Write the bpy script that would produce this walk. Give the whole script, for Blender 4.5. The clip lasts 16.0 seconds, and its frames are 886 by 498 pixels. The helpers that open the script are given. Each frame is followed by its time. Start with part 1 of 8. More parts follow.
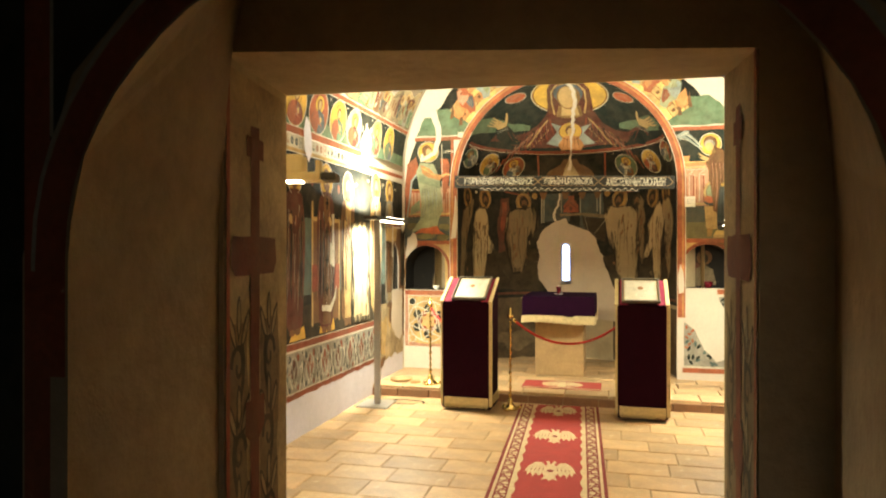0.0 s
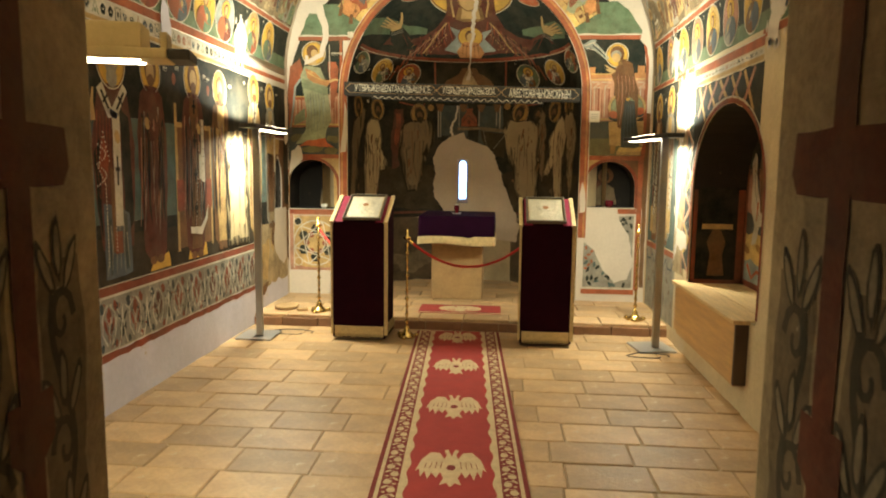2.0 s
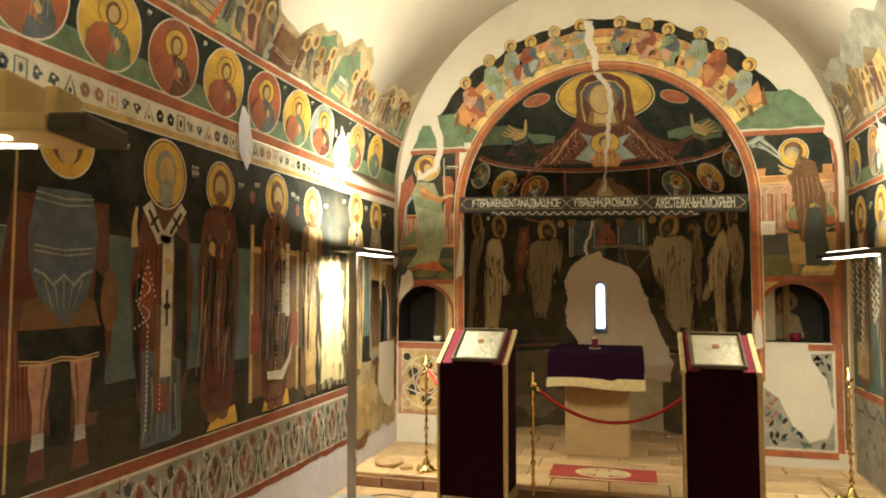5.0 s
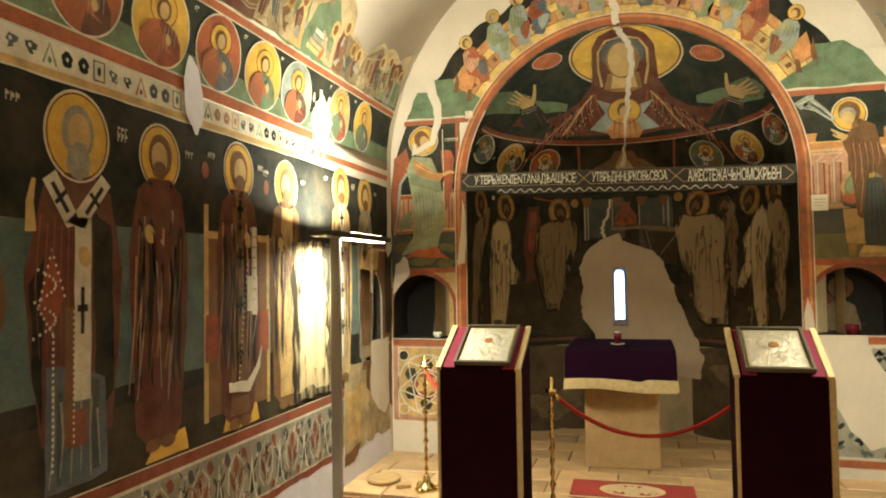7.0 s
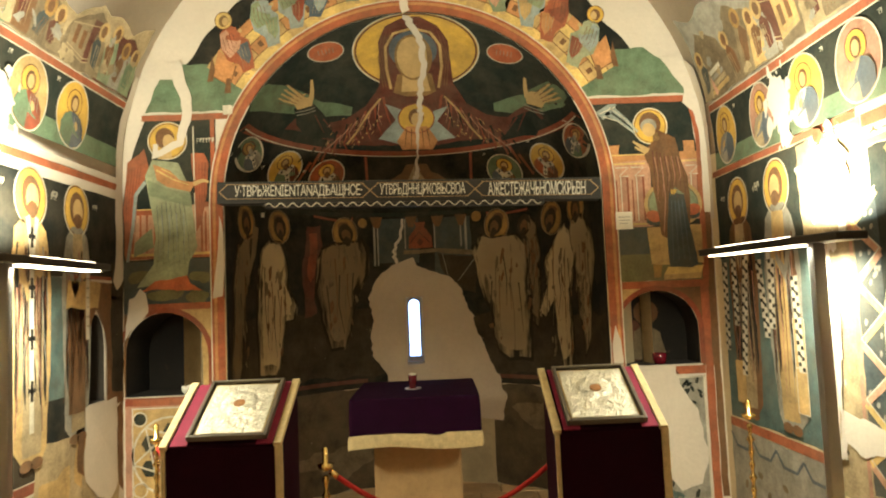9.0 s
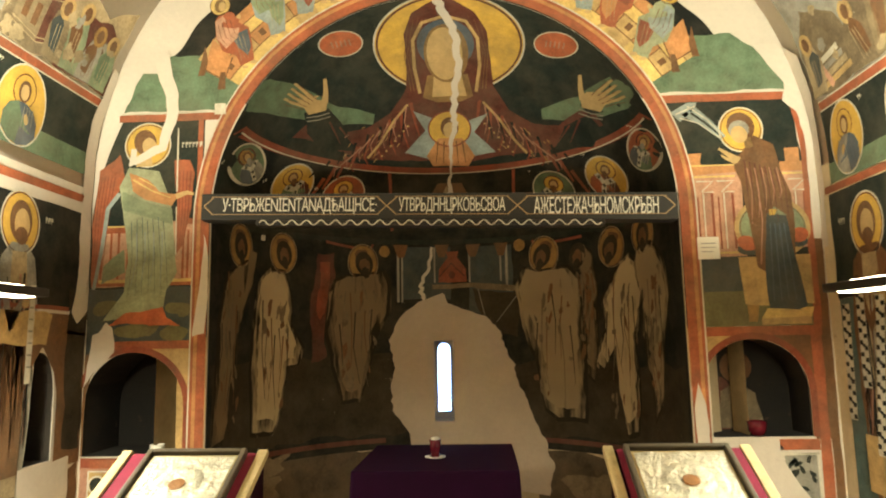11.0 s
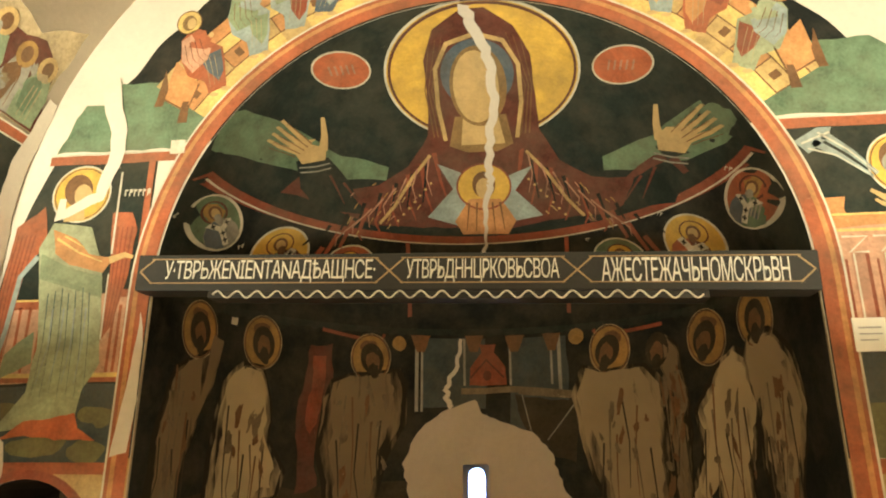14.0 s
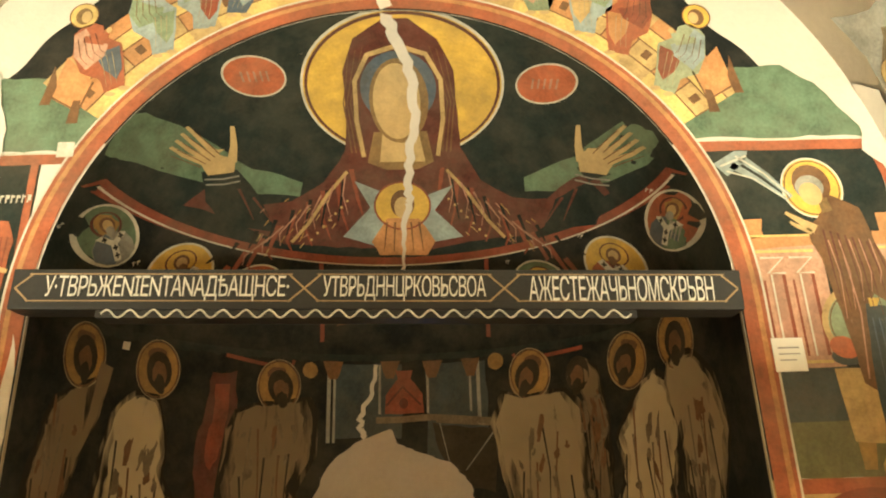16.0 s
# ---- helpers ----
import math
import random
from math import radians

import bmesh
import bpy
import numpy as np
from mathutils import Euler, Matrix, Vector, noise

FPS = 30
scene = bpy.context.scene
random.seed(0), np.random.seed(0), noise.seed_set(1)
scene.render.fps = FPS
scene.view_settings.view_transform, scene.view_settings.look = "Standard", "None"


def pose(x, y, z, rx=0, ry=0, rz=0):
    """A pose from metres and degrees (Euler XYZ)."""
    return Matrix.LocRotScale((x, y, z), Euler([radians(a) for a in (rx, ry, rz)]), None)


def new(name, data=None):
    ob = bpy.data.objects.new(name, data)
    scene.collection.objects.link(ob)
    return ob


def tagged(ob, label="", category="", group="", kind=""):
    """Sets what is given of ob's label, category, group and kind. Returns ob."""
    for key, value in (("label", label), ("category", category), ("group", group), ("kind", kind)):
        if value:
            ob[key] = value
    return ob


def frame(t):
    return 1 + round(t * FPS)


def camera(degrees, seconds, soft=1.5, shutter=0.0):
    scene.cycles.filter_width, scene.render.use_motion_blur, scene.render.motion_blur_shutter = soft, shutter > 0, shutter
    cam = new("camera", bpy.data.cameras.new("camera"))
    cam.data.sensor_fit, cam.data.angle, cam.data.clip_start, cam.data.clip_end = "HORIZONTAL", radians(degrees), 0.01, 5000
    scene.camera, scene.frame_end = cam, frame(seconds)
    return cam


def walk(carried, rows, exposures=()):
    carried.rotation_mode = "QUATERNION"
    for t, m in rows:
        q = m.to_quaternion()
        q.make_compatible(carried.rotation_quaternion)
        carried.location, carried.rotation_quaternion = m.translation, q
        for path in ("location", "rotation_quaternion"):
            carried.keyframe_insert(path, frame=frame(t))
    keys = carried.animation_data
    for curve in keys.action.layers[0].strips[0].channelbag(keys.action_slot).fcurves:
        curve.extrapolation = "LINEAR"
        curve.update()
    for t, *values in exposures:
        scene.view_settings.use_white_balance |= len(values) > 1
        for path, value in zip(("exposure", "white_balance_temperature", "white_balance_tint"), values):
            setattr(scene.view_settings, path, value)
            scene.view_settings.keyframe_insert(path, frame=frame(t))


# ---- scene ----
cam = camera(66.0, 16.0, soft=2.0, shutter=0.4)
METRES, EYE, TILT, LEAN, TURN = 5.5, 1.47, 0.0, 0.0, 14.5
ROWS = [
    (0.0, 0.0, 0.0, 0.0, -0.0, 0.0, -0.0),
    (0.5, -0.0012, 0.0208, -0.0012, -0.39, -2.68, -1.47),
    (1.0, -0.0065, 0.0571, -0.0022, -2.54, -4.54, -1.95),
    (1.5, -0.0088, 0.079, -0.002, -6.7, -5.36, -1.17),
    (2.0, -0.0057, 0.1046, -0.0045, -9.46, -6.82, -0.66),
    (2.5, 0.0019, 0.1386, -0.0021, -8.9, -6.06, -0.77),
    (3.0, 0.0084, 0.1688, -0.0029, -7.8, -5.38, -0.9),
    (3.5, 0.0069, 0.2077, 0.0005, -8.83, -4.51, -0.99),
    (4.0, 0.0071, 0.2387, 0.0047, -10.1, -1.06, 0.04),
    (4.5, 0.0197, 0.2717, 0.0057, -7.82, 0.48, 1.11),
    (5.0, 0.0271, 0.2997, 0.0066, 1.61, 3.1, 0.04),
    (7.5, 0.0235, 0.481, 0.0089, 1.55, 1.95, 1.12),
    (8.0, 0.0263, 0.5268, 0.0089, -5.18, 2.65, 1.22),
    (8.5, 0.0434, 0.5621, 0.0068, -10.97, 3.26, 2.0),
    (9.0, 0.0672, 0.6047, 0.0119, -14.98, 4.02, 2.38),
    (11.5, 0.1283, 0.794, 0.0102, -10.59, 8.11, 0.53),
    (12.0, 0.1368, 0.8371, 0.0127, -10.34, 7.87, 0.25),
    (12.5, 0.1413, 0.8672, 0.0146, -10.39, 9.7, 0.46),
    (13.0, 0.1561, 0.9005, 0.0181, -9.68, 12.96, 1.0),
    (13.5, 0.1649, 0.9193, 0.0202, -8.18, 15.85, 0.33),
    (14.0, 0.1665, 0.935, 0.0218, -7.68, 16.82, -0.01),
    (14.5, 0.1632, 0.9456, 0.0232, -8.13, 18.03, 0.14),
    (15.0, 0.1604, 0.9559, 0.0221, -11.2, 19.09, 0.76),
    (15.5, 0.1595, 0.9606, 0.0222, -14.39, 19.63, 1.66),
    (16.0, 0.1627, 0.9622, 0.0215, -15.25, 19.25, 1.66),
]
SKY, DAY, LAMP, UP, DOWN, LAMP_GLOW = 0.05, 20.0, 50.0, 0.95, 0.48, 11.0
WARM = (1.0, 1.0, 0.78)
EXPOSURES = [(0.0, 1.35), (0.5, 0.86), (1.0, 0.78), (2.0, 0.58), (5.0, 0.55), (9.0, 0.45), (11.5, 0.82), (14.5, 1.07), (16.0, 1.10)]
walk(cam, [(t, pose(0, 0, EYE, TILT, LEAN, TURN) @ pose(METRES * x, METRES * y, METRES * z, 90 + pitch, roll, yaw)) for t, x, y, z, yaw, pitch, roll in ROWS], EXPOSURES)

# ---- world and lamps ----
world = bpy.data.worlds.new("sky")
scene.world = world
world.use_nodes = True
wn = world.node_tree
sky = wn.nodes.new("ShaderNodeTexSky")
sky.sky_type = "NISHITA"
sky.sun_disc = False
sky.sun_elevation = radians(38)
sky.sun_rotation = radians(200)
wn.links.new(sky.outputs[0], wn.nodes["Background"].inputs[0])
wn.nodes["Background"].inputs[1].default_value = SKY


def lamp_light(name, m, power, sx, sy, spread=150):
    d = bpy.data.lights.new(name, "AREA")
    d.shape, d.size, d.size_y, d.energy, d.color = "RECTANGLE", sx, sy, power, WARM
    d.spread = radians(spread)
    ob = new(name, d)
    ob.matrix_world = m
    return ob


# ---- materials ----
def mat(name, base, rough=0.7, metal=0.0, spec=0.35, var=0.25, scale=6.0, bump=0.15, fine=60.0, wear=None, wear_amount=0.0,
        per_object=0.0, emit=0.0, grain=None, grime=0.0):
    """A worn surface: large stains, fine grain, bump, and worn patches of another colour."""
    m = bpy.data.materials.new(name)
    m.use_nodes = True
    nt = m.node_tree
    n, l = nt.nodes, nt.links
    b = n["Principled BSDF"]
    b.inputs["Metallic"].default_value = metal
    b.inputs["Specular IOR Level"].default_value = spec
    tc = n.new("ShaderNodeTexCoord")
    src = tc.outputs["Object"]
    if grain:
        mp = n.new("ShaderNodeMapping")
        mp.inputs["Scale"].default_value = grain
        l.new(src, mp.inputs["Vector"])
        src = mp.outputs["Vector"]
    big, small = n.new("ShaderNodeTexNoise"), n.new("ShaderNodeTexNoise")
    for t, s, d in ((big, scale, 6), (small, fine, 4)):
        t.inputs["Scale"].default_value, t.inputs["Detail"].default_value = s, d
        t.inputs["Roughness"].default_value = 0.65
        l.new(src, t.inputs["Vector"])
    mix = n.new("ShaderNodeMath")
    mix.operation = "MULTIPLY_ADD"
    l.new(small.outputs["Fac"], mix.inputs[0])
    mix.inputs[1].default_value = 0.45
    l.new(big.outputs["Fac"], mix.inputs[2])
    ramp = n.new("ShaderNodeMapRange")
    ramp.inputs["From Min"].default_value, ramp.inputs["From Max"].default_value = 0.42, 1.03
    ramp.inputs["To Min"].default_value, ramp.inputs["To Max"].default_value = 1 - var, 1 + var
    l.new(mix.outputs[0], ramp.inputs["Value"])
    val = ramp.outputs[0]
    if per_object:
        oi, mr, mu = n.new("ShaderNodeObjectInfo"), n.new("ShaderNodeMapRange"), n.new("ShaderNodeMath")
        mr.inputs["To Min"].default_value, mr.inputs["To Max"].default_value = 1 - per_object, 1 + per_object
        l.new(oi.outputs["Random"], mr.inputs["Value"])
        mu.operation = "MULTIPLY"
        l.new(val, mu.inputs[0])
        l.new(mr.outputs[0], mu.inputs[1])
        val = mu.outputs[0]
    hsv = n.new("ShaderNodeHueSaturation")
    hsv.inputs["Color"].default_value = (*base, 1)
    l.new(val, hsv.inputs["Value"])
    col = hsv.outputs[0]
    if wear:
        w = n.new("ShaderNodeTexNoise")
        w.inputs["Scale"].default_value, w.inputs["Detail"].default_value = scale * 2.3, 8
        w.inputs["Roughness"].default_value = 0.75
        l.new(src, w.inputs["Vector"])
        wr = n.new("ShaderNodeMapRange")
        edge = 0.72 - 0.3 * wear_amount
        wr.inputs["From Min"].default_value, wr.inputs["From Max"].default_value = edge, edge + 0.06
        l.new(w.outputs["Fac"], wr.inputs["Value"])
        mc = n.new("ShaderNodeMixRGB")
        mc.inputs["Color2"].default_value = (*wear, 1)
        l.new(wr.outputs[0], mc.inputs["Fac"])
        l.new(col, mc.inputs["Color1"])
        col = mc.outputs[0]
    if grime:
        gn, gr, gm = n.new("ShaderNodeTexNoise"), n.new("ShaderNodeMapRange"), n.new("ShaderNodeMixRGB")
        gn.inputs["Scale"].default_value, gn.inputs["Detail"].default_value, gn.inputs["Roughness"].default_value = 4.2, 9, 0.7
        gp = n.new("ShaderNodeNewGeometry")
        l.new(gp.outputs["Position"], gn.inputs["Vector"])
        gr.inputs["From Min"].default_value, gr.inputs["From Max"].default_value = 0.40, 0.68
        gr.inputs["To Max"].default_value = grime
        l.new(gn.outputs["Fac"], gr.inputs["Value"])
        gm.inputs["Color2"].default_value = (0.135, 0.105, 0.066, 1)
        l.new(gr.outputs[0], gm.inputs["Fac"])
        l.new(col, gm.inputs["Color1"])
        col = gm.outputs[0]
    l.new(col, b.inputs["Base Color"])
    rr = n.new("ShaderNodeMapRange")
    rr.inputs["To Min"].default_value, rr.inputs["To Max"].default_value = max(rough - 0.12, 0.03), min(rough + 0.12, 1)
    l.new(big.outputs["Fac"], rr.inputs["Value"])
    l.new(rr.outputs[0], b.inputs["Roughness"])
    if bump:
        bp = n.new("ShaderNodeBump")
        bp.inputs["Strength"].default_value, bp.inputs["Distance"].default_value = bump, 0.02
        l.new(mix.outputs[0], bp.inputs["Height"])
        l.new(bp.outputs[0], b.inputs["Normal"])
    if emit:
        l.new(col, b.inputs["Emission Color"])
        b.inputs["Emission Strength"].default_value = emit
    return m


PLASTER = mat("plaster", (0.54, 0.47, 0.375), 0.9, var=0.12, scale=2.2, bump=0.25, fine=38)
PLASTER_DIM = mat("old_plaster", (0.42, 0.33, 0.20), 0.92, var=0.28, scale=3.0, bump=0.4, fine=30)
LIME = mat("lime_wash", (0.56, 0.53, 0.58), 0.9, var=0.16, scale=2.5, bump=0.35, fine=26, wear=(0.50, 0.42, 0.32), wear_amount=0.35)
TILE = mat("clay_tile", (0.43, 0.275, 0.135), 0.46, var=0.34, scale=5.0, bump=0.3, fine=45, per_object=0.22, spec=0.5, wear=(0.52, 0.40, 0.24), wear_amount=0.45)
OCHRE_WALL = mat("ochre_plaster", (0.55, 0.44, 0.27), 0.92, var=0.2, scale=2.4, bump=0.35, fine=30, wear=(0.42, 0.32, 0.18), wear_amount=0.3)
GROUT = mat("mortar", (0.32, 0.22, 0.12), 0.95, var=0.2, scale=9, bump=0.3)
WOOD = mat("pine_board", (0.50, 0.29, 0.11), 0.55, var=0.3, scale=3.0, bump=0.1, grain=(9, 0.9, 9))
DARKWOOD = mat("black_painted_beam", (0.022, 0.019, 0.014), 0.6, var=0.35, scale=5, bump=0.2)
VELVET = mat("burgundy_velvet", (0.016, 0.002, 0.006), 0.95, spec=0.06, var=0.3, scale=8, bump=0.1, fine=220)
MAGENTA = mat("crimson_velvet", (0.19, 0.012, 0.035), 0.9, var=0.3, scale=12, bump=0.1, fine=220)
PURPLE = mat("purple_velvet", (0.015, 0.002, 0.013), 0.9, spec=0.08, var=0.35, scale=7, bump=0.1, fine=220)
GOLDTRIM = mat("gold_braid", (0.52, 0.40, 0.20), 0.7, var=0.3, scale=30, bump=0.4, fine=160)
FRINGE = mat("gold_fringe", (0.42, 0.33, 0.16), 0.75, var=0.4, scale=40, bump=0.5, fine=240)
BRASS = mat("polished_brass", (0.72, 0.50, 0.18), 0.22, 1.0, var=0.2, scale=14, bump=0.03)
STEEL = mat("satin_aluminium", (0.42, 0.41, 0.39), 0.42, 0.85, var=0.12, scale=6, bump=0.02)
LAMPDARK = mat("graphite_lamp_housing", (0.055, 0.048, 0.040), 0.5, 0.3, var=0.15, scale=8, bump=0.02)
CARD = mat("tan_lacquer", (0.600, 0.465, 0.240), 0.85, var=0.15, scale=8, bump=0.08)
SILVER = mat("embossed_silver", (0.60, 0.56, 0.44), 0.42, 0.6, var=0.25, scale=24, bump=0.7, fine=70)
ICONGOLD = mat("gilt_panel", (0.60, 0.47, 0.22), 0.38, 0.7, var=0.2, scale=18, bump=0.3)
FRAMEWOOD = mat("dark_icon_frame", (0.10, 0.08, 0.055), 0.45, var=0.25, scale=14, bump=0.08)
STONE = mat("altar_stone", (0.36, 0.23, 0.105), 0.85, var=0.28, scale=5, bump=0.5, fine=30)
CARPET = mat("red_carpet", (0.30, 0.035, 0.028), 0.95, var=0.2, scale=9, bump=0.25, fine=260)
CARPET_D = mat("dark_red_carpet", (0.17, 0.022, 0.018), 0.95, var=0.2, scale=9, bump=0.25, fine=260)
CARPET_G = mat("gold_carpet_pile", (0.50, 0.37, 0.21), 0.95, var=0.25, scale=20, bump=0.3, fine=260)
ROPE = mat("red_rope", (0.42, 0.018, 0.012), 0.75, var=0.2, scale=40, bump=0.3)
CABLE = mat("black_cable", (0.015, 0.014, 0.013), 0.5, var=0.1)
PAPER = mat("white_paper", (0.72, 0.68, 0.58), 0.9, var=0.06, scale=10, bump=0.03)
REDGLASS = mat("ruby_glass_cup", (0.10, 0.006, 0.012), 0.08, var=0.1, bump=0)
BLACKPAINT = mat("black_hole", (0.01, 0.009, 0.008), 0.9, var=0.1)
DIFF = mat("lamp_diffuser", (1.0, 0.86, 0.62), 0.5, var=0.0, bump=0, emit=LAMP_GLOW)
# Pale blue frame colour holds the daylight glow of the window reveal.
WINFRAME = mat("window_frame_daylight_tint", (0.55, 0.60, 0.70), 0.6, 0.0, var=0.1)
NARTHEX = mat("dark_porch_fresco", (0.06, 0.045, 0.03), 0.85, var=0.5, scale=4, bump=0.25, wear=(0.12, 0.09, 0.05), wear_amount=0.3)


# ---- mesh helpers ----
def link(name, bm, material, parent=None, smooth=False):
    me = bpy.data.meshes.new(name)
    bm.to_mesh(me)
    bm.free()
    if material:
        me.materials.append(material)
    if smooth:
        for p in me.polygons:
            p.use_smooth = True
    ob = new(name, me)
    if parent:
        ob.parent = parent
        ob.matrix_parent_inverse = Matrix()
    return ob


def part(name, bm, material, parent, label="", smooth=False):
    ob = link(name, bm, material, parent, smooth)
    if label:
        ob["label"] = label
    return ob


def thing(name, m, label, category, group="", kind=""):
    ob = new(name)
    ob.empty_display_size = 0.1
    ob.matrix_world = m
    return tagged(ob, label, category, group, kind)


def box(bm, x0, x1, y0, y1, z0, z1, bev=0.0, m=None):
    vs = bmesh.ops.create_cube(bm, size=1)["verts"]
    for v in vs:
        v.co = Vector(((x0 + x1) / 2 + v.co.x * (x1 - x0), (y0 + y1) / 2 + v.co.y * (y1 - y0), (z0 + z1) / 2 + v.co.z * (z1 - z0)))
    if bev:
        es = list({e for v in vs for e in v.link_edges})
        vs = bmesh.ops.bevel(bm, geom=es, offset=bev, segments=2, affect="EDGES", profile=0.6)["verts"]
    if m:
        for v in set(vs):
            v.co = m @ v.co
    return bm


def cube(x0, x1, y0, y1, z0, z1, bev=0.0):
    return box(bmesh.new(), x0, x1, y0, y1, z0, z1, bev)


def lathe(profile, seg=20, bm=None, at=(0, 0, 0)):
    """A turned shape from (radius, height) pairs."""
    bm = bm or bmesh.new()
    rings = []
    for r, z in profile:
        rings.append([bm.verts.new((at[0] + r * math.cos(2 * math.pi * i / seg), at[1] + r * math.sin(2 * math.pi * i / seg), at[2] + z)) for i in range(seg)])
    for a, b in zip(rings, rings[1:]):
        for i in range(seg):
            bm.faces.new((a[i], a[(i + 1) % seg], b[(i + 1) % seg], b[i]))
    bm.faces.new(rings[0][::-1])
    bm.faces.new(rings[-1])
    return bm


def tube(points, r, seg=8):
    """A round rod along points."""
    bm = bmesh.new()
    pts = [Vector(p) for p in points]
    rings = []
    for i, p in enumerate(pts):
        d = (pts[min(i + 1, len(pts) - 1)] - pts[max(i - 1, 0)]).normalized()
        side = d.cross(Vector((0.31, 0.17, 1)) if abs(d.z) < 0.9 else Vector((1, 0.2, 0))).normalized()
        up = side.cross(d)
        rings.append([bm.verts.new(p + r * (math.cos(2 * math.pi * k / seg) * side + math.sin(2 * math.pi * k / seg) * up)) for k in range(seg)])
    for a, b in zip(rings, rings[1:]):
        for k in range(seg):
            bm.faces.new((a[k], a[(k + 1) % seg], b[(k + 1) % seg], b[k]))
    bm.faces.new(rings[0][::-1])
    bm.faces.new(rings[-1])
    bmesh.ops.recalc_face_normals(bm, faces=bm.faces)
    return bm


def arch(cx, half, z0, spring, rise, n=20, wobble=0.0):
    """Outline of an arched opening in (u, v), from the left foot over the crown to the right foot."""
    pts = [(cx - half, z0), (cx - half, spring)]
    for i in range(1, n):
        a = math.pi * (1 - i / n)
        k = 1 + wobble * noise.noise((i * 0.7, cx, half))
        pts.append((cx + half * k * math.cos(a), spring + rise * k * math.sin(a)))
    return pts + [(cx + half, spring), (cx + half, z0)]


def slab(outline, holes, place, depth):
    """A wall from an outline with holes in (u, v): place(u, v, d) gives the world, d from 0 (face) to depth (back)."""
    bm = bmesh.new()
    es = []
    for loop in [outline, *holes]:
        vs = [bm.verts.new((u, v, 0)) for u, v in loop]
        es += [bm.edges.new((vs[i], vs[(i + 1) % len(vs)])) for i in range(len(vs))]
    bmesh.ops.triangle_fill(bm, use_beauty=True, edges=es)
    front = list(bm.faces)
    ex = bmesh.ops.extrude_face_region(bm, geom=front, use_keep_orig=True)
    back = {g for g in ex["geom"] if isinstance(g, bmesh.types.BMVert)}
    for v in bm.verts:
        v.co = Vector(place(v.co.x, v.co.y, depth if v in back else 0))
    bmesh.ops.recalc_face_normals(bm, faces=bm.faces)
    return bm


# ---- the building ----
WL, WR, YW, YE, ZS = -2.42, 1.27, 1.58, 7.56, 2.35
CX, RV = (WL + WR) / 2, (WR - WL) / 2
AX, AY, AR, AS = -0.60, 7.56, 1.185, 2.17
STEP, STEP_Y = 0.10, 6.52
DL, DR, DTOP, DIN, DOUT = -0.82, 0.22, 1.86, 1.20, 0.75

floor = tagged(link("floor", cube(-6, 6, -12, 9.3, -0.3, -0.0075), GROUT), "mortar bed under worn clay floor tiles", "floor", kind="structure")
platform = tagged(link("platform_floor", cube(WL - 0.1, WR + 0.1, STEP_Y + 0.02, 9.0, -0.02, STEP - 0.02), GROUT), "low mortar step before the apse", "floor", kind="structure")

# side walls
wall_north = tagged(link("wall_north", slab([(YW - 0.9, -0.1), (YE + 0.3, -0.1), (YE + 0.3, ZS), (YW - 0.9, ZS)],
                    [arch(7.22, 0.11, 1.02, 1.32, 0.2, 12)], lambda u, v, d: (WL - d, u, v), 0.5), PLASTER), "plastered side wall painted with standing saints", "wall", kind="structure")
NICHE = arch(5.21, 0.72, 0.57, 1.32, 0.56, 20, 0.02)
SLIT = arch(3.96, 0.13, 0.95, 1.46, 0.1, 10, 0.06)
wall_south = tagged(link("wall_south", slab([(YW - 0.9, -0.1), (YE + 0.3, -0.1), (YE + 0.3, ZS), (YW - 0.9, ZS)], [NICHE, SLIT],
                    lambda u, v, d: (WR + d, u, v), 0.55), OCHRE_WALL), "plastered side wall with an arched niche and a slit window", "wall", kind="structure")
# Near-black soot colour that also holds the shade inside the small niches.
SOOT_SHADE = mat("niche_soot_and_shade", (0.013, 0.010, 0.007), 0.9, var=0.5, scale=6, bump=0.2, wear=(0.06, 0.035, 0.018), wear_amount=0.35)
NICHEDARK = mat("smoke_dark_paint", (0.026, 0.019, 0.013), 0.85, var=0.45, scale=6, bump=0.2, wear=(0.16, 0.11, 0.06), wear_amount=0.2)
tagged(link("niche_back_south", cube(WR + 0.40, WR + 0.52, 4.3, 6.1, 0.4, 2.1), PLASTER_DIM), "back of the arched wall niche", "wall", kind="structure")
tagged(link("niche_back_north", cube(WL - 0.6, WL - 0.3, 7.0, 7.45, 0.9, 1.6), PLASTER_DIM), "back of a small pointed wall niche", "wall", kind="structure")

# east wall with the apse arch and two small niches
NL, NR = arch(-2.155, 0.258, 1.0, 1.24, 0.275, 16, 0.02), arch(0.89, 0.25, 1.06, 1.28, 0.24, 16, 0.03)
east = [(WL - 0.3, -0.1)] + arch(AX, AR, -0.1, AS, AR, 40) + [(WR + 0.3, -0.1), (WR + 0.3, 4.5), (WL - 0.3, 4.5)]
wall_east = tagged(link("wall_east", slab(east, [NL, NR], lambda u, v, d: (u, YE + d, v), 0.45), PLASTER), "plastered east wall around the apse arch", "wall", kind="structure")
tagged(link("niche_back_left", cube(-2.6, -1.82, YE + 0.36, YE + 0.5, 0.9, 1.7), SOOT_SHADE), "back of a small arched niche, soot and shade painted in", "wall", kind="structure")
tagged(link("niche_back_right", cube(0.6, 1.3, YE + 0.22, YE + 0.4, 0.9, 1.7), SOOT_SHADE), "back of a small arched niche, soot and shade painted in", "wall", kind="structure")


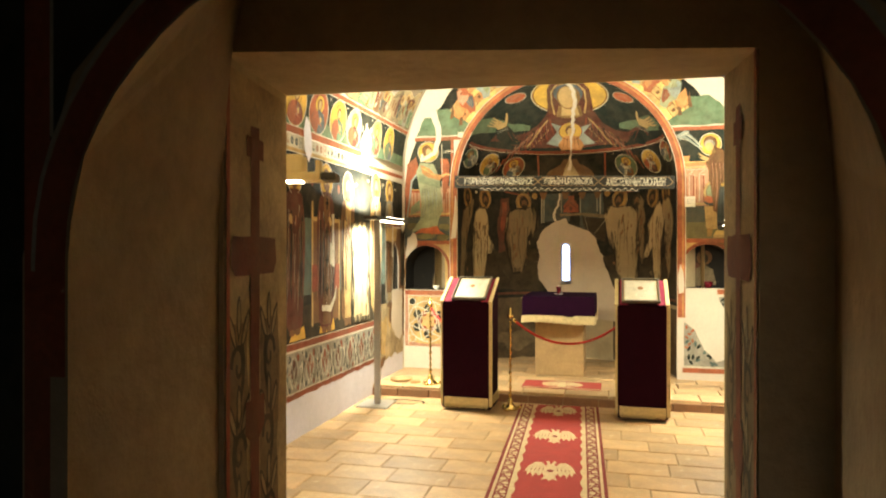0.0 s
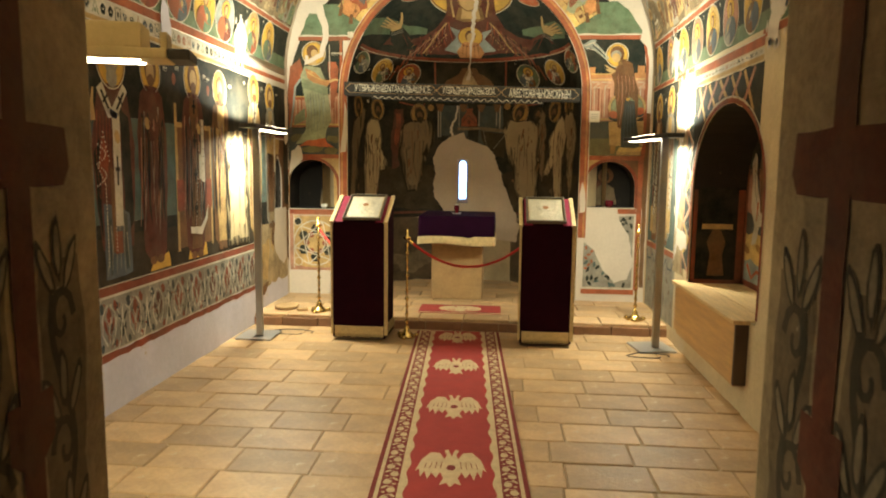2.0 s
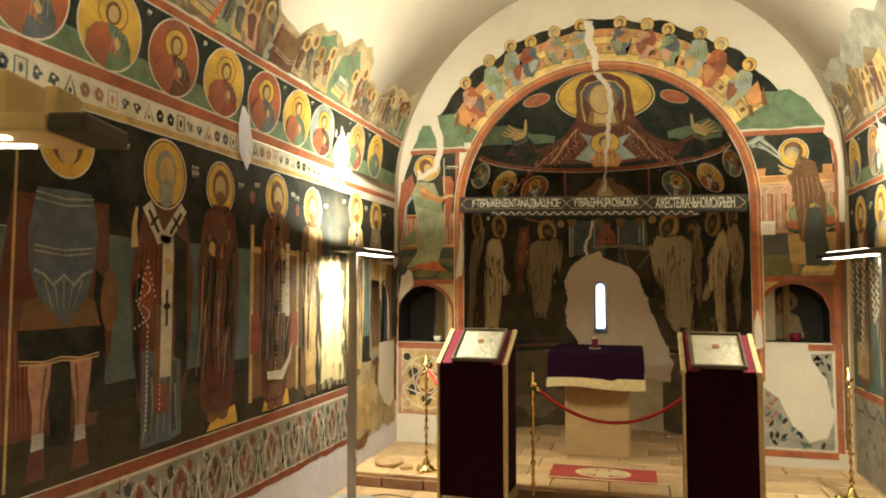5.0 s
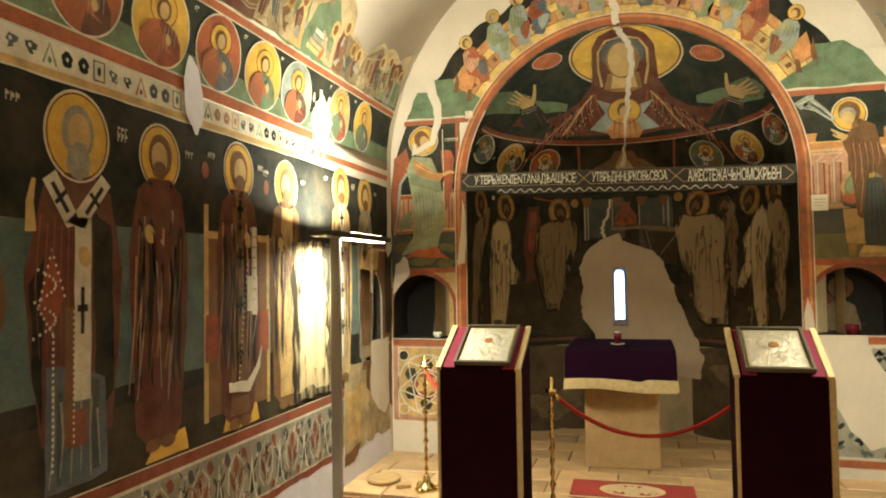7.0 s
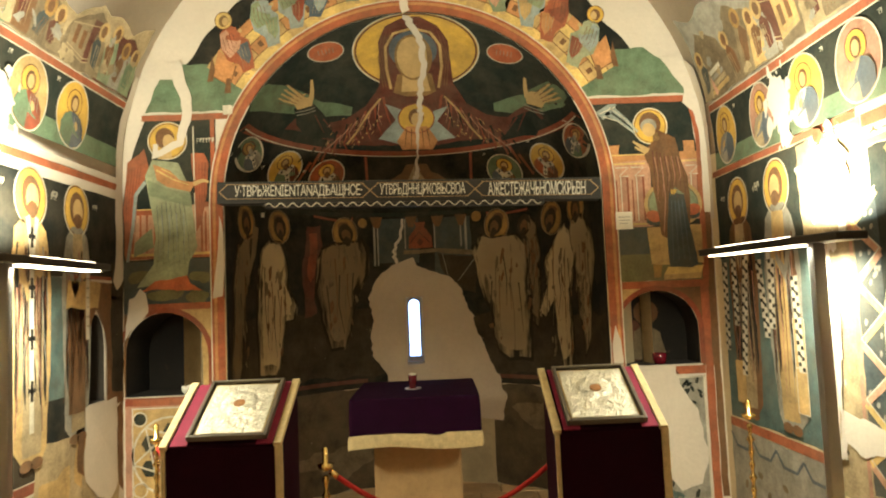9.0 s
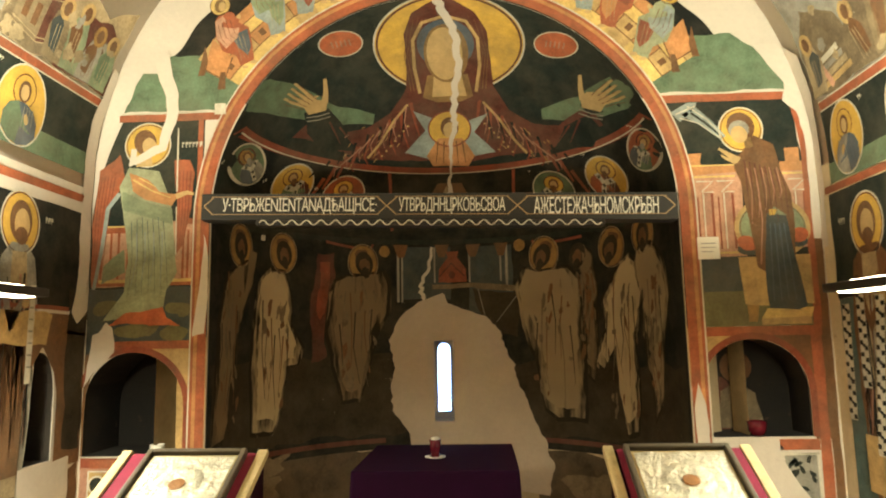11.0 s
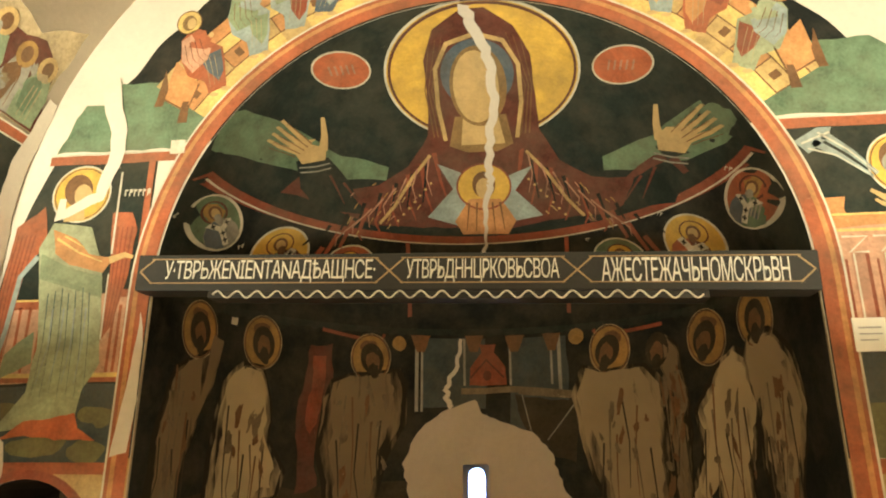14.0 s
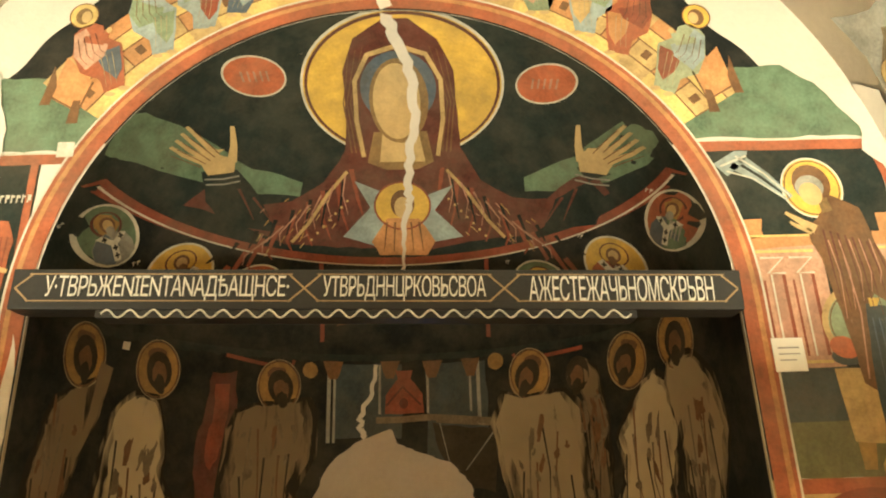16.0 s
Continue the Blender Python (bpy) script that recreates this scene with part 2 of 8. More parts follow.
def apse_at(s, z, off=0.0):
    """s: metres along the curve from the middle (left is minus), z: height, on the cylinder and the half dome."""
    r = AR - off
    a = s / AR
    if z > AS:
        r = math.sqrt(max(AR * AR - (z - AS) ** 2, 0.0004))
        k = (AR - off) / AR
        return Vector((AX + r * k * math.sin(a), AY + r * k * math.cos(a), AS + (z - AS) * k))
    return Vector((AX + r * math.sin(a), AY + r * math.cos(a), z))


WIN_S, WIN_W, WIN_B, WIN_T = -0.06, 0.066, 1.02, 1.545
cols = sorted([i / 48 * math.pi / 2 * AR for i in range(-48, 49)] + [WIN_S - WIN_W, WIN_S + WIN_W])
rows = [-0.05, 0.5, WIN_B, 1.29, WIN_T, 1.8, AS] + [AS + AR * math.sin(math.pi / 2 * i / 44) for i in range(1, 44)] + [AS + AR * 0.9995]
bm = bmesh.new()
g = [[bm.verts.new(apse_at(s, z)) for s in cols] for z in rows]
for j in range(len(rows) - 1):
    for i in range(len(cols) - 1):
        if WIN_S - WIN_W - 0.001 < (cols[i] + cols[i + 1]) / 2 < WIN_S + WIN_W and WIN_B < (rows[j] + rows[j + 1]) / 2 < WIN_T:
            continue
        bm.faces.new((g[j][i], g[j][i + 1], g[j + 1][i + 1], g[j + 1][i]))
ex = bmesh.ops.extrude_face_region(bm, geom=list(bm.faces), use_keep_orig=True)
for v in [q for q in ex["geom"] if isinstance(q, bmesh.types.BMVert)]:
    c = Vector((AX, AY, min(v.co.z, AS)))
    d = (v.co - c)
    v.co += d.normalized() * 0.28 if d.length > 0.05 else Vector((0, 0, 0.28))
    if d.y < 0.02:
        v.co.y += 0.3
bmesh.ops.recalc_face_normals(bm, faces=bm.faces)
apse = tagged(link("wall_apse", bm, PLASTER_DIM, smooth=False), "curved apse wall and half dome with old plaster", "wall", kind="structure")


def lining(name, outline, place, d0, d1, material, label, sill=True):
    """Painted inner face of a niche, just proud of the masonry."""
    cu = sum(p[0] for p in outline) / len(outline)
    cv = sum(p[1] for p in outline) / len(outline)
    pts = [(cu + (u - cu) * 0.992, cv + (v - cv) * 0.992) for u, v in outline]
    bm = bmesh.new()
    a, b = [bm.verts.new(place(u, v, d0)) for u, v in pts], [bm.verts.new(place(u, v, d1)) for u, v in pts]
    for i in range(len(pts) if sill else len(pts) - 1):
        k = (i + 1) % len(pts)
        bm.faces.new((a[i], a[k], b[k], b[i]))
    return tagged(link(name, bm, material), label, "wall", kind="structure")


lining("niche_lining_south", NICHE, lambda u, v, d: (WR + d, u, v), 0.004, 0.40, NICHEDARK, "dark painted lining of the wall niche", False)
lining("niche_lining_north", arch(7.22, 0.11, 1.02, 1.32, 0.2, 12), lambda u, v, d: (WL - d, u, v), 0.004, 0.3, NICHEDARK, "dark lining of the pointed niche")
lining("niche_lining_left", NL, lambda u, v, d: (u, YE + d, v), 0.004, 0.36, SOOT_SHADE, "dark lining of the small niche")
lining("niche_lining_right", NR, lambda u, v, d: (u, YE + d, v), 0.004, 0.22, SOOT_SHADE, "dark lining of the small niche")

# west wall with the thick doorway
wo = [(WL - 0.4, -0.1), (DL, -0.1), (DL, DTOP), (DR, DTOP), (DR, -0.1), (WR + 0.4, -0.1), (WR + 0.4, 4.5), (WL - 0.4, 4.5)]
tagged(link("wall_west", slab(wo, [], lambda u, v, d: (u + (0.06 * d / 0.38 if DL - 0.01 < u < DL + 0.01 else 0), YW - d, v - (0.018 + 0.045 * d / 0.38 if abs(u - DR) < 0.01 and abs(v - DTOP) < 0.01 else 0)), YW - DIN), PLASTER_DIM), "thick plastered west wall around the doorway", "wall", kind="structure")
DC, DHW = -0.22, 0.487
wi = [(-3.0, -0.1)] + arch(DC, DHW, -0.1, 1.46, 0.40, 28, 0.01) + [(2.2, -0.1), (2.2, 4.5), (-3.0, 4.5)]
# Recess plaster is a darker brown than the wall beside it.
tagged(link("wall_west_outer", slab(wi, [], lambda u, v, d: (DC + (u - DC) * (1 + (0.13 * (1 - d / (DIN - DOUT)) if abs(u - DC) < 0.6 else 0)), DIN - d, v + (0.40 * min(1, max(0, (v - 1.43) / 0.25)) * (1 - d / (DIN - DOUT)) if v < 2.2 else 0)), DIN - DOUT), mat("dark_recess_plaster", (0.27, 0.20, 0.12), 0.92, var=0.35, scale=3, bump=0.4, fine=26)), "plastered arched recess before the doorway", "wall", kind="structure")

# barrel vault
bm = bmesh.new()
N = 120
ring = [[bm.verts.new((CX - RV * math.cos(math.pi * i / N), y, ZS + RV * math.sin(math.pi * i / N))) for i in range(N + 1)] for y in (YW - 0.02, YE + 0.02)]
for i in range(N):
    bm.faces.new((ring[0][i], ring[0][i + 1], ring[1][i + 1], ring[1][i]))
ex = bmesh.ops.extrude_face_region(bm, geom=list(bm.faces), use_keep_orig=True)
for v in [q for q in ex["geom"] if isinstance(q, bmesh.types.BMVert)]:
    v.co += Vector((v.co.x - CX, 0, v.co.z - ZS)).normalized() * 0.25
bmesh.ops.recalc_face_normals(bm, faces=bm.faces)
tagged(link("ceiling", bm, PLASTER, smooth=True), "pale plastered barrel vault", "ceiling", kind="structure")

# unseen porch, added to keep the doorway dark; its entrance admits some daylight
tagged(link("wall_porch_back", slab([(-2.8, -0.1), (-0.5, -0.1), (-0.5, 1.95), (0.55, 1.95), (0.55, -0.1), (2.0, -0.1), (2.0, 3), (-2.8, 3)], [], lambda u, v, d: (u, -2.4 - d, v), 0.3), NARTHEX), "added unseen dark porch wall around an open entrance", "wall", kind="structure")
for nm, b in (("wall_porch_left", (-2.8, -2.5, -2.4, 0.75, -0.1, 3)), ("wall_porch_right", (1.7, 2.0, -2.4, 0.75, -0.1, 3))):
    tagged(link(nm, cube(*b), NARTHEX), "added unseen porch wall painted dark", "wall", kind="structure")
tagged(link("ceiling_porch", cube(-2.8, 2.0, -2.6, 0.75, 2.6, 2.8), NARTHEX), "added unseen dark porch ceiling", "ceiling", kind="structure")

# ---- lamps ----
def floor_lamp(x, y, yaw, power, label, z=0.0, height=1.74, length=0.78, boxes=False, rear=0.20, down=1.0):
    m = pose(x, y, z, 0, 0, yaw)
    t = thing("floor_lamp", m, label, "floor lamp", "uplighter floor lamps")
    part("base_plate", cube(-0.17, 0.13, -0.13, 0.19, 0.0, 0.016, 0.004), STEEL, t, "flat grey steel plate")
    part("pole", cube(-0.028, 0.028, -0.018, 0.018, 0.016, height, 0.005), STEEL, t, "square satin aluminium pole")
    bm = cube(-0.07, 0.07, -rear, length, height, height + 0.034, 0.006)
    if boxes:
        bm.free()
        bm = cube(-0.07, 0.07, length - 0.06, length, height, height + 0.03, 0.006)
        part("head_shell", cube(-0.07, 0.07, -rear, length - 0.062, height, height + 0.03, 0.006), CARD, t, "tan lacquered main part of the head")
        part("end_block", cube(-0.035, 0.035, length - 0.085, length - 0.065, height + 0.03, height + 0.08, 0.004), CARD, t, "small tan block")
    head = part("lamp_head", bm, LAMPDARK, t, "dark flat rectangular lamp head")
    for x0, x1 in (((-0.04, -0.024), (0.024, 0.04)) if boxes else ((-0.042, 0.042),)):
        part("lower_diffuser", cube(x0, x1, 0.06, length - (0.14 if boxes else 0.05), height - 0.004, height + 0.002), DIFF, head, "glowing white diffuser")
    part("upper_diffuser", cube(-0.055, 0.055, 0.10, length - (0.30 if boxes else 0.14), height + (0.099 if boxes else 0.033), height + (0.103 if boxes else 0.037)), DIFF, head, "glowing white diffuser")
    if boxes:
        part("driver_box", cube(-0.06, 0.06, 0.05, length - 0.13, height + 0.03, height + 0.10, 0.006), CARD, t, "brown ballast housing on the head")
    lamp_light("uplight", m @ pose(0, length * (0.45 if boxes else 0.18), height + (0.11 if boxes else 0.05), 180), power * UP, 0.11, length * (0.6 if boxes else 0.34), 165)
    lamp_light("downlight", m @ pose(0, length * (0.45 if boxes else 0.22), height - 0.012), power * DOWN * down, 0.11, length * (0.7 if boxes else 0.36), 165)
    return t


lamp_a = floor_lamp(-2.20, 6.05, 1.0, LAMP, "slim grey floor lamp with flat glowing head beside painted saints", down=1.45)
lamp_b = floor_lamp(1.08, 6.08, 9.0, LAMP, "slim grey floor lamp with flat glowing head beside the niche", height=1.69)
lamp_c = floor_lamp(-1.74, 2.34, -74.0, LAMP * 0.92, "floor lamp with flat head and brown ballast box", boxes=True, rear=0.06, length=0.68, down=0.75)


def cable(name, pts, label):
    return tagged(link(name, tube(pts, 0.004, 6), CABLE, smooth=True), label, "cable")


def loop_pts(x, y, r, n=26):
    return [(x + r * 1.5 * math.cos(a) + 0.03 * math.sin(3 * a), y + r * math.sin(a) * 0.8 + 0.03 * a / 6, 0.0075) for a in [i / n * 5.6 for i in range(n + 1)]]


cable("cable", loop_pts(-1.99, 6.22, 0.12), "thin black lamp cable lying on the tiles")
cable("cable", loop_pts(0.98, 5.84, 0.10), "thin black lamp cable lying on the tiles")


# ---- lecterns ----
def lectern(x, y, w, yaw, label):
    m = pose(x, y, 0, 0, 0, yaw)
    t = thing("lectern", m, label, "lectern", "pair of velvet lecterns")
    d, zf, zb, h = 0.36, 0.99, 1.19, w / 2
    bm = bmesh.new()
    prof = [(0.0, 0.02), (0.0, zf), (d, zb), (d, 0.02)]
    a, b = [bm.verts.new((-h, py, pz)) for py, pz in prof], [bm.verts.new((h, py, pz)) for py, pz in prof]
    bm.faces.new(a)
    bm.faces.new(b[::-1])
    for i in range(4):
        bm.faces.new((a[i], b[i], b[(i + 1) % 4], a[(i + 1) % 4]))
    bmesh.ops.recalc_face_normals(bm, faces=bm.faces)
    bmesh.ops.bevel(bm, geom=list(bm.edges), offset=0.008, segments=2, affect="EDGES")
    part("velvet_cover", bm, VELVET, t, "dark burgundy velvet drape")
    for s in (-1, 1):
        part("side_braid", cube(s * h - 0.014, s * h + 0.006 * s + 0.010, -0.006, 0.006, 0.05, zf - 0.005, 0.003), GOLDTRIM, t, "gold braid edging")
        part("side_fringe", cube(s * h - 0.004, s * h + 0.008, 0.0, d, 0.06, 0.14, 0.002), FRINGE, t, "gold fringe")
    slope = pose(0, 0, zf, math.degrees(math.atan2(zb - zf, d)))
    ln = math.hypot(d, zb - zf)
    for s in (-1, 1):
        bm = cube(s * h - 0.02, s * h + 0.012, -0.006, ln + 0.004, -0.012, 0.010, 0.004)
        bm.transform(slope)
        part("top_braid", bm, GOLDTRIM, t, "gold braid edging")
        bm = cube(s * (h - 0.055) - 0.033, s * (h - 0.055) + 0.033, 0.0, ln - 0.01, 0.001, 0.006)
        bm.transform(slope)
        part("top_velvet", bm, MAGENTA, t, "bright crimson velvet strip")
    bm = cube(-h + 0.02, h - 0.02, -0.014, 0.004, 0.05, 0.125, 0.003)
    part("fringe_band", bm, GOLDTRIM, t, "gold braid band")
    bm = bmesh.new()
    k = int((w - 0.04) / 0.008)
    for i in range(k):
        u = -h + 0.02 + (i + 0.5) * (w - 0.04) / k
        box(bm, u - 0.003, u + 0.003, -0.017 - 0.004 * random.random(), -0.011, 0.028 + 0.012 * random.random(), 0.062)
    part("fringe", bm, FRINGE, t, "hanging gold thread fringe")
    # framed icon with an embossed silver cover
    ic = thing("framed_icon", m @ slope @ pose(0.018 if x < 0 else -0.012, 0.018, 0.008), "silver-covered icon in a glazed dark frame on a lectern", "icon", "icons on the lecterns")
    iw, il = 0.160, 0.375
    for nm, b in (("frame_side", (-iw, -iw + 0.016, 0, il)), ("frame_side", (iw - 0.016, iw, 0, il)), ("frame_end", (-iw + 0.016, iw - 0.016, 0, 0.016)), ("frame_end", (-iw + 0.016, iw - 0.016, il - 0.016, il))):
        part(nm, cube(b[0], b[1], b[2], b[3], 0.0, 0.026, 0.004), FRAMEWOOD, ic, "dark wooden frame strip")
    part("mount", cube(-iw + 0.02, iw - 0.02, 0.02, il - 0.02, 0.0, 0.012), ICONGOLD, ic, "gilt mount")
    bm = bmesh.new()
    nx, ny = 26, 34
    gv = [[bm.verts.new((-0.134 + 0.268 * i / nx, 0.030 + 0.315 * j / ny, 0.014 + 0.006 * abs(noise.noise((i * 0.33 + x * 9, j * 0.33, 0.4))) + (0.005 if (i - nx / 2) ** 2 / 40 + (j - ny * 0.62) ** 2 / 46 < 1 else 0))) for i in range(nx + 1)] for j in range(ny + 1)]
    for j in range(ny):
        for i in range(nx):
            bm.faces.new((gv[j][i], gv[j][i + 1], gv[j + 1][i + 1], gv[j + 1][i]))
    part("silver_cover", bm, SILVER, ic, "embossed silver plate", smooth=True)
    part("painted_face_opening", lathe([(0.024, 0.0), (0.024, 0.003), (0.012, 0.004)], 20, at=(0.0, 0.21, 0.021)), mat("icon_ochre", (0.30, 0.14, 0.05), 0.5, scale=60), ic, "small ochre painted oval")
    return t


lectern(-1.345, 6.04, 0.45, -1, "dark burgundy velvet lectern with gold braid holding an icon")
lectern(0.19, 6.04, 0.42, 0, "dark burgundy velvet lectern with gold braid holding an icon")


# ---- brass stanchions and rope ----
def stanchion(x, y, z, h, label):
    t = thing("brass_stanchion", pose(x, y, z, 0, 0, 20), label, "stanchion", "brass stanchions")
    part("foot", lathe([(0.075, 0.0), (0.078, 0.012), (0.05, 0.03), (0.03, 0.05), (0.02, 0.085), (0.014, 0.1)], 24), BRASS, t, "round splayed brass foot", smooth=True)
    for i in range(3):
        a = 2 * math.pi * i / 3
        part("claw", lathe([(0.02, 0.0), (0.026, 0.012), (0.012, 0.03)], 12, at=(0.085 * math.cos(a), 0.085 * math.sin(a), 0)), BRASS, t, smooth=True)
    bm = bmesh.new()
    prof = []
    n = 11
    for i in range(n):
        z0 = 0.1 + (h - 0.2) * i / n
        dz = (h - 0.2) / n
        prof += [(0.008, z0), (0.010, z0 + 0.25 * dz), (0.0145 if i % 3 else 0.02, z0 + 0.5 * dz), (0.010, z0 + 0.75 * dz)]
    part("turned_pole", lathe(prof, 14, bm), BRASS, t, "turned brass rod with beads", smooth=True)
    part("drip_cup", lathe([(0.008, h - 0.1), (0.03, h - 0.085), (0.034, h - 0.07), (0.012, h - 0.065), (0.012, h - 0.01), (0.006, h)], 16), BRASS, t, "brass cup", smooth=True)
    return t


stanchion(-1.86, 6.68, STEP, 0.88, "slender turned brass stanchion on the low step")
stanchion(-0.97, 6.22, 0.0, 0.93, "slender turned brass stanchion beside the lectern")
stanchion(1.03, 6.70, STEP, 0.87, "slender turned brass stanchion on the low step")


def rope(p, q, sag, label, n=24):
    pts = []
    for i in range(n + 1):
        s = i / n
        v = Vector(p).lerp(Vector(q), s)
        v.z -= sag * 4 * s * (1 - s)
        pts.append(v)
    t = tagged(link("barrier_rope", tube(pts, 0.011, 8), ROPE, smooth=True), label, "barrier rope")
    for e, f in ((pts[0], pts[1]), (pts[-1], pts[-2])):
        part("rope_end", tube([e, e.lerp(f, 0.7)], 0.014, 10), BRASS, t, "brass end cap", smooth=True)
    return t


rope((-0.95, 6.22, 0.83), (0.02, 6.40, 0.80), 0.21, "red barrier rope sagging between stanchion and lectern")
rope((-1.85, 6.66, 0.88), (-1.52, 6.36, 0.66), 0.03, "red barrier rope tied to a lectern")

# ---- altar ----
altar = thing("altar_table", pose(AX - 0.03, 7.45, STEP), "stone altar under a purple velvet cloth with gold fringe", "altar")
part("pedestal", cube(-0.26, 0.26, 0.0, 0.5, 0.0, 0.66, 0.012), STONE, altar, "worn yellowish stone block")
part("slab_top", cube(-0.365, 0.365, -0.16, 0.62, 0.66, 0.84, 0.012), STONE, altar, "stone slab")


def drape(x0, x1, y0, y1, zt, zb, mtl, wave, parent, name, label, thick=0.012):
    """Cloth over a block: a top sheet and a hanging skirt with soft folds."""
    bm = bmesh.new()
    per = []
    n = 30
    for a, b in (((x0, y0), (x1, y0)), ((x1, y0), (x1, y1)), ((x1, y1), (x0, y1)), ((x0, y1), (x0, y0))):
        for i in range(n):
            per.append((a[0] + (b[0] - a[0]) * i / n, a[1] + (b[1] - a[1]) * i / n))
    cx, cy = (x0 + x1) / 2, (y0 + y1) / 2
    rings = []
    for j, s in enumerate((0.0, 0.06, 0.35, 0.7, 1.0)):
        r = []
        for i, (px, py) in enumerate(per):
            f = wave * s * (math.sin(i * 0.42) + 0.6 * math.sin(i * 0.97 + 1))
            ox, oy = px - cx, py - cy
            l_ = math.hypot(ox, oy)
            grow = thick * (0.4 + 0.6 * min(1, s * 3)) + f
            r.append(bm.verts.new((px + ox / l_ * grow, py + oy / l_ * grow, zt - (zt - zb) * s + (0.012 * math.sin(i * 0.2) if s == 1 else 0))))
        rings.append(r)
    for a, b in zip(rings, rings[1:]):
        for i in range(len(per)):
            k = (i + 1) % len(per)
            bm.faces.new((a[i], a[k], b[k], b[i]))
    bm.faces.new(rings[0])
    bmesh.ops.recalc_face_normals(bm, faces=bm.faces)
    return part(name, bm, mtl, parent, label, smooth=True)


cloth = drape(-0.37, 0.37, -0.165, 0.625, 0.868, 0.66, PURPLE, 0.004, altar, "velvet_cloth", "deep purple velvet cloth")
cloth.data.polygons[len(cloth.data.polygons) - 1].use_smooth = False
drape(-0.375, 0.375, -0.17, 0.63, 0.665, 0.585, GOLDTRIM, 0.006, altar, "fringe_band", "pale gold fringed border", 0.016)

cup = thing("candle_lamp", pose(AX - 0.05, 7.62, STEP + 0.868), "small dark red glass lamp on a pale saucer", "candle lamp")
part("saucer", lathe([(0.02, 0.0), (0.05, 0.006), (0.052, 0.010), (0.03, 0.008)], 24), PAPER, cup, "white saucer", smooth=True)
part("glass", lathe([(0.022, 0.008), (0.026, 0.05), (0.028, 0.09), (0.024, 0.09), (0.021, 0.02)], 20), REDGLASS, cup, "dark ruby glass", smooth=True)
part("wax", lathe([(0.02, 0.08), (0.022, 0.097), (0.01, 0.101)], 16), PAPER, cup, "white wax rim", smooth=True)

# ---- chest before the niche ----
DARKBOARD = mat("dark_end_board", (0.075, 0.042, 0.022), 0.6, var=0.3, scale=5, bump=0.15, grain=(9, 9, 0.9))
PALEBOARD = mat("worn_pale_board", (0.60, 0.41, 0.19), 0.6, var=0.3, scale=4.0, bump=0.12, grain=(9, 0.9, 9), wear=(0.40, 0.25, 0.11), wear_amount=0.4)
chest = thing("wooden_chest", pose(WR, 5.29, 0), "pine boarded box bench with a pale lid under the wall niche", "chest")
for a, b in ((-0.095, 0.10), (0.103, 0.40)):
    part("lid_board", cube(a, b, -0.72 if a < 0 else -0.64, 0.74 if a < 0 else 0.62, 0.555, 0.582, 0.006), PALEBOARD, chest, "pale worn lid board")
part("front_panel", cube(-0.075, -0.05, -0.69, 0.70, 0.20, 0.555, 0.004), WOOD, chest, "wide reddish pine front board")
part("end_panel", cube(-0.078, -0.002, -0.716, -0.692, 0.19, 0.555, 0.004), DARKBOARD, chest, "narrow dark end board")
part("bottom_rail", cube(-0.06, -0.002, -0.67, 0.68, 0.17, 0.21, 0.004), WOOD, chest)

# ---- slit window in the side wall, and the apse window ----
REPAIR_PLAIN = mat("window_reveal_plaster", (0.55, 0.52, 0.50), 0.9, var=0.1, scale=6, bump=0.1)
GLASS = bpy.data.materials.new("window_glass")
GLASS.use_nodes = True
gb = GLASS.node_tree.nodes["Principled BSDF"]
gb.inputs["Transmission Weight"].default_value = 1.0
gb.inputs["Roughness"].default_value = 0.45
gb.inputs["Base Color"].default_value = (0.9, 0.95, 1, 1)


def window(name, m, w, z0, z1, label):
    t = thing(name, m, label, "window", kind="structure")
    h = w / 2
    part("window_frame", cube(-h - 0.02, -h + 0.006, -0.012, 0.012, z0 - 0.02, z1 + 0.02), WINFRAME, t)
    part("window_frame", cube(h - 0.006, h + 0.02, -0.012, 0.012, z0 - 0.02, z1 + 0.02), WINFRAME, t)
    part("window_frame", cube(-h, h, -0.012, 0.012, z0 - 0.02, z0 + 0.008), WINFRAME, t)
    part("window_bar", cube(-h, h, -0.008, 0.008, z0 + (z1 - z0) * 0.25, z0 + (z1 - z0) * 0.25 + 0.006), WINFRAME, t)
    if name == "window_1":
        o_ = [(-h - 0.03, z0 - 0.03), (h + 0.03, z0 - 0.03), (h + 0.03, z1 + 0.03), (-h - 0.03, z1 + 0.03)]
        part("arched_surround", slab(o_, [arch(0, h * 0.66, z0 + 0.045, z1 - 0.06, 0.042, 12)], lambda u, v, d: (u, -0.04 + d, v), 0.02), REPAIR_PLAIN, t, "pale plaster surround")
    p = part("pane", cube(-h, h, -0.002, 0.002, z0, z1), GLASS, t, "bright frosted pane")
    p.visible_shadow = False
    return t


wa = apse_at(WIN_S, 1.3, -0.23)
window("window_1", pose(wa.x, wa.y, 0, 0, 0, -math.degrees(WIN_S / AR)), WIN_W * 2, WIN_B, WIN_T, "narrow arched slit window full of blue daylight")
def backdrop(name, m, w, h, rgb, strength):
    d = bpy.data.materials.new("daylight_haze")
    d.use_nodes = True
    n = d.node_tree.nodes
    e = n.new("ShaderNodeEmission")
    e.inputs[0].default_value, e.inputs[1].default_value = (*rgb, 1), strength
    d.node_tree.links.new(e.outputs[0], n["Material Output"].inputs[0])
    bm = bmesh.new()
    box(bm, -w / 2, w / 2, -0.01, 0.01, -h / 2, h / 2)
    ob = tagged(link(name, bm, d), "plain bright hazy daylight outside the window", "backdrop", kind="structure")
    ob.matrix_world = m
    return ob


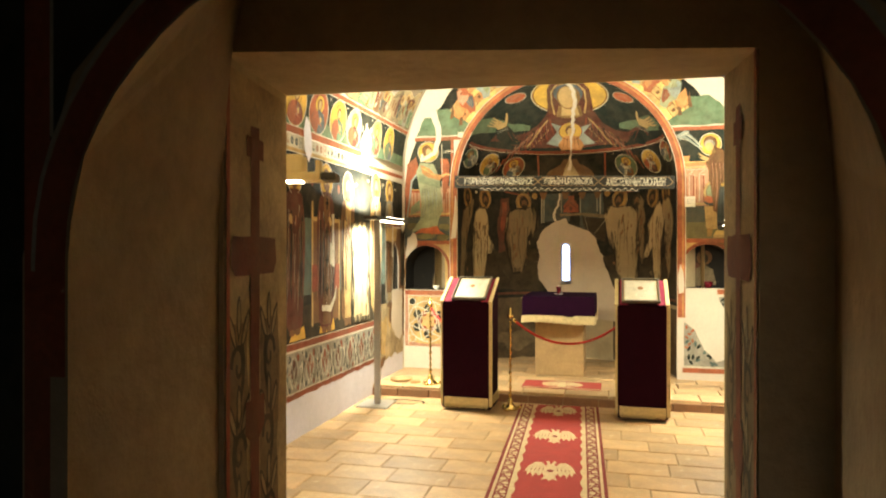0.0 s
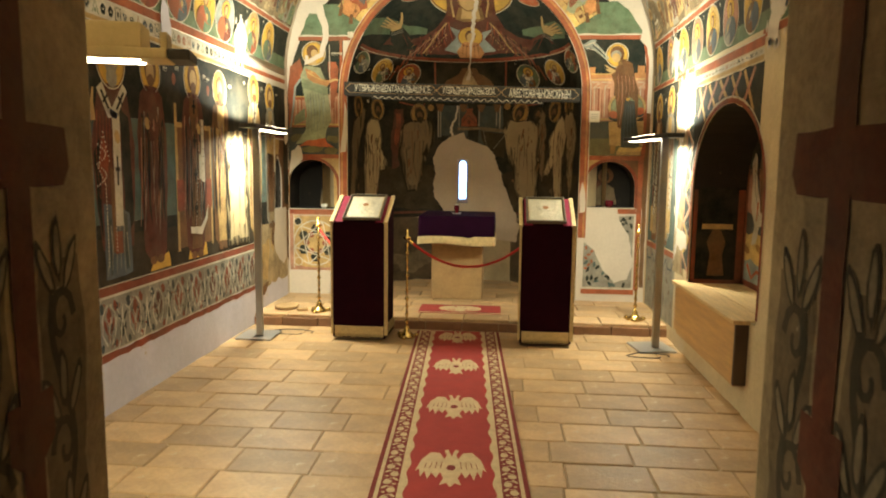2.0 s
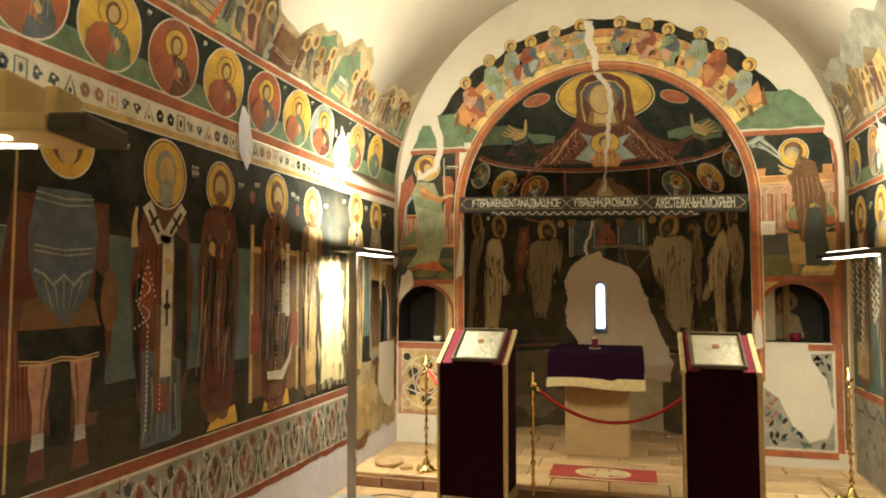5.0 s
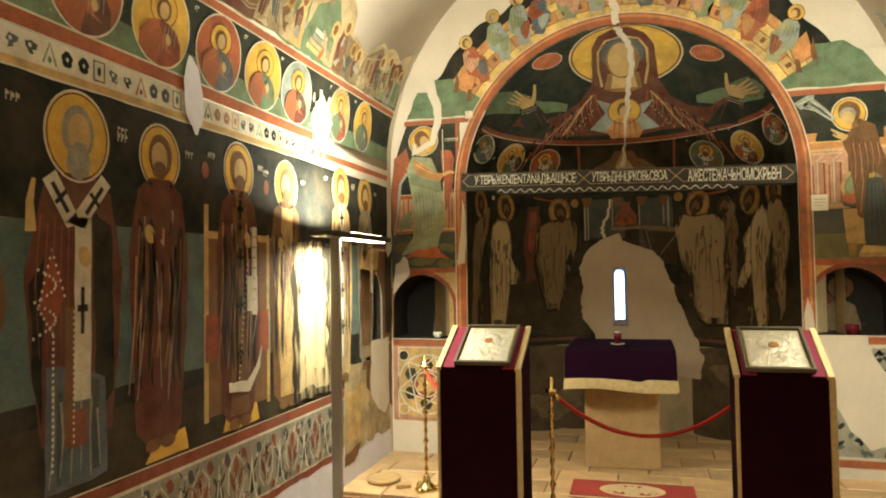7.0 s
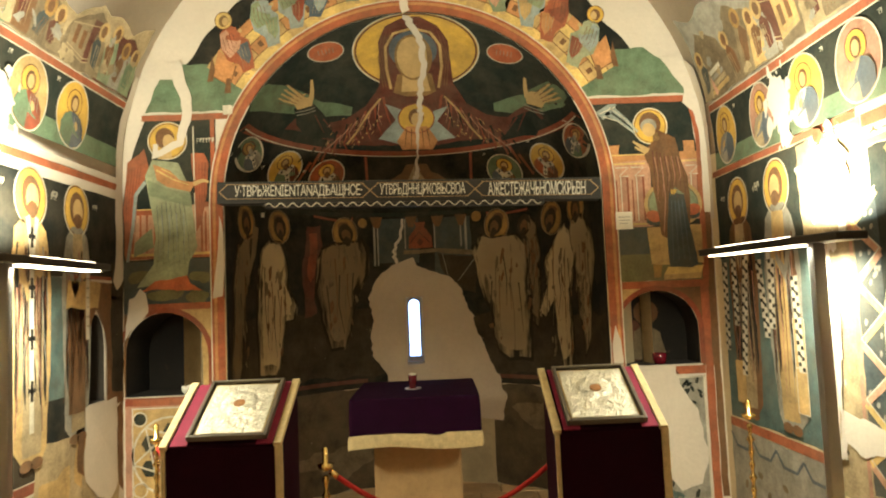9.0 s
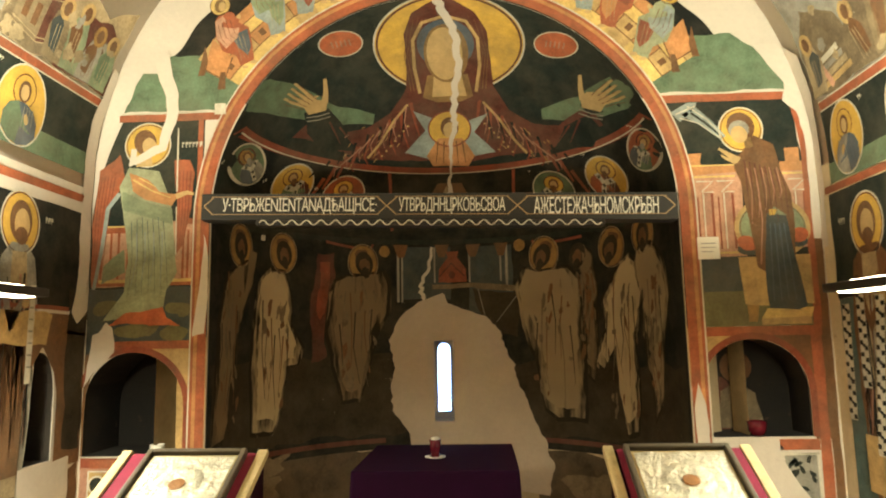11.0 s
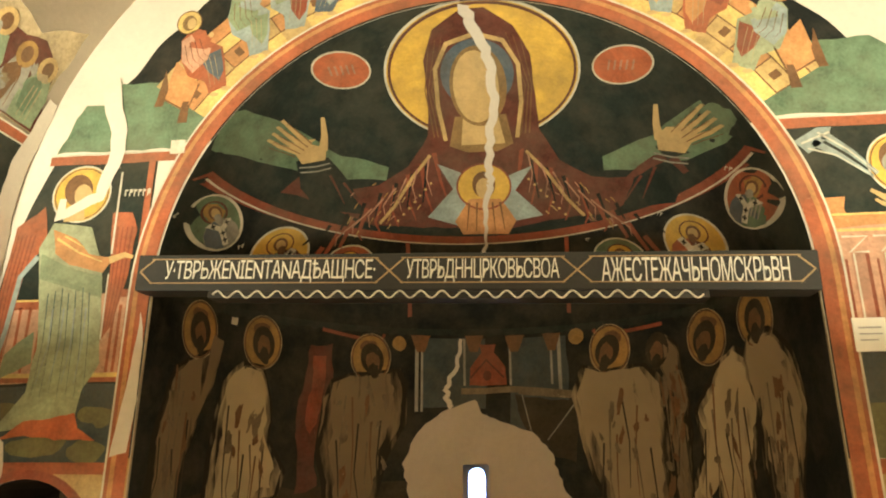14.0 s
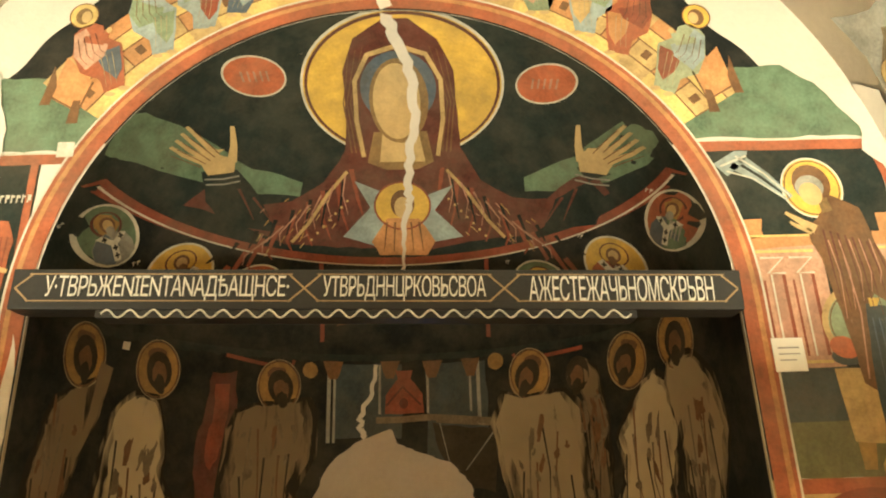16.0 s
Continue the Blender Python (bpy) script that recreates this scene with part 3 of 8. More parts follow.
backdrop("backdrop_east", pose(AX, 10.3, 1.4), 2.2, 2.2, (0.30, 0.48, 1.0), DAY * 0.32)
backdrop("backdrop_south", pose(3.2, 3.95, 1.4, 0, 0, 90), 2.2, 2.2, (0.36, 0.50, 1.0), DAY * 0.45)
lining("slit_lining", SLIT, lambda u, v, d: (WR + d, u, v), 0.006, 0.53, REPAIR_PLAIN, "pale plastered reveal of the slit window")
window("window_2", pose(WR + 0.38, 3.95, 0, 0, 0, 90), 0.22, 0.96, 1.56, "small slit window lit by blue daylight")

# ---- wall paintings ----
WORN = (0.50, 0.41, 0.27)


def pigment(name, rgb, wear=0.22, var=0.35):
    return mat(name, rgb, 0.8, var=min(var * 1.5, 0.6), scale=8, bump=0.14, fine=75, wear=WORN, wear_amount=wear, spec=0.12, grime=0.28 if max(rgb) < 0.04 else 0.45)


BLACK = pigment("soot_black_pigment", (0.012, 0.013, 0.011), 0.10)
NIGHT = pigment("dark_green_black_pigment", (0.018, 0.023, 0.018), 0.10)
DUSK = pigment("dark_umber_pigment", (0.034, 0.025, 0.015), 0.18, 0.5)
GREEN = pigment("verdigris_pigment", (0.115, 0.165, 0.095), 0.16)
TEAL = pigment("grey_teal_pigment", (0.075, 0.115, 0.105), 0.12)
BLUE = pigment("slate_blue_pigment", (0.085, 0.105, 0.12), 0.14)
PALEBLUE = pigment("pale_blue_pigment", (0.26, 0.30, 0.27), 0.2)
RED = pigment("red_ochre_pigment", (0.33, 0.095, 0.042), 0.18)
BRICKRED = pigment("brick_red_pigment", (0.225, 0.058, 0.030), 0.18)
ORANGE = pigment("orange_ochre_pigment", (0.46, 0.21, 0.08), 0.2)
GOLD = pigment("gold_ochre_pigment", (0.60, 0.36, 0.065), 0.06, 0.22)
YELLOW = pigment("pale_yellow_pigment", (0.62, 0.42, 0.14), 0.15)
VERMILION = pigment("vermilion_pigment", (0.46, 0.115, 0.045), 0.14)
MAROON = pigment("maroon_pigment", (0.105, 0.034, 0.022), 0.14)
BROWN = pigment("umber_brown_pigment", (0.155, 0.075, 0.032), 0.18)
SKIN = pigment("ochre_flesh_pigment", (0.50, 0.33, 0.14), 0.04, 0.18)
SHADE = pigment("olive_shade_pigment", (0.22, 0.13, 0.05), 0.08)
WHITE = pigment("lime_white_pigment", (0.58, 0.52, 0.40), 0.05, 0.18)
GREY = pigment("ash_grey_pigment", (0.27, 0.25, 0.20), 0.2)
BUFF = pigment("faded_buff_pigment", (0.36, 0.27, 0.15), 0.25, 0.4)
TAUPE = pigment("faded_taupe_pigment", (0.17, 0.125, 0.072), 0.28, 0.45)
PINK = pigment("faded_rose_pigment", (0.40, 0.20, 0.13), 0.2)
REPAIR = mat("grey_repair_plaster", (0.46, 0.37, 0.28), 0.92, var=0.12, scale=3, bump=0.2, fine=40)
FADED = pigment("faded_grey_buff_pigment", (0.225, 0.165, 0.092), 0.25, 0.4)
PALE = pigment("pale_grey_pigment", (0.40, 0.37, 0.34), 0.2)
SAGE = pigment("pale_sage_pigment", (0.21, 0.25, 0.145), 0.18)
TAN = pigment("tan_pigment", (0.46, 0.30, 0.12), 0.2)
ROSE = pigment("pale_rose_pigment", (0.50, 0.27, 0.17), 0.22)
LEAFGREEN = pigment("soft_green_pigment", (0.29, 0.31, 0.185), 0.2)
SLATE = pigment("dark_slate_pigment", (0.050, 0.062, 0.060), 0.14)
MOSS = pigment("moss_pigment", (0.135, 0.125, 0.055), 0.16)
UMBER = pigment("sooty_umber_pigment", (0.085, 0.060, 0.035), 0.2, 0.5)
OLDGOLD = pigment("browned_gold_pigment", (0.33, 0.185, 0.055), 0.14)


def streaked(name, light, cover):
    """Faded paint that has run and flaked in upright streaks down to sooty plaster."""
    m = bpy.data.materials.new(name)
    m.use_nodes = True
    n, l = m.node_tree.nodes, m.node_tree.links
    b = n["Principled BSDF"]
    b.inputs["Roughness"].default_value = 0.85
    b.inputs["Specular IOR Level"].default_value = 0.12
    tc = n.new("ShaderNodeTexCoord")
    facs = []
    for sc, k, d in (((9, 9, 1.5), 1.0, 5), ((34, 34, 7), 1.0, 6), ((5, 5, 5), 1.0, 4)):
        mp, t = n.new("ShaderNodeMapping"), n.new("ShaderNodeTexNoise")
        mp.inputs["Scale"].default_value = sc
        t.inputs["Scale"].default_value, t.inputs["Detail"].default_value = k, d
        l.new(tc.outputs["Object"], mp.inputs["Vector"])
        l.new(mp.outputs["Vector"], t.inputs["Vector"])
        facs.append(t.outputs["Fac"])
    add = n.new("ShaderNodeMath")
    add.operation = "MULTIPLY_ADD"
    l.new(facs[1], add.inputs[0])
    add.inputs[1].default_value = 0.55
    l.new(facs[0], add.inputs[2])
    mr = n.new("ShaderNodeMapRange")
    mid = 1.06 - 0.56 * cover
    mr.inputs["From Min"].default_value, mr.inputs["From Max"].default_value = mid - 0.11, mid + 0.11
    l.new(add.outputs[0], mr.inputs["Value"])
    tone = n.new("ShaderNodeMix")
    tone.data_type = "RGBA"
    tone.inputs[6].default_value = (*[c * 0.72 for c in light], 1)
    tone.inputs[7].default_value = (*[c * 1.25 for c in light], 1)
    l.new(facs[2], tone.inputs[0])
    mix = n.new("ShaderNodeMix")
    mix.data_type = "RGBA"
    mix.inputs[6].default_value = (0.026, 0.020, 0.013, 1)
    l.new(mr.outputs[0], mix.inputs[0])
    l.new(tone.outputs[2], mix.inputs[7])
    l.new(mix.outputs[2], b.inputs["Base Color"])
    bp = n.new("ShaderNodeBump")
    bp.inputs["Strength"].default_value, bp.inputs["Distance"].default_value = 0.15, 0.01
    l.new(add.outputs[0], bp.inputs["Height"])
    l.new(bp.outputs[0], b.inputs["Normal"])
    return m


# Pale streaks for faded paint, with the lamp's glare put into the colour.
GLARE_WASH = [streaked("washed_lime_" + w_, (0.46, 0.36, 0.20), c_) for w_, c_ in (("thin", 0.35), ("half", 0.62), ("full", 0.85))]


def north(u, v, o):
    if v <= ZS:
        return (WL + o, u, v)
    a = (v - ZS) / RV
    return (CX - (RV - o) * math.cos(a), u, ZS + (RV - o) * math.sin(a))


def south(u, v, o):
    x, y, z = north(u, v, o)
    return (2 * CX - x, y, z)


def east_face(u, v, o):
    return (u, YE - o, v)


def curve_wall(u, v, o):
    return tuple(apse_at(u, v, o))


TS, TC = math.sin(radians(35)), math.cos(radians(35))


def conch(u, v, o):
    """The half dome, drawn on a plane that leans back by 35 degrees."""
    dx = u - AX
    q = math.hypot(dx, v)
    if q > AR * 0.999:
        dx, v = dx * AR * 0.999 / q, v * AR * 0.999 / q
    k = math.sqrt(max(AR * AR - dx * dx - v * v, 0))
    dy, dz = -v * TS + k * TC, v * TC + k * TS
    if dy < 0.0:
        dy = 0.0
        n = math.hypot(dx, dz)
        dx, dz = dx * AR / n, dz * AR / n
    f = (AR - o) / AR
    return (AX + dx * f, AY + dy * f, AS + dz * f)


def cz(x, z):
    """A place of the half dome by its height, on the leaning plane."""
    dx, dz = x - AX, z - AS
    dy = math.sqrt(max(AR * AR - dx * dx - dz * dz, 0))
    return (x, -TS * dy + TC * dz)


CUTS = {north: (0, 0.06), south: (0, 0.06), east_face: (0, 0), curve_wall: (0.05, 0), conch: (0.05, 0.05)}


def ell(cx, cy, rx, ry, n=22, turn=0.0, amp=0.0):
    c, s = math.cos(turn), math.sin(turn)
    out = []
    for i in range(n):
        a = 2 * math.pi * i / n
        k = 1 + amp * noise.noise((math.cos(a) * 1.7 + cx * 7, math.sin(a) * 1.7 + cy * 5, 2.2))
        x, y = rx * k * math.cos(a), ry * k * math.sin(a)
        out.append((cx + c * x - s * y, cy + s * x + c * y))
    return out


def rect(u0, v0, u1, v1):
    return [(u0, v0), (u1, v0), (u1, v1), (u0, v1)]


def rough(poly, amp=0.02, step=0.035):
    """The outline broken into short bits and frayed."""
    out = []
    for i, (a, b) in enumerate(zip(poly, poly[1:] + poly[:1])):
        n = max(1, int(math.hypot(b[0] - a[0], b[1] - a[1]) / step))
        for k in range(n):
            u, v = a[0] + (b[0] - a[0]) * k / n, a[1] + (b[1] - a[1]) * k / n
            f = Vector((u * 9, v * 9, i * 0.0 + 0.7))
            out.append((u + amp * (noise.noise(f) + 0.6 * noise.noise(f * 3.1)), v + amp * (noise.noise(f + Vector((5, 3, 1))) + 0.6 * noise.noise(f * 2.7))))
    return out


def tatter(cx, cy, rx, ry, n=56, amp=0.55):
    """A ragged island of lost paint with small flakes round it."""
    def outline(x, y, a_, b_, count, k):
        out = []
        for i in range(count):
            t = 2 * math.pi * i / count
            f = Vector((math.cos(t) * 1.3 + x * 11, math.sin(t) * 1.3 + y * 7, 4.1))
            q = 1 + k * (noise.noise(f) + 0.55 * noise.noise(f * 2.9) + 0.35 * noise.noise(f * 6.3))
            out.append((x + a_ * q * math.cos(t), y + b_ * q * math.sin(t)))
        return out
    got = [outline(cx, cy, rx, ry, n, amp)]
    for i in range(9):
        t = 2.4 * i + cx * 5
        q = 1.12 + 0.16 * (i % 3)
        w = 0.008 + 0.007 * (i % 4)
        got.append(outline(cx + rx * q * math.cos(t), cy + ry * q * math.sin(t), w, w * (1.1 + 0.7 * (i % 3)), 12, 0.7))
    return got


def strip(pts, w, w2=None):
    """A ribbon along points, as quads."""
    out = []
    w2 = w if w2 is None else w2
    m = len(pts) - 1
    nr = []
    for i in range(m + 1):
        a, b = pts[max(i - 1, 0)], pts[min(i + 1, m)]
        d = math.hypot(b[0] - a[0], b[1] - a[1]) or 1
        nr.append((-(b[1] - a[1]) / d, (b[0] - a[0]) / d))
    for i in range(m):
        h0, h1 = (w + (w2 - w) * i / m) / 2, (w + (w2 - w) * (i + 1) / m) / 2
        p, q = pts[i], pts[i + 1]
        out.append([(p[0] + nr[i][0] * h0, p[1] + nr[i][1] * h0), (p[0] - nr[i][0] * h0, p[1] - nr[i][1] * h0),
                    (q[0] - nr[i + 1][0] * h1, q[1] - nr[i + 1][1] * h1), (q[0] + nr[i + 1][0] * h1, q[1] + nr[i + 1][1] * h1)])
    return out


def ring(cx, cy, rx, ry, w, n=28):
    return strip([(cx + rx * math.cos(2 * math.pi * i / n), cy + ry * math.sin(2 * math.pi * i / n)) for i in range(n + 1)], w)


def cut_lines(bm, axis, step):
    vals = [v.co[axis] for v in bm.verts]
    lo, hi = min(vals), max(vals)
    k = math.floor(lo / step) + 1
    while k * step < hi:
        co, no = [0, 0, 0], [0, 0, 0]
        co[axis], no[axis] = k * step, 1
        bmesh.ops.bisect_plane(bm, geom=bm.verts[:] + bm.edges[:] + bm.faces[:], plane_co=co, plane_no=no)
        k += 1


def islands(vs, fs):
    """The faces sorted into connected pieces, by the places of their corners."""
    key = {}
    root = list(range(len(fs)))

    def find(i):
        while root[i] != i:
            root[i] = root[root[i]]
            i = root[i]
        return i

    for i, f in enumerate(fs):
        for k in f:
            p = (round(vs[k][0], 3), round(vs[k][1], 3), round(vs[k][2], 3))
            if p in key:
                root[find(i)] = find(key[p])
            else:
                key[p] = i
    out = {}
    for i, f in enumerate(fs):
        out.setdefault(find(i), []).append(f)
    return list(out.values())


class Mural:
    """One painted subject on a wall: its parts are thin coats of paint."""

    def __init__(self, name, surf, at, label, category="wall painting", group=""):
        self.surf, self.coats = surf, {}
        self.origin = Vector(surf(at[0], at[1], 0))
        self.thing = thing(name, Matrix.Translation(self.origin), label, category, group)

    def add(self, name, material, polys, layer, label=""):
        if polys and isinstance(polys[0], tuple):
            polys = [polys]
        vs, fs = self.coats.setdefault((name, material.name), (material, [], [], label))[1:3]
        su, sv = CUTS[self.surf]
        for poly in polys:
            if su == sv == 0 and len(poly) <= 4:
                b = len(vs)
                vs += [self.place(p, layer) for p in poly]
                fs.append(list(range(b, b + len(poly))))
                continue
            bm = bmesh.new()
            bm.faces.new([bm.verts.new((p[0], p[1], 0)) for p in poly])
            if su:
                cut_lines(bm, 0, su)
            if sv:
                cut_lines(bm, 1, sv)
            bmesh.ops.triangulate(bm, faces=bm.faces)
            bm.verts.index_update()
            b = len(vs)
            vs += [self.place(v.co, layer) for v in bm.verts]
            fs += [[b + v.index for v in f.verts] for f in bm.faces]
            bm.free()

    def place(self, p, layer):
        return Vector(self.surf(p[0], p[1], 0.0011 * layer)) - self.origin

    def close(self):
        for (name, _), (material, vs, fs, label) in self.coats.items():
            groups = islands(vs, fs)
            joined = len(groups) > 14
            for g in [fs] if joined else groups:
                key, at, co = {}, {}, []
                for i in sorted({i for f in g for i in f}):
                    p = (round(vs[i][0], 4), round(vs[i][1], 4), round(vs[i][2], 4))
                    if p not in key:
                        key[p] = len(co)
                        co.append(vs[i])
                    at[i] = key[p]
                me = bpy.data.meshes.new(name)
                me.from_pydata(co, [], [f2 for f2 in ([at[i] for i in f] for f in g) if len(set(f2)) == len(f2)])
                me.materials.append(material)
                ob = new(name, me)
                ob.parent = self.thing
                if label:
                    ob["label"] = label
                if joined:
                    ob["kind"] = "stuff"
        return self.thing


rnd = random.Random(7)


def marks(m, u, v, n, h, material=WHITE, layer=6):
    """Faint lettering: short upright bars."""
    for i in range(n):
        x = u + i * h * 0.55
        m.add("lettering", material, [rect(x, v, x + h * 0.13, v + h * rnd.uniform(0.7, 1)), rect(x, v + h * rnd.uniform(0.2, 0.7), x + h * 0.4, v + h * rnd.uniform(0.75, 0.9))], layer)


def figure(surf, u, v0, h, robe, cloak, label, halo=GOLD, hr=0.092, flip=1, width=0.27, face=SKIN, hair=BROWN, scroll=False, stole=None, base=2, group="painted standing saints", feet=True, top=None):
    """A standing robed figure as plain painted shapes."""
    m = Mural("painted_saint", surf, (u, v0), label, "wall painting", group)
    r, w = hr * h, width * h * 0.5
    hv = v0 + h - r * 1.05
    L = base
    m.add("halo", halo, ell(u, hv, r, r * 1.12, 28), L)
    m.add("halo_rim", WHITE, ring(u, hv, r, r * 1.12, 0.008), L + 1)
    m.add("halo_rim", MAROON, ring(u, hv, r * 0.93, r * 1.05, 0.006), L + 1)
    sh = hv - r * 1.0
    body = [(u - w * 0.75, sh - 0.02 * h), (u - w * 0.35, sh + 0.025 * h), (u + w * 0.35, sh + 0.025 * h), (u + w * 0.75, sh - 0.02 * h),
            (u + w * 1.0, sh - 0.22 * h), (u + w * 0.95, sh - 0.45 * h), (u + w * 0.72, v0 + 0.06 * h), (u + w * 0.5, v0 + 0.02 * h),
            (u - w * 0.45, v0 + 0.03 * h), (u - w * 0.78, v0 + 0.07 * h), (u - w * 0.92, sh - 0.4 * h), (u - w * 1.0, sh - 0.2 * h)]
    m.add("cloak", cloak, rough(body, 0.008 * h, 0.05 * h), L + 1)
    tunic = [(u - w * 0.30, sh), (u + w * 0.34, sh), (u + w * (0.5 + 0.1 * flip), sh - 0.4 * h), (u + w * 0.46, v0 + 0.05 * h), (u - w * 0.42, v0 + 0.05 * h), (u - w * (0.45 - 0.1 * flip), sh - 0.38 * h)]
    m.add("tunic", robe, rough(tunic, 0.006 * h, 0.05 * h), L + 2)
    m.add("deep_fold", BLACK, [rough([(u + w * a, sh - 0.10 * h), (u + w * (a + 0.16), sh - 0.13 * h), (u + w * (a + 0.10), sh - 0.62 * h), (u + w * (a - 0.03), sh - 0.55 * h)], 0.006 * h, 0.04 * h) for a in (-0.72, -0.36, 0.38, 0.62)], L + 2.5)
    for i in range(30):
        x = u + w * rnd.uniform(-0.78, 0.78)
        a, b = sh - h * rnd.uniform(0.06, 0.25), sh - h * rnd.uniform(0.35, 0.7)
        m.add("fold", (BLACK, GREY, MAROON, BROWN, PINK)[i % 5], strip([(x, a), (x + w * rnd.uniform(-0.14, 0.14), (a + b) / 2), (x + w * rnd.uniform(-0.25, 0.25), b)], 0.010 * h, 0.003 * h), L + 3)
    m.add("head", hair, ell(u, hv + 0.05 * r, r * 0.58, r * 0.74, 20), L + 2)
    m.add("face", face, ell(u + 0.06 * r * flip, hv - 0.05 * r, r * 0.40, r * 0.56, 18), L + 3)
    m.add("head", hair, ell(u + 0.05 * r * flip, hv - 0.46 * r, r * 0.34, r * 0.32, 14), L + 4)
    arm = [(u - flip * w * 0.7, sh - 0.12 * h), (u - flip * w * 0.2, sh - 0.26 * h), (u + flip * w * 0.25, sh - 0.18 * h), (u + flip * w * 0.28, sh - 0.14 * h), (u - flip * w * 0.2, sh - 0.2 * h), (u - flip * w * 0.55, sh - 0.05 * h)]
    m.add("sleeve", cloak, arm, L + 4)
    m.add("palm", face, ell(u + flip * w * 0.36, sh - 0.15 * h, 0.022 * h, 0.03 * h, 12, 0.4), L + 4)
    if scroll:
        m.add("scroll", WHITE, rough(rect(u + flip * w * 0.55, sh - 0.42 * h, u + flip * w * 0.8, sh - 0.1 * h), 0.006, 0.04), L + 5)
        for i in range(7):
            z = sh - (0.14 + 0.038 * i) * h
            m.add("scroll_line", GREY, rect(u + flip * w * 0.58, z, u + flip * w * 0.77, z + 0.006 * h), L + 6)
    if stole:
        m.add("stole", stole, [[(u - w * 0.28, sh + 0.02 * h), (u - w * 0.1, sh + 0.03 * h), (u + w * 0.06, sh - 0.10 * h), (u - w * 0.08, sh - 0.12 * h)],
                               [(u + w * 0.34, sh + 0.02 * h), (u + w * 0.16, sh + 0.03 * h), (u - w * 0.06, sh - 0.12 * h), (u + w * 0.1, sh - 0.12 * h)],
                               rect(u - w * 0.1, v0 + 0.12 * h, u + w * 0.1, sh - 0.10 * h)], L + 5)
        for k in range(4):
            z = sh - (0.0 + 0.17 * k) * h
            m.add("cross_mark", BLACK, [rect(u - 0.008 * h, z - 0.08 * h, u + 0.008 * h, z - 0.01 * h), rect(u - 0.02 * h, z - 0.05 * h, u + 0.02 * h, z - 0.035 * h)], L + 6)
    if feet:
        for s in (-1, 1):
            m.add("shoe", BROWN, ell(u + s * w * 0.25, v0 + 0.02 * h, 0.035 * h, 0.02 * h, 12), L + 4)
    marks(m, u - r * 2.0, hv + r * 0.2, 3, 0.035)
    marks(m, u + r * 1.3, hv + r * 0.2, 3, 0.035)
    return m.close()


def medallion(surf, u, v, rx, ry, ground, label, robe, halo=GOLD, base=3, stole=False):
    m = Mural("painted_medallion", surf, (u, v), label, "wall painting", "row of painted medallions")
    m.add("disc", ground, ell(u, v, rx, ry, 26), base)
    m.add("rim", WHITE, ring(u, v, rx, ry, 0.008), base + 1)
    m.add("halo", halo, ell(u, v + ry * 0.36, rx * 0.46, ry * 0.40, 20), base + 1)
    m.add("halo_rim", MAROON, ring(u, v + ry * 0.36, rx * 0.46, ry * 0.40, 0.005, 20), base + 2)
    bust = [(u - rx * 0.72, v - ry * 0.66), (u - rx * 0.70, v - ry * 0.30), (u - rx * 0.50, v - ry * 0.04), (u - rx * 0.18, v + ry * 0.08), (u + rx * 0.18, v + ry * 0.08), (u + rx * 0.52, v - ry * 0.06), (u + rx * 0.70, v - ry * 0.32), (u + rx * 0.72, v - ry * 0.66), (u + rx * 0.4, v - ry * 0.90), (u, v - ry * 0.98), (u - rx * 0.4, v - ry * 0.90)]
    m.add("robe", robe, bust, base + 2)
    m.add("cloak", (BLUE, GREEN, MAROON, RED)[int(u * 10) % 4], [(u - rx * 0.71, v - ry * 0.66), (u - rx * 0.69, v - ry * 0.30), (u - rx * 0.49, v - ry * 0.04), (u - rx * 0.16, v + ry * 0.08), (u + rx * 0.02, v - ry * 0.22), (u + rx * 0.50, v - ry * 0.45), (u + rx * 0.46, v - ry * 0.62), (u + rx * 0.02, v - ry * 0.50), (u - rx * 0.10, v - ry * 0.96), (u - rx * 0.4, v - ry * 0.88)], base + 3)
    m.add("fold", GREY, [q for i in range(4) for q in strip([(u + rx * (0.1 + 0.12 * i), v), (u + rx * (0.05 + 0.14 * i), v - ry * 0.6)], 0.006, 0.002)], base + 4)
    m.add("head", BROWN, ell(u, v + ry * 0.34, rx * 0.25, ry * 0.27, 16), base + 3)
    m.add("face", SKIN, ell(u, v + ry * 0.32, rx * 0.17, ry * 0.20, 14), base + 4)
    if stole:
        m.add("beard", (BROWN, GREY)[int(u * 7) % 2], ell(u, v + ry * 0.14, rx * 0.15, ry * 0.15, 14, 0, 0.3), base + 5)
        m.add("stole", WHITE, [strip([(u - rx * 0.42, v + ry * 0.02), (u, v - ry * 0.30)], rx * 0.26)[0], strip([(u + rx * 0.42, v + ry * 0.02), (u, v - ry * 0.30)], rx * 0.26)[0], rect(u - rx * 0.12, v - ry * 0.86, u + rx * 0.12, v - ry * 0.28)], base + 5)
        for du, dv in ((-0.28, -0.09), (0.28, -0.09), (0.0, -0.42), (0.0, -0.68)):
            m.add("cross_mark", BLACK, [rect(u + rx * (du - 0.03), v + ry * (dv - 0.10), u + rx * (du + 0.03), v + ry * (dv + 0.10)), rect(u + rx * (du - 0.09), v + ry * (dv - 0.03), u + rx * (du + 0.09), v + ry * (dv + 0.03))], base + 6)
    else:
        m.add("palm", SKIN, ell(u + rx * 0.22, v - ry * 0.30, rx * 0.09, ry * 0.14, 12, 0.3), base + 5)
        m.add("sleeve", robe, strip([(u + rx * 0.55, v - ry * 0.55), (u + rx * 0.24, v - ry * 0.42)], rx * 0.16), base + 4.6)
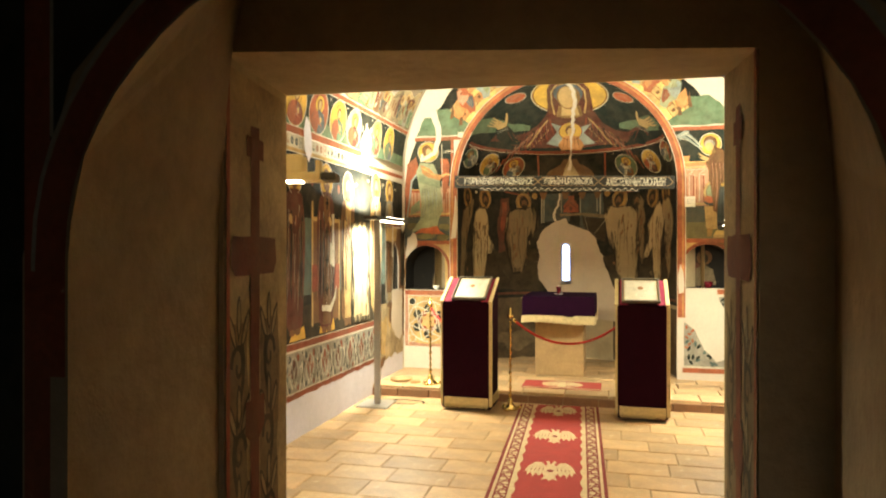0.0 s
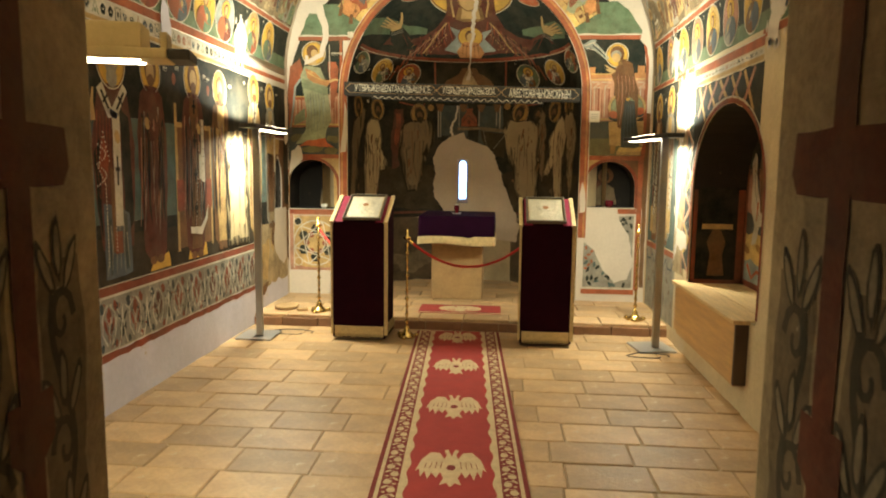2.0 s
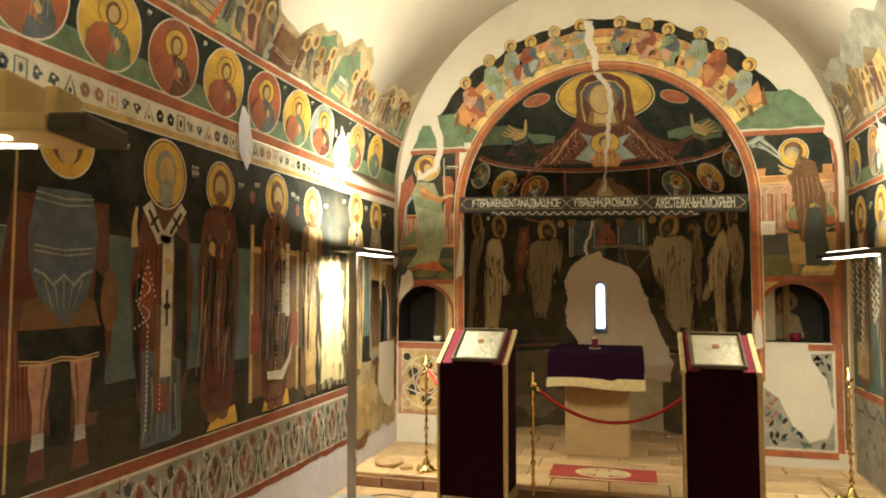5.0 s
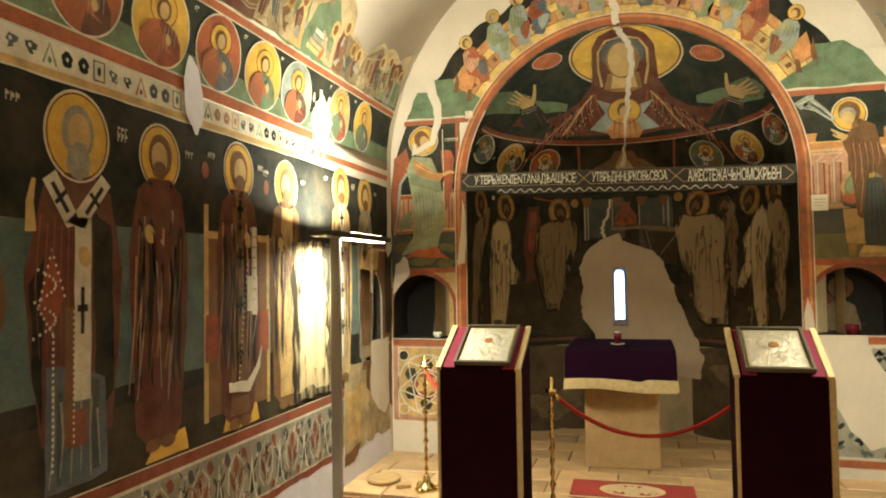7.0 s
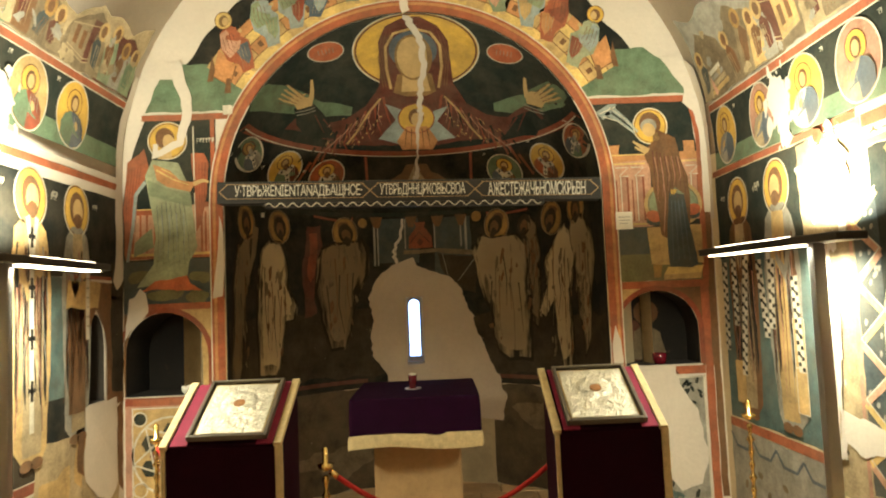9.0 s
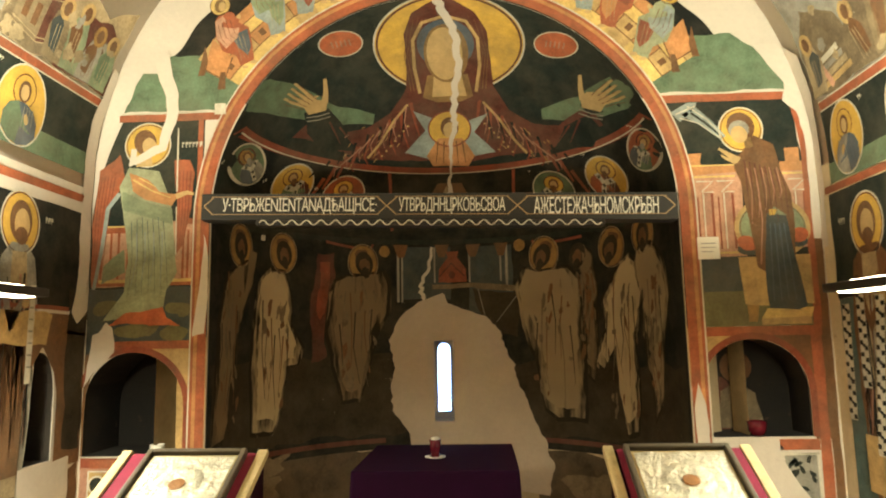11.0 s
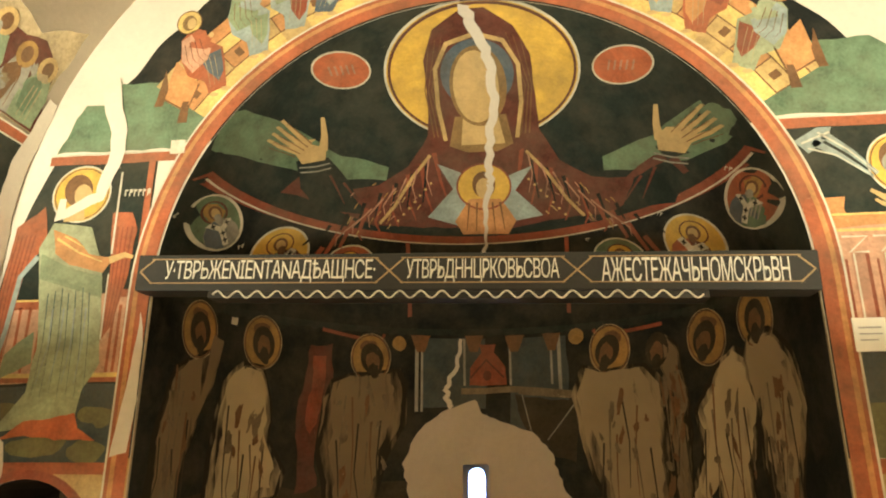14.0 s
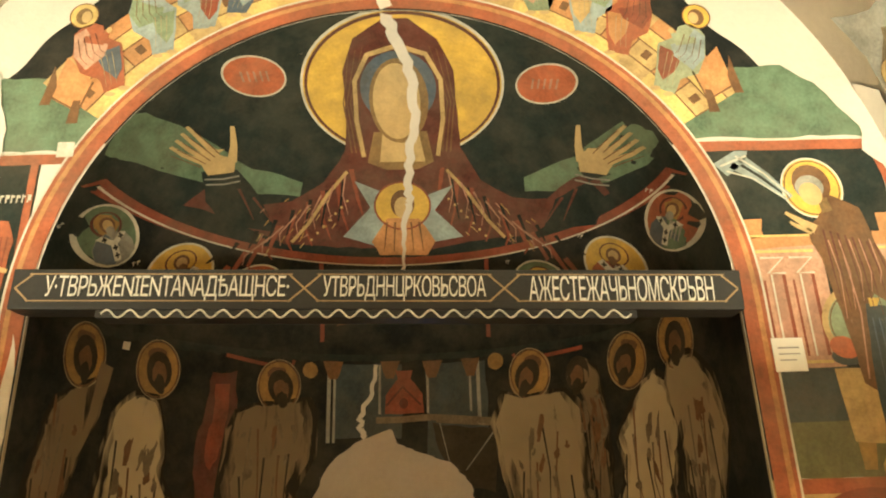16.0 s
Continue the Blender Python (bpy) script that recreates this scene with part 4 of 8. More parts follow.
    marks(m, u - rx * 1.25, v + ry * 0.72, 2, ry * 0.15)
    return m.close()


# north wall: fields, bands and figures
m = Mural("painted_ground", north, (4.8, 1.5), "dark painted background behind the standing saints", "wall painting")
m.add("upper_field", BLACK, rough(rect(2.0, 1.72, 7.53, 2.215), 0.006, 0.1), 1)
m.add("middle_field", TEAL, rect(2.0, 1.10, 7.09, 1.72), 1)
m.add("lower_field", BLACK, rough(rect(2.0, 0.745, 7.08, 1.10), 0.004, 0.1), 1)
m.add("lower_field", DUSK, rough(rect(2.0, 0.745, 6.7, 1.02), 0.02, 0.1), 1.6)
m.close()
m = Mural("painted_dado", north, (4.5, 0.5), "painted dado with leaf ornament between red lines", "wall painting")
m.add("lime_wash", LIME, rough(rect(1.7, 0.0, 7.5, 0.36), 0.004, 0.2), 0.6, "pale violet lime wash")
m.add("leaf_ground", GREY, rect(1.7, 0.36, 6.62, 0.675), 1)
m.add("red_line", BRICKRED, [rect(1.7, 0.69, 6.7, 0.742), *[rough(rect(1.7 + 0.7 * i, 0.315, 2.4 + 0.7 * i, 0.358), 0.013, 0.05) for i in range(7)]], 1.5)
m.add("white_line", WHITE, [rect(1.7, 0.675, 6.7, 0.69), rect(1.7, 0.742, 6.7, 0.748), rect(1.7, 0.358, 6.7, 0.366)], 2)
for i in range(34):
    u = 1.82 + i * 0.141
    if i % 2:
        m.add("leaf_outline", WHITE, strip([(u - 0.02, 0.40), (u - 0.066, 0.47), (u - 0.062, 0.58), (u - 0.01, 0.64)], 0.011, 0.006) + strip([(u + 0.02, 0.40), (u + 0.066, 0.47), (u + 0.062, 0.58), (u + 0.01, 0.64)], 0.011, 0.006), 2.6)
        m.add("petal", (BRICKRED, MAROON)[i % 3 == 0], [ell(u, 0.565, 0.024, 0.055, 14, 0, 0.3), ell(u - 0.034, 0.51, 0.013, 0.05, 12, 0.35, 0.3), ell(u + 0.034, 0.51, 0.013, 0.05, 12, -0.35, 0.3), ell(u, 0.45, 0.014, 0.03, 10)], 3)
        m.add("vein", WHITE, strip([(u, 0.41), (u, 0.50), (u - 0.018, 0.56)], 0.008, 0.004) + strip([(u, 0.50), (u + 0.018, 0.56)], 0.007, 0.004), 3.6)
    else:
        m.add("dark_leaf", (NIGHT, SLATE)[i % 4 == 0], [ell(u, 0.47, 0.034, 0.055, 12, 0, 0.5), ell(u - 0.028, 0.545, 0.010, 0.035, 10, 0.6), ell(u + 0.028, 0.545, 0.010, 0.035, 10, -0.6)], 2.4)
        m.add("leaf_outline", WHITE, strip([(u - 0.05, 0.37), (u - 0.022, 0.43), (u - 0.006, 0.53), (u, 0.62), (u + 0.006, 0.53), (u + 0.022, 0.43), (u + 0.05, 0.37)], 0.012, 0.012), 2.8)
    for k in range(10):
        x, z = u + rnd.uniform(-0.07, 0.07), rnd.uniform(0.39, 0.65)
        m.add("curl", (WHITE, SLATE, WHITE, NIGHT, BRICKRED)[k % 5], strip([(x, z), (x + rnd.uniform(0.008, 0.022), z + rnd.uniform(-0.03, 0.03)), (x + rnd.uniform(-0.02, 0.03), z + rnd.uniform(-0.05, 0.05))], 0.012, 0.004), 3.2 + 0.06 * k)
    m.add("corner_leaf", (SLATE, BRICKRED)[i % 2], [ell(u + 0.07, 0.625, 0.022, 0.035, 10, 0.3, 0.4), ell(u + 0.07, 0.395, 0.018, 0.024, 10, 0, 0.4)], 2.2)
m.close()


def letter_band(surf, v0, v1, u0, u1, line, label):
    m = Mural("painted_band", surf, ((u0 + u1) / 2, v0), label, "wall painting")
    m.add("ground", WHITE, rect(u0, v0, u1, v1), 1)
    m.add("red_line", line, rect(u0, v1 + 0.008, u1, v1 + 0.062), 1)
    m.add("white_line", WHITE, rect(u0, v1 + 0.062, u1, v1 + 0.07), 2)
    m.add("ochre_line", TAN, rect(u0, v0, u1, v0 + 0.028), 2)
    n = int((u1 - u0) / 0.075)
    for i in range(n):
        u = u0 + 0.05 + i * 0.075
        c = (BLUE, BRICKRED, NIGHT, GREEN, PINK, SLATE)[(i // 3 * 5) % 6]
        a, b = v0 + 0.042, v1 - 0.014
        mid, hh = (a + b) / 2, (b - a) / 2
        if i % 6 < 2:
            m.add("rosette", c, [ell(u + 0.014 * math.cos(t), mid + hh * 0.5 * math.sin(t), 0.013, hh * 0.42, 8, t) for t in (0.4, 1.6, 2.9, 4.1, 5.3)], 2)
            m.add("rosette_eye", WHITE, ell(u, mid, 0.006, 0.008, 8), 3)
        elif i % 6 == 2:
            m.add("key", c, [*strip([(u - 0.026, a), (u - 0.026, b), (u + 0.026, b), (u + 0.026, a), (u - 0.026, a)], 0.007), ell(u, mid, 0.010, hh * 0.5, 8)], 2)
        elif i % 6 < 5:
            m.add("flower", (SLATE, BLUE)[i % 2], [ell(u, mid, 0.022, hh * 0.62, 12, 0, 0.8)], 2)
            m.add("rosette_eye", WHITE, [ell(u - 0.006, mid + 0.006, 0.007, 0.008, 8), ell(u + 0.010, mid - 0.012, 0.005, 0.006, 8)], 3)
        else:
            m.add("chevron", c, [*strip([(u - 0.028, a), (u, b), (u + 0.028, a)], 0.009), ell(u, a + 0.016, 0.009, 0.012, 8)], 2)
    return m.close()


letter_band(north, 2.222, 2.352, 2.0, 6.20, RED, "white ornament band under a red line")
m = Mural("painted_band", north, (6.8, 2.25), "thin red line between painted rows", "wall painting")
m.add("red_line", RED, rect(6.18, 2.27, 7.52, 2.31), 1.5)
m.close()
m = Mural("painted_ground", north, (4.8, 2.6), "dark and green painted field behind the medallions", "wall painting")
m.add("upper_field", NIGHT, rect(2.0, 2.415, 7.50, 2.785), 1)
m.add("green_field", GREEN, rect(2.0, 2.415, 7.50, 2.53), 1.5)
m.add("red_line", RED, rect(2.0, 2.785, 7.50, 2.825), 1.5)
m.add("white_line", WHITE, [rect(2.0, 2.779, 7.50, 2.786), rect(2.0, 2.824, 7.50, 2.830)], 2)
m.close()
grounds = (YELLOW, RED, GOLD, RED, GOLD, RED, GOLD, PALEBLUE, TAN, GOLD)
for i, u in enumerate((3.14, 3.56, 3.96, 4.37, 4.78, 5.19, 5.59, 5.96, 6.55, 6.95)):
    medallion(north, u, 2.598, 0.178 if i < 8 else 0.155, 0.182, grounds[i], "oval painted medallion with a haloed bust", (BRICKRED, BLUE, GREEN, MAROON)[i % 4])


def scene_top(u):
    return 3.22 + 0.09 * math.sin(u * 4.4) + 0.06 * math.sin(u * 9.1 + 1) + 0.03 * math.sin(u * 23)


def scenes(surf, u0, u1, v0, label, seed, slope=0.0, light=0):
    """Worn narrative scenes above the medallions: draperies, buildings and hills in broken colour."""
    r = random.Random(seed)
    m = Mural("painted_scene", surf, ((u0 + u1) / 2, v0), label, "wall painting")
    edge = [(u0, v0), (u1, v0)] + [(u1 - (u1 - u0) * i / 60, scene_top(u1 - (u1 - u0) * i / 60)) for i in range(61)]
    m.add("ground", (BUFF, GREY)[light], rough(edge, 0.02, 0.05), 1)
    pal = (BUFF, TAUPE, GREY, TAN, FADED, SAGE, BROWN, ROSE)
    dark = (BROWN, TAUPE, GREEN, MAROON, SLATE)

    def cap(p):
        return (p[0], max(v0 + 0.005, min(p[1], scene_top(p[0]) - 0.03)))

    n = int((u1 - u0) / 0.38)
    for i in range(n):
        c = u0 + (u1 - u0) * (i + 0.5) / n
        k = i % 4
        back = r.choice(dark if not light else (TAUPE, GREEN, BUFF))
        m.add("field", back, rough([cap(p) for p in ((c - 0.22, v0), (c + 0.22, v0), (c + 0.17, v0 + 0.30), (c + 0.05, v0 + 0.42), (c - 0.16, v0 + 0.30))], 0.016, 0.04), 1.6 + 0.05 * k)
        if k == 0:
            m.add("building", r.choice(pal), [cap(p) for p in ((c - 0.15, v0 + 0.08), (c + 0.02, v0 + 0.05), (c + 0.02, v0 + 0.30), (c - 0.15, v0 + 0.33))], 2.4)
            m.add("building_side", r.choice(dark), [cap(p) for p in ((c + 0.02, v0 + 0.05), (c + 0.12, v0 + 0.09), (c + 0.12, v0 + 0.31), (c + 0.02, v0 + 0.30))], 2.5)
            m.add("opening", BROWN, [rect(c - 0.11, v0 + 0.12, c - 0.075, v0 + 0.22), rect(c - 0.045, v0 + 0.11, c - 0.01, v0 + 0.21)], 3)
            m.add("outline", BUFF, [q for z in (0.05, 0.07, 0.26) for q in strip([cap((c - 0.15, v0 + z + 0.03)), cap((c + 0.02, v0 + z)), cap((c + 0.12, v0 + z + 0.03))], 0.006)], 3.2)
        elif k == 2:
            for j in range(4):
                m.add("slab", (TAN, BUFF, GREY, WHITE)[j], [cap(p) for p in ((c - 0.15 + 0.02 * j, v0 + 0.05 + 0.035 * j), (c + 0.13 + 0.02 * j, v0 + 0.02 + 0.035 * j), (c + 0.13 + 0.02 * j, v0 + 0.045 + 0.035 * j), (c - 0.15 + 0.02 * j, v0 + 0.08 + 0.035 * j))], 2.4)
            m.add("beam", VERMILION if not light else ROSE, strip([cap((c + 0.02, v0 + 0.02)), cap((c + 0.15, v0 + 0.30))], 0.035, 0.025), 3)
        for j in range(1 + k % 2 * 2):
            x = c + (-0.125, 0.0, 0.12)[j] if k % 2 else c + 0.14
            h = min(scene_top(x) - 0.06 - v0, r.uniform(0.26, 0.36))
            if h < 0.15:
                continue
            robe, cl = r.choice(pal), r.choice(dark)
            ln = r.uniform(-0.04, 0.04)
            m.add("robe", robe, rough([(x - 0.064, v0 + 0.015), (x + 0.064, v0 + 0.015), (x + 0.070 + ln, v0 + h * 0.5), (x + 0.042 + ln, v0 + h * 0.78), (x - 0.042 + ln, v0 + h * 0.78), (x - 0.070 + ln, v0 + h * 0.5)], 0.008, 0.03), 3.4 + 0.1 * j)
            m.add("cloak", cl, rough([(x - 0.04, v0 + h * 0.22), (x + 0.01, v0 + h * 0.18), (x + 0.02 + ln, v0 + h * 0.62), (x - 0.01 + ln, v0 + h * 0.78), (x - 0.064 + ln, v0 + h * 0.6)], 0.006, 0.03), 4 + 0.1 * j)
            m.add("fold_line", (BUFF, BROWN)[j % 2], [q for d in range(3) for q in strip([(x - 0.02 + 0.02 * d + ln, v0 + h * 0.6), (x - 0.025 + 0.025 * d, v0 + h * 0.12)], 0.005, 0.002)], 4.6)
            m.add("halo", (TAN, OLDGOLD)[j % 2], ell(x + ln, v0 + h * 0.88, 0.047, 0.055, 18), 4.2)
            m.add("head", BROWN, ell(x + ln, v0 + h * 0.88, 0.026, 0.035, 12), 4.8)
    for i in range(int((u1 - u0) * 14)):
        u = r.uniform(u0 + 0.05, u1 - 0.05)
        v = r.uniform(v0 + 0.03, scene_top(u) - 0.10)
        m.add("worn_spot", (BUFF, GREY, FADED)[i % 3], rough(ell(u, v, r.uniform(0.015, 0.05), r.uniform(0.01, 0.04), 16, r.uniform(-1, 1), 0.6), 0.014, 0.02), 5.2)
    return m.close()


scenes(north, 2.0, 7.49, 2.835, "worn painted scenes with ragged upper edge on the vault", 3)

# the standing saints of the north wall
sheet = (
    (3.20, 0.78, 1.44, BRICKRED, MAROON, dict(halo=GOLD)),
    (4.79, 0.80, 1.36, MAROON, MAROON, dict(flip=-1, scroll=False)),
    (5.38, 0.76, 1.43, BROWN, MAROON, dict(scroll=True, stole=BROWN)),
    (5.86, 0.77, 1.40, TAN, BROWN, dict(flip=-1)),
    (6.60, 0.80, 1.44, BUFF, TAN, dict(stole=WHITE, width=0.24)),
    (7.02, 0.84, 1.38, BUFF, GREY, dict(scroll=True, width=0.22)),
)
for u, v0, h, robe, cloak, k in sheet:
    figure(north, u, v0, h, robe, cloak, "painted standing saint in a long robe on the dark wall", **k)
m = Mural("painted_bishop", north, (4.35, 0.74), "painted bishop in dark robe with a white crossed stole", "wall painting", "painted standing saints")
u = 4.35
m.add("halo", GOLD, ell(u, 2.035, 0.148, 0.165, 30), 2)
m.add("halo_rim", WHITE, ring(u, 2.035, 0.148, 0.165, 0.008), 3)
m.add("halo_rim", MAROON, ring(u, 2.035, 0.138, 0.155, 0.006), 3)
m.add("head", GREY, ell(u, 2.05, 0.075, 0.10, 20), 3)
m.add("face", SKIN, ell(u + 0.005, 2.045, 0.052, 0.075, 18), 4)
m.add("beard", GREY, ell(u, 1.945, 0.052, 0.07, 18, 0, 0.3), 4.4)
m.add("cloak", MAROON, rough([(u - 0.15, 1.84), (u - 0.06, 1.90), (u + 0.07, 1.90), (u + 0.16, 1.84), (u + 0.22, 1.55), (u + 0.20, 1.25), (u + 0.17, 0.95), (u - 0.15, 0.95), (u - 0.20, 1.25), (u - 0.22, 1.55)], 0.010, 0.06), 2.4)
m.add("cloak_shade", BLACK, [rough([(u + 0.07, 1.78), (u + 0.16, 1.72), (u + 0.18, 1.1), (u + 0.09, 1.0)], 0.012, 0.05), rough([(u - 0.20, 1.5), (u - 0.14, 1.6), (u - 0.15, 1.0), (u - 0.19, 1.2)], 0.010, 0.05)], 2.8)
m.add("underrobe", BLUE, rough([(u - 0.13, 1.22), (u + 0.02, 1.20), (u + 0.13, 1.15), (u + 0.15, 0.80), (u + 0.05, 0.78), (u - 0.14, 0.78)], 0.008, 0.05), 3)
m.add("underrobe_fold", GREY, [q for k in range(6) for q in strip([(u - 0.11 + 0.042 * k + rnd.uniform(-0.01, 0.01), 1.14 - 0.05 * (k % 3)), (u - 0.10 + 0.04 * k, 0.96), (u - 0.12 + 0.046 * k, 0.80 + 0.03 * (k % 2))], 0.012, 0.004)], 3.3)
m.add("underrobe_shade", SLATE, [rough([(u + 0.06, 1.16), (u + 0.10, 1.14), (u + 0.11, 0.82), (u + 0.075, 0.82)], 0.008, 0.04), rough([(u - 0.08, 1.12), (u - 0.06, 1.12), (u - 0.07, 0.80), (u - 0.09, 0.80)], 0.006, 0.04)], 3.2)
m.add("stole", WHITE, [[(u - 0.155, 1.86), (u - 0.10, 1.90), (u + 0.015, 1.72), (u - 0.05, 1.70)], [(u + 0.155, 1.87), (u + 0.11, 1.91), (u - 0.045, 1.72), (u + 0.025, 1.70)], rough(rect(u - 0.015, 1.08, u + 0.062, 1.74), 0.004, 0.06)], 4.6)
m.add("cross_mark", BLACK, [*strip([(u - 0.115, 1.855), (u - 0.045, 1.755)], 0.018), *strip([(u - 0.10, 1.785), (u - 0.055, 1.83)], 0.016), *strip([(u + 0.115, 1.86), (u + 0.035, 1.755)], 0.018), *strip([(u + 0.10, 1.785), (u + 0.055, 1.835)], 0.016), rect(u + 0.013, 1.32, u + 0.030, 1.49), rect(u - 0.002, 1.40, u + 0.046, 1.425)], 5.2)
m.add("front_panel", BROWN, rough(rect(u - 0.055, 0.93, u - 0.018, 1.42), 0.004, 0.05), 4)
m.add("red_panel", BRICKRED, rough(rect(u - 0.035, 0.92, u + 0.045, 1.05), 0.004, 0.04), 4.8)
m.add("diamond", BRICKRED, rough([(u - 0.115, 1.62), (u - 0.06, 1.46), (u - 0.11, 1.33), (u - 0.17, 1.42)], 0.004, 0.04), 4)
m.add("pearl", WHITE, [ell(u - 0.017, 0.94 + 0.022 * k, 0.005, 0.006, 8) for k in range(22)] + [ell(u - 0.115 + 0.055 * k / 6, 1.62 - 0.16 * k / 6, 0.005, 0.006, 8) for k in range(7)] + [ell(u - 0.115 - 0.055 * k / 7, 1.62 - 0.20 * k / 7, 0.005, 0.006, 8) for k in range(8)] + [ell(u - 0.17 + 0.06 * k / 5, 1.42 - 0.09 * k / 5, 0.005, 0.006, 8) for k in range(6)], 5.4)
m.add("palm", SKIN, [*strip([(u - 0.20, 1.68), (u - 0.205, 1.78), (u - 0.19, 1.86)], 0.045, 0.016), ell(u + 0.03, 1.60, 0.028, 0.04, 14, 0.3)], 5)
m.add("fold", BRICKRED, [q for k in range(6) for q in strip([(u - 0.16 + 0.03 * k, 1.74 - 0.03 * (k % 2)), (u - 0.18 + 0.034 * k, 1.5), (u - 0.16 + 0.03 * k, 1.25)], 0.007, 0.002)], 3.6)
marks(m, u - 0.30, 2.10, 3, 0.035)
marks(m, u + 0.19, 2.08, 3, 0.035)
m.close()
m = Mural("painted_warrior", north, (3.78, 0.8), "painted warrior in grey-blue armour with a spear", "wall painting", "painted standing saints")
u, z = 3.77, 0.80
m.add("halo", GOLD, ell(u, 2.08, 0.135, 0.15, 26), 2)
m.add("halo_rim", WHITE, ring(u, 2.08, 0.135, 0.15, 0.008), 3)
m.add("head", BROWN, ell(u, 2.08, 0.08, 0.10), 3)
m.add("face", SKIN, ell(u, 2.05, 0.05, 0.07), 4)
m.add("cloak", MAROON, rough([(u - 0.24, 1.85), (u + 0.22, 1.85), (u + 0.26, 1.3), (u + 0.18, 0.95), (u - 0.25, 0.95), (u - 0.30, 1.3)], 0.012, 0.07), 2)
m.add("cloak_shade", BLACK, [rough([(u + 0.16, 1.80), (u + 0.23, 1.6), (u + 0.22, 1.0), (u + 0.14, 1.0), (u + 0.16, 1.4)], 0.012, 0.06), rough([(u - 0.05, 1.22), (u + 0.05, 1.22), (u + 0.05, 0.9), (u - 0.05, 0.9)], 0.012, 0.06)], 2.3)
m.add("cloak_fold", BRICKRED, [q for k in range(6) for q in strip([(u - 0.27 + 0.02 * k, 1.35), (u - 0.25 + 0.02 * k, 0.98)], 0.010, 0.004)], 2.5)
m.add("sleeve", MAROON, [rough([(u - 0.14, 1.86), (u - 0.22, 1.78), (u - 0.24, 1.58), (u - 0.16, 1.60)], 0.008, 0.04), rough([(u + 0.14, 1.86), (u + 0.21, 1.78), (u + 0.23, 1.52), (u + 0.16, 1.58)], 0.008, 0.04)], 2.8)
m.add("armour", BLUE, rough([(u - 0.13, 1.88), (u + 0.13, 1.88), (u + 0.165, 1.72), (u + 0.155, 1.58), (u + 0.12, 1.46), (u + 0.01, 1.35), (u - 0.11, 1.46), (u - 0.16, 1.58), (u - 0.165, 1.72)], 0.006, 0.05), 3)
m.add("armour_line", GREY, [*[q for z in (1.86, 1.835, 1.66, 1.64) for q in strip([(u - 0.14, z), (u, z - 0.015), (u + 0.14, z)], 0.007)], *strip([(u - 0.14, 1.57), (u - 0.09, 1.55), (u - 0.05, 1.51), (u, 1.55), (u + 0.05, 1.51), (u + 0.09, 1.55), (u + 0.14, 1.57)], 0.011), *[q for k in range(5) for q in strip([(u - 0.09 + 0.045 * k, 1.53), (u - 0.05 + 0.026 * k, 1.42)], 0.005, 0.003)]], 4)
m.add("belt", BROWN, [rough([(u - 0.17, 1.45), (u - 0.10, 1.47), (u, 1.36), (u + 0.10, 1.47), (u + 0.16, 1.45), (u + 0.20, 1.34), (u - 0.20, 1.34)], 0.006, 0.04)], 2.9)
m.add("skirt", BLACK, rough([(u - 0.2, 1.345), (u + 0.2, 1.345), (u + 0.19, 1.225), (u - 0.19, 1.225)], 0.004, 0.05), 3)
m.add("skirt_trim", TAN, [q for z in (1.235, 1.222) for q in strip([(u - 0.19, z), (u - 0.08, z - 0.012), (u, z), (u + 0.09, z - 0.012), (u + 0.19, z)], 0.006)], 3.6)
for k in (-1, 1):
    m.add("leg", PINK, rough([(u + k * 0.045, 1.22), (u + k * 0.15, 1.22), (u + k * 0.145, 1.12), (u + k * 0.125, 1.04), (u + k * 0.125, 0.93), (u + k * 0.08, 0.93), (u + k * 0.07, 1.05), (u + k * 0.05, 1.13)], 0.004, 0.03), 3)
    m.add("leg_shade", BROWN, strip([(u + k * 0.07, 1.2), (u + k * 0.085, 1.08), (u + k * 0.09, 0.95)], 0.012, 0.006), 3.4)
    m.add("shoe", PALE, rough([(u + k * 0.075, 0.96), (u + k * 0.125, 0.96), (u + k * 0.13, 0.88), (u + k * 0.07, 0.88)], 0.004, 0.03), 3.5)
    m.add("boot", MAROON, rough([(u + k * 0.07, 0.90), (u + k * 0.13, 0.90), (u + k * 0.15, 0.79), (u + k * 0.06, 0.79)], 0.005, 0.03), 3.8)
m.add("spear", TAN, strip([(u - 0.235, 0.78), (u - 0.225, 2.15)], 0.012), 5)
m.add("shield", BROWN, ell(u + 0.24, 1.45, 0.05, 0.13), 4)
m.close()
m = Mural("plaster_patch", north, (5.0, 2.3), "pale bare plaster patches where paint is lost", "plaster patch")
m.add("bare_plaster", LIME, rough(ell(5.01, 2.34, 0.072, 0.17, 30, 0.1, 0.25), 0.012, 0.03), 8)
for e in ((6.30, 2.50, 0.13, 0.16), (3.30, 2.52, 0.10, 0.22)):
    m.add("bare_plaster", PLASTER, tatter(*e, amp=0.3), 8)
m.close()
m = Mural("painted_corner", north, (7.3, 1.3), "smoke-darkened red-brown paint round a pointed niche", "wall painting")
m.add("brown_field", BROWN, [rough(rect(6.93, 1.0, 7.098, 1.70), 0.006, 0.06), rough([(7.342, 0.98), (7.548, 0.98), (7.552, 1.70), (7.342, 1.70)], 0.004, 0.06), [(7.098, 1.33), (7.125, 1.42), (7.22, 1.545), (7.315, 1.42), (7.342, 1.33), (7.342, 1.70), (7.098, 1.70)]], 5)
m.add("dark_shade", DUSK, [rough(rect(7.40, 1.05, 7.545, 1.62), 0.02, 0.05), rough(rect(7.40, 1.60, 7.55, 1.82), 0.015, 0.05), rough(rect(7.49, 1.78, 7.552, 2.28), 0.008, 0.05)], 5.4)
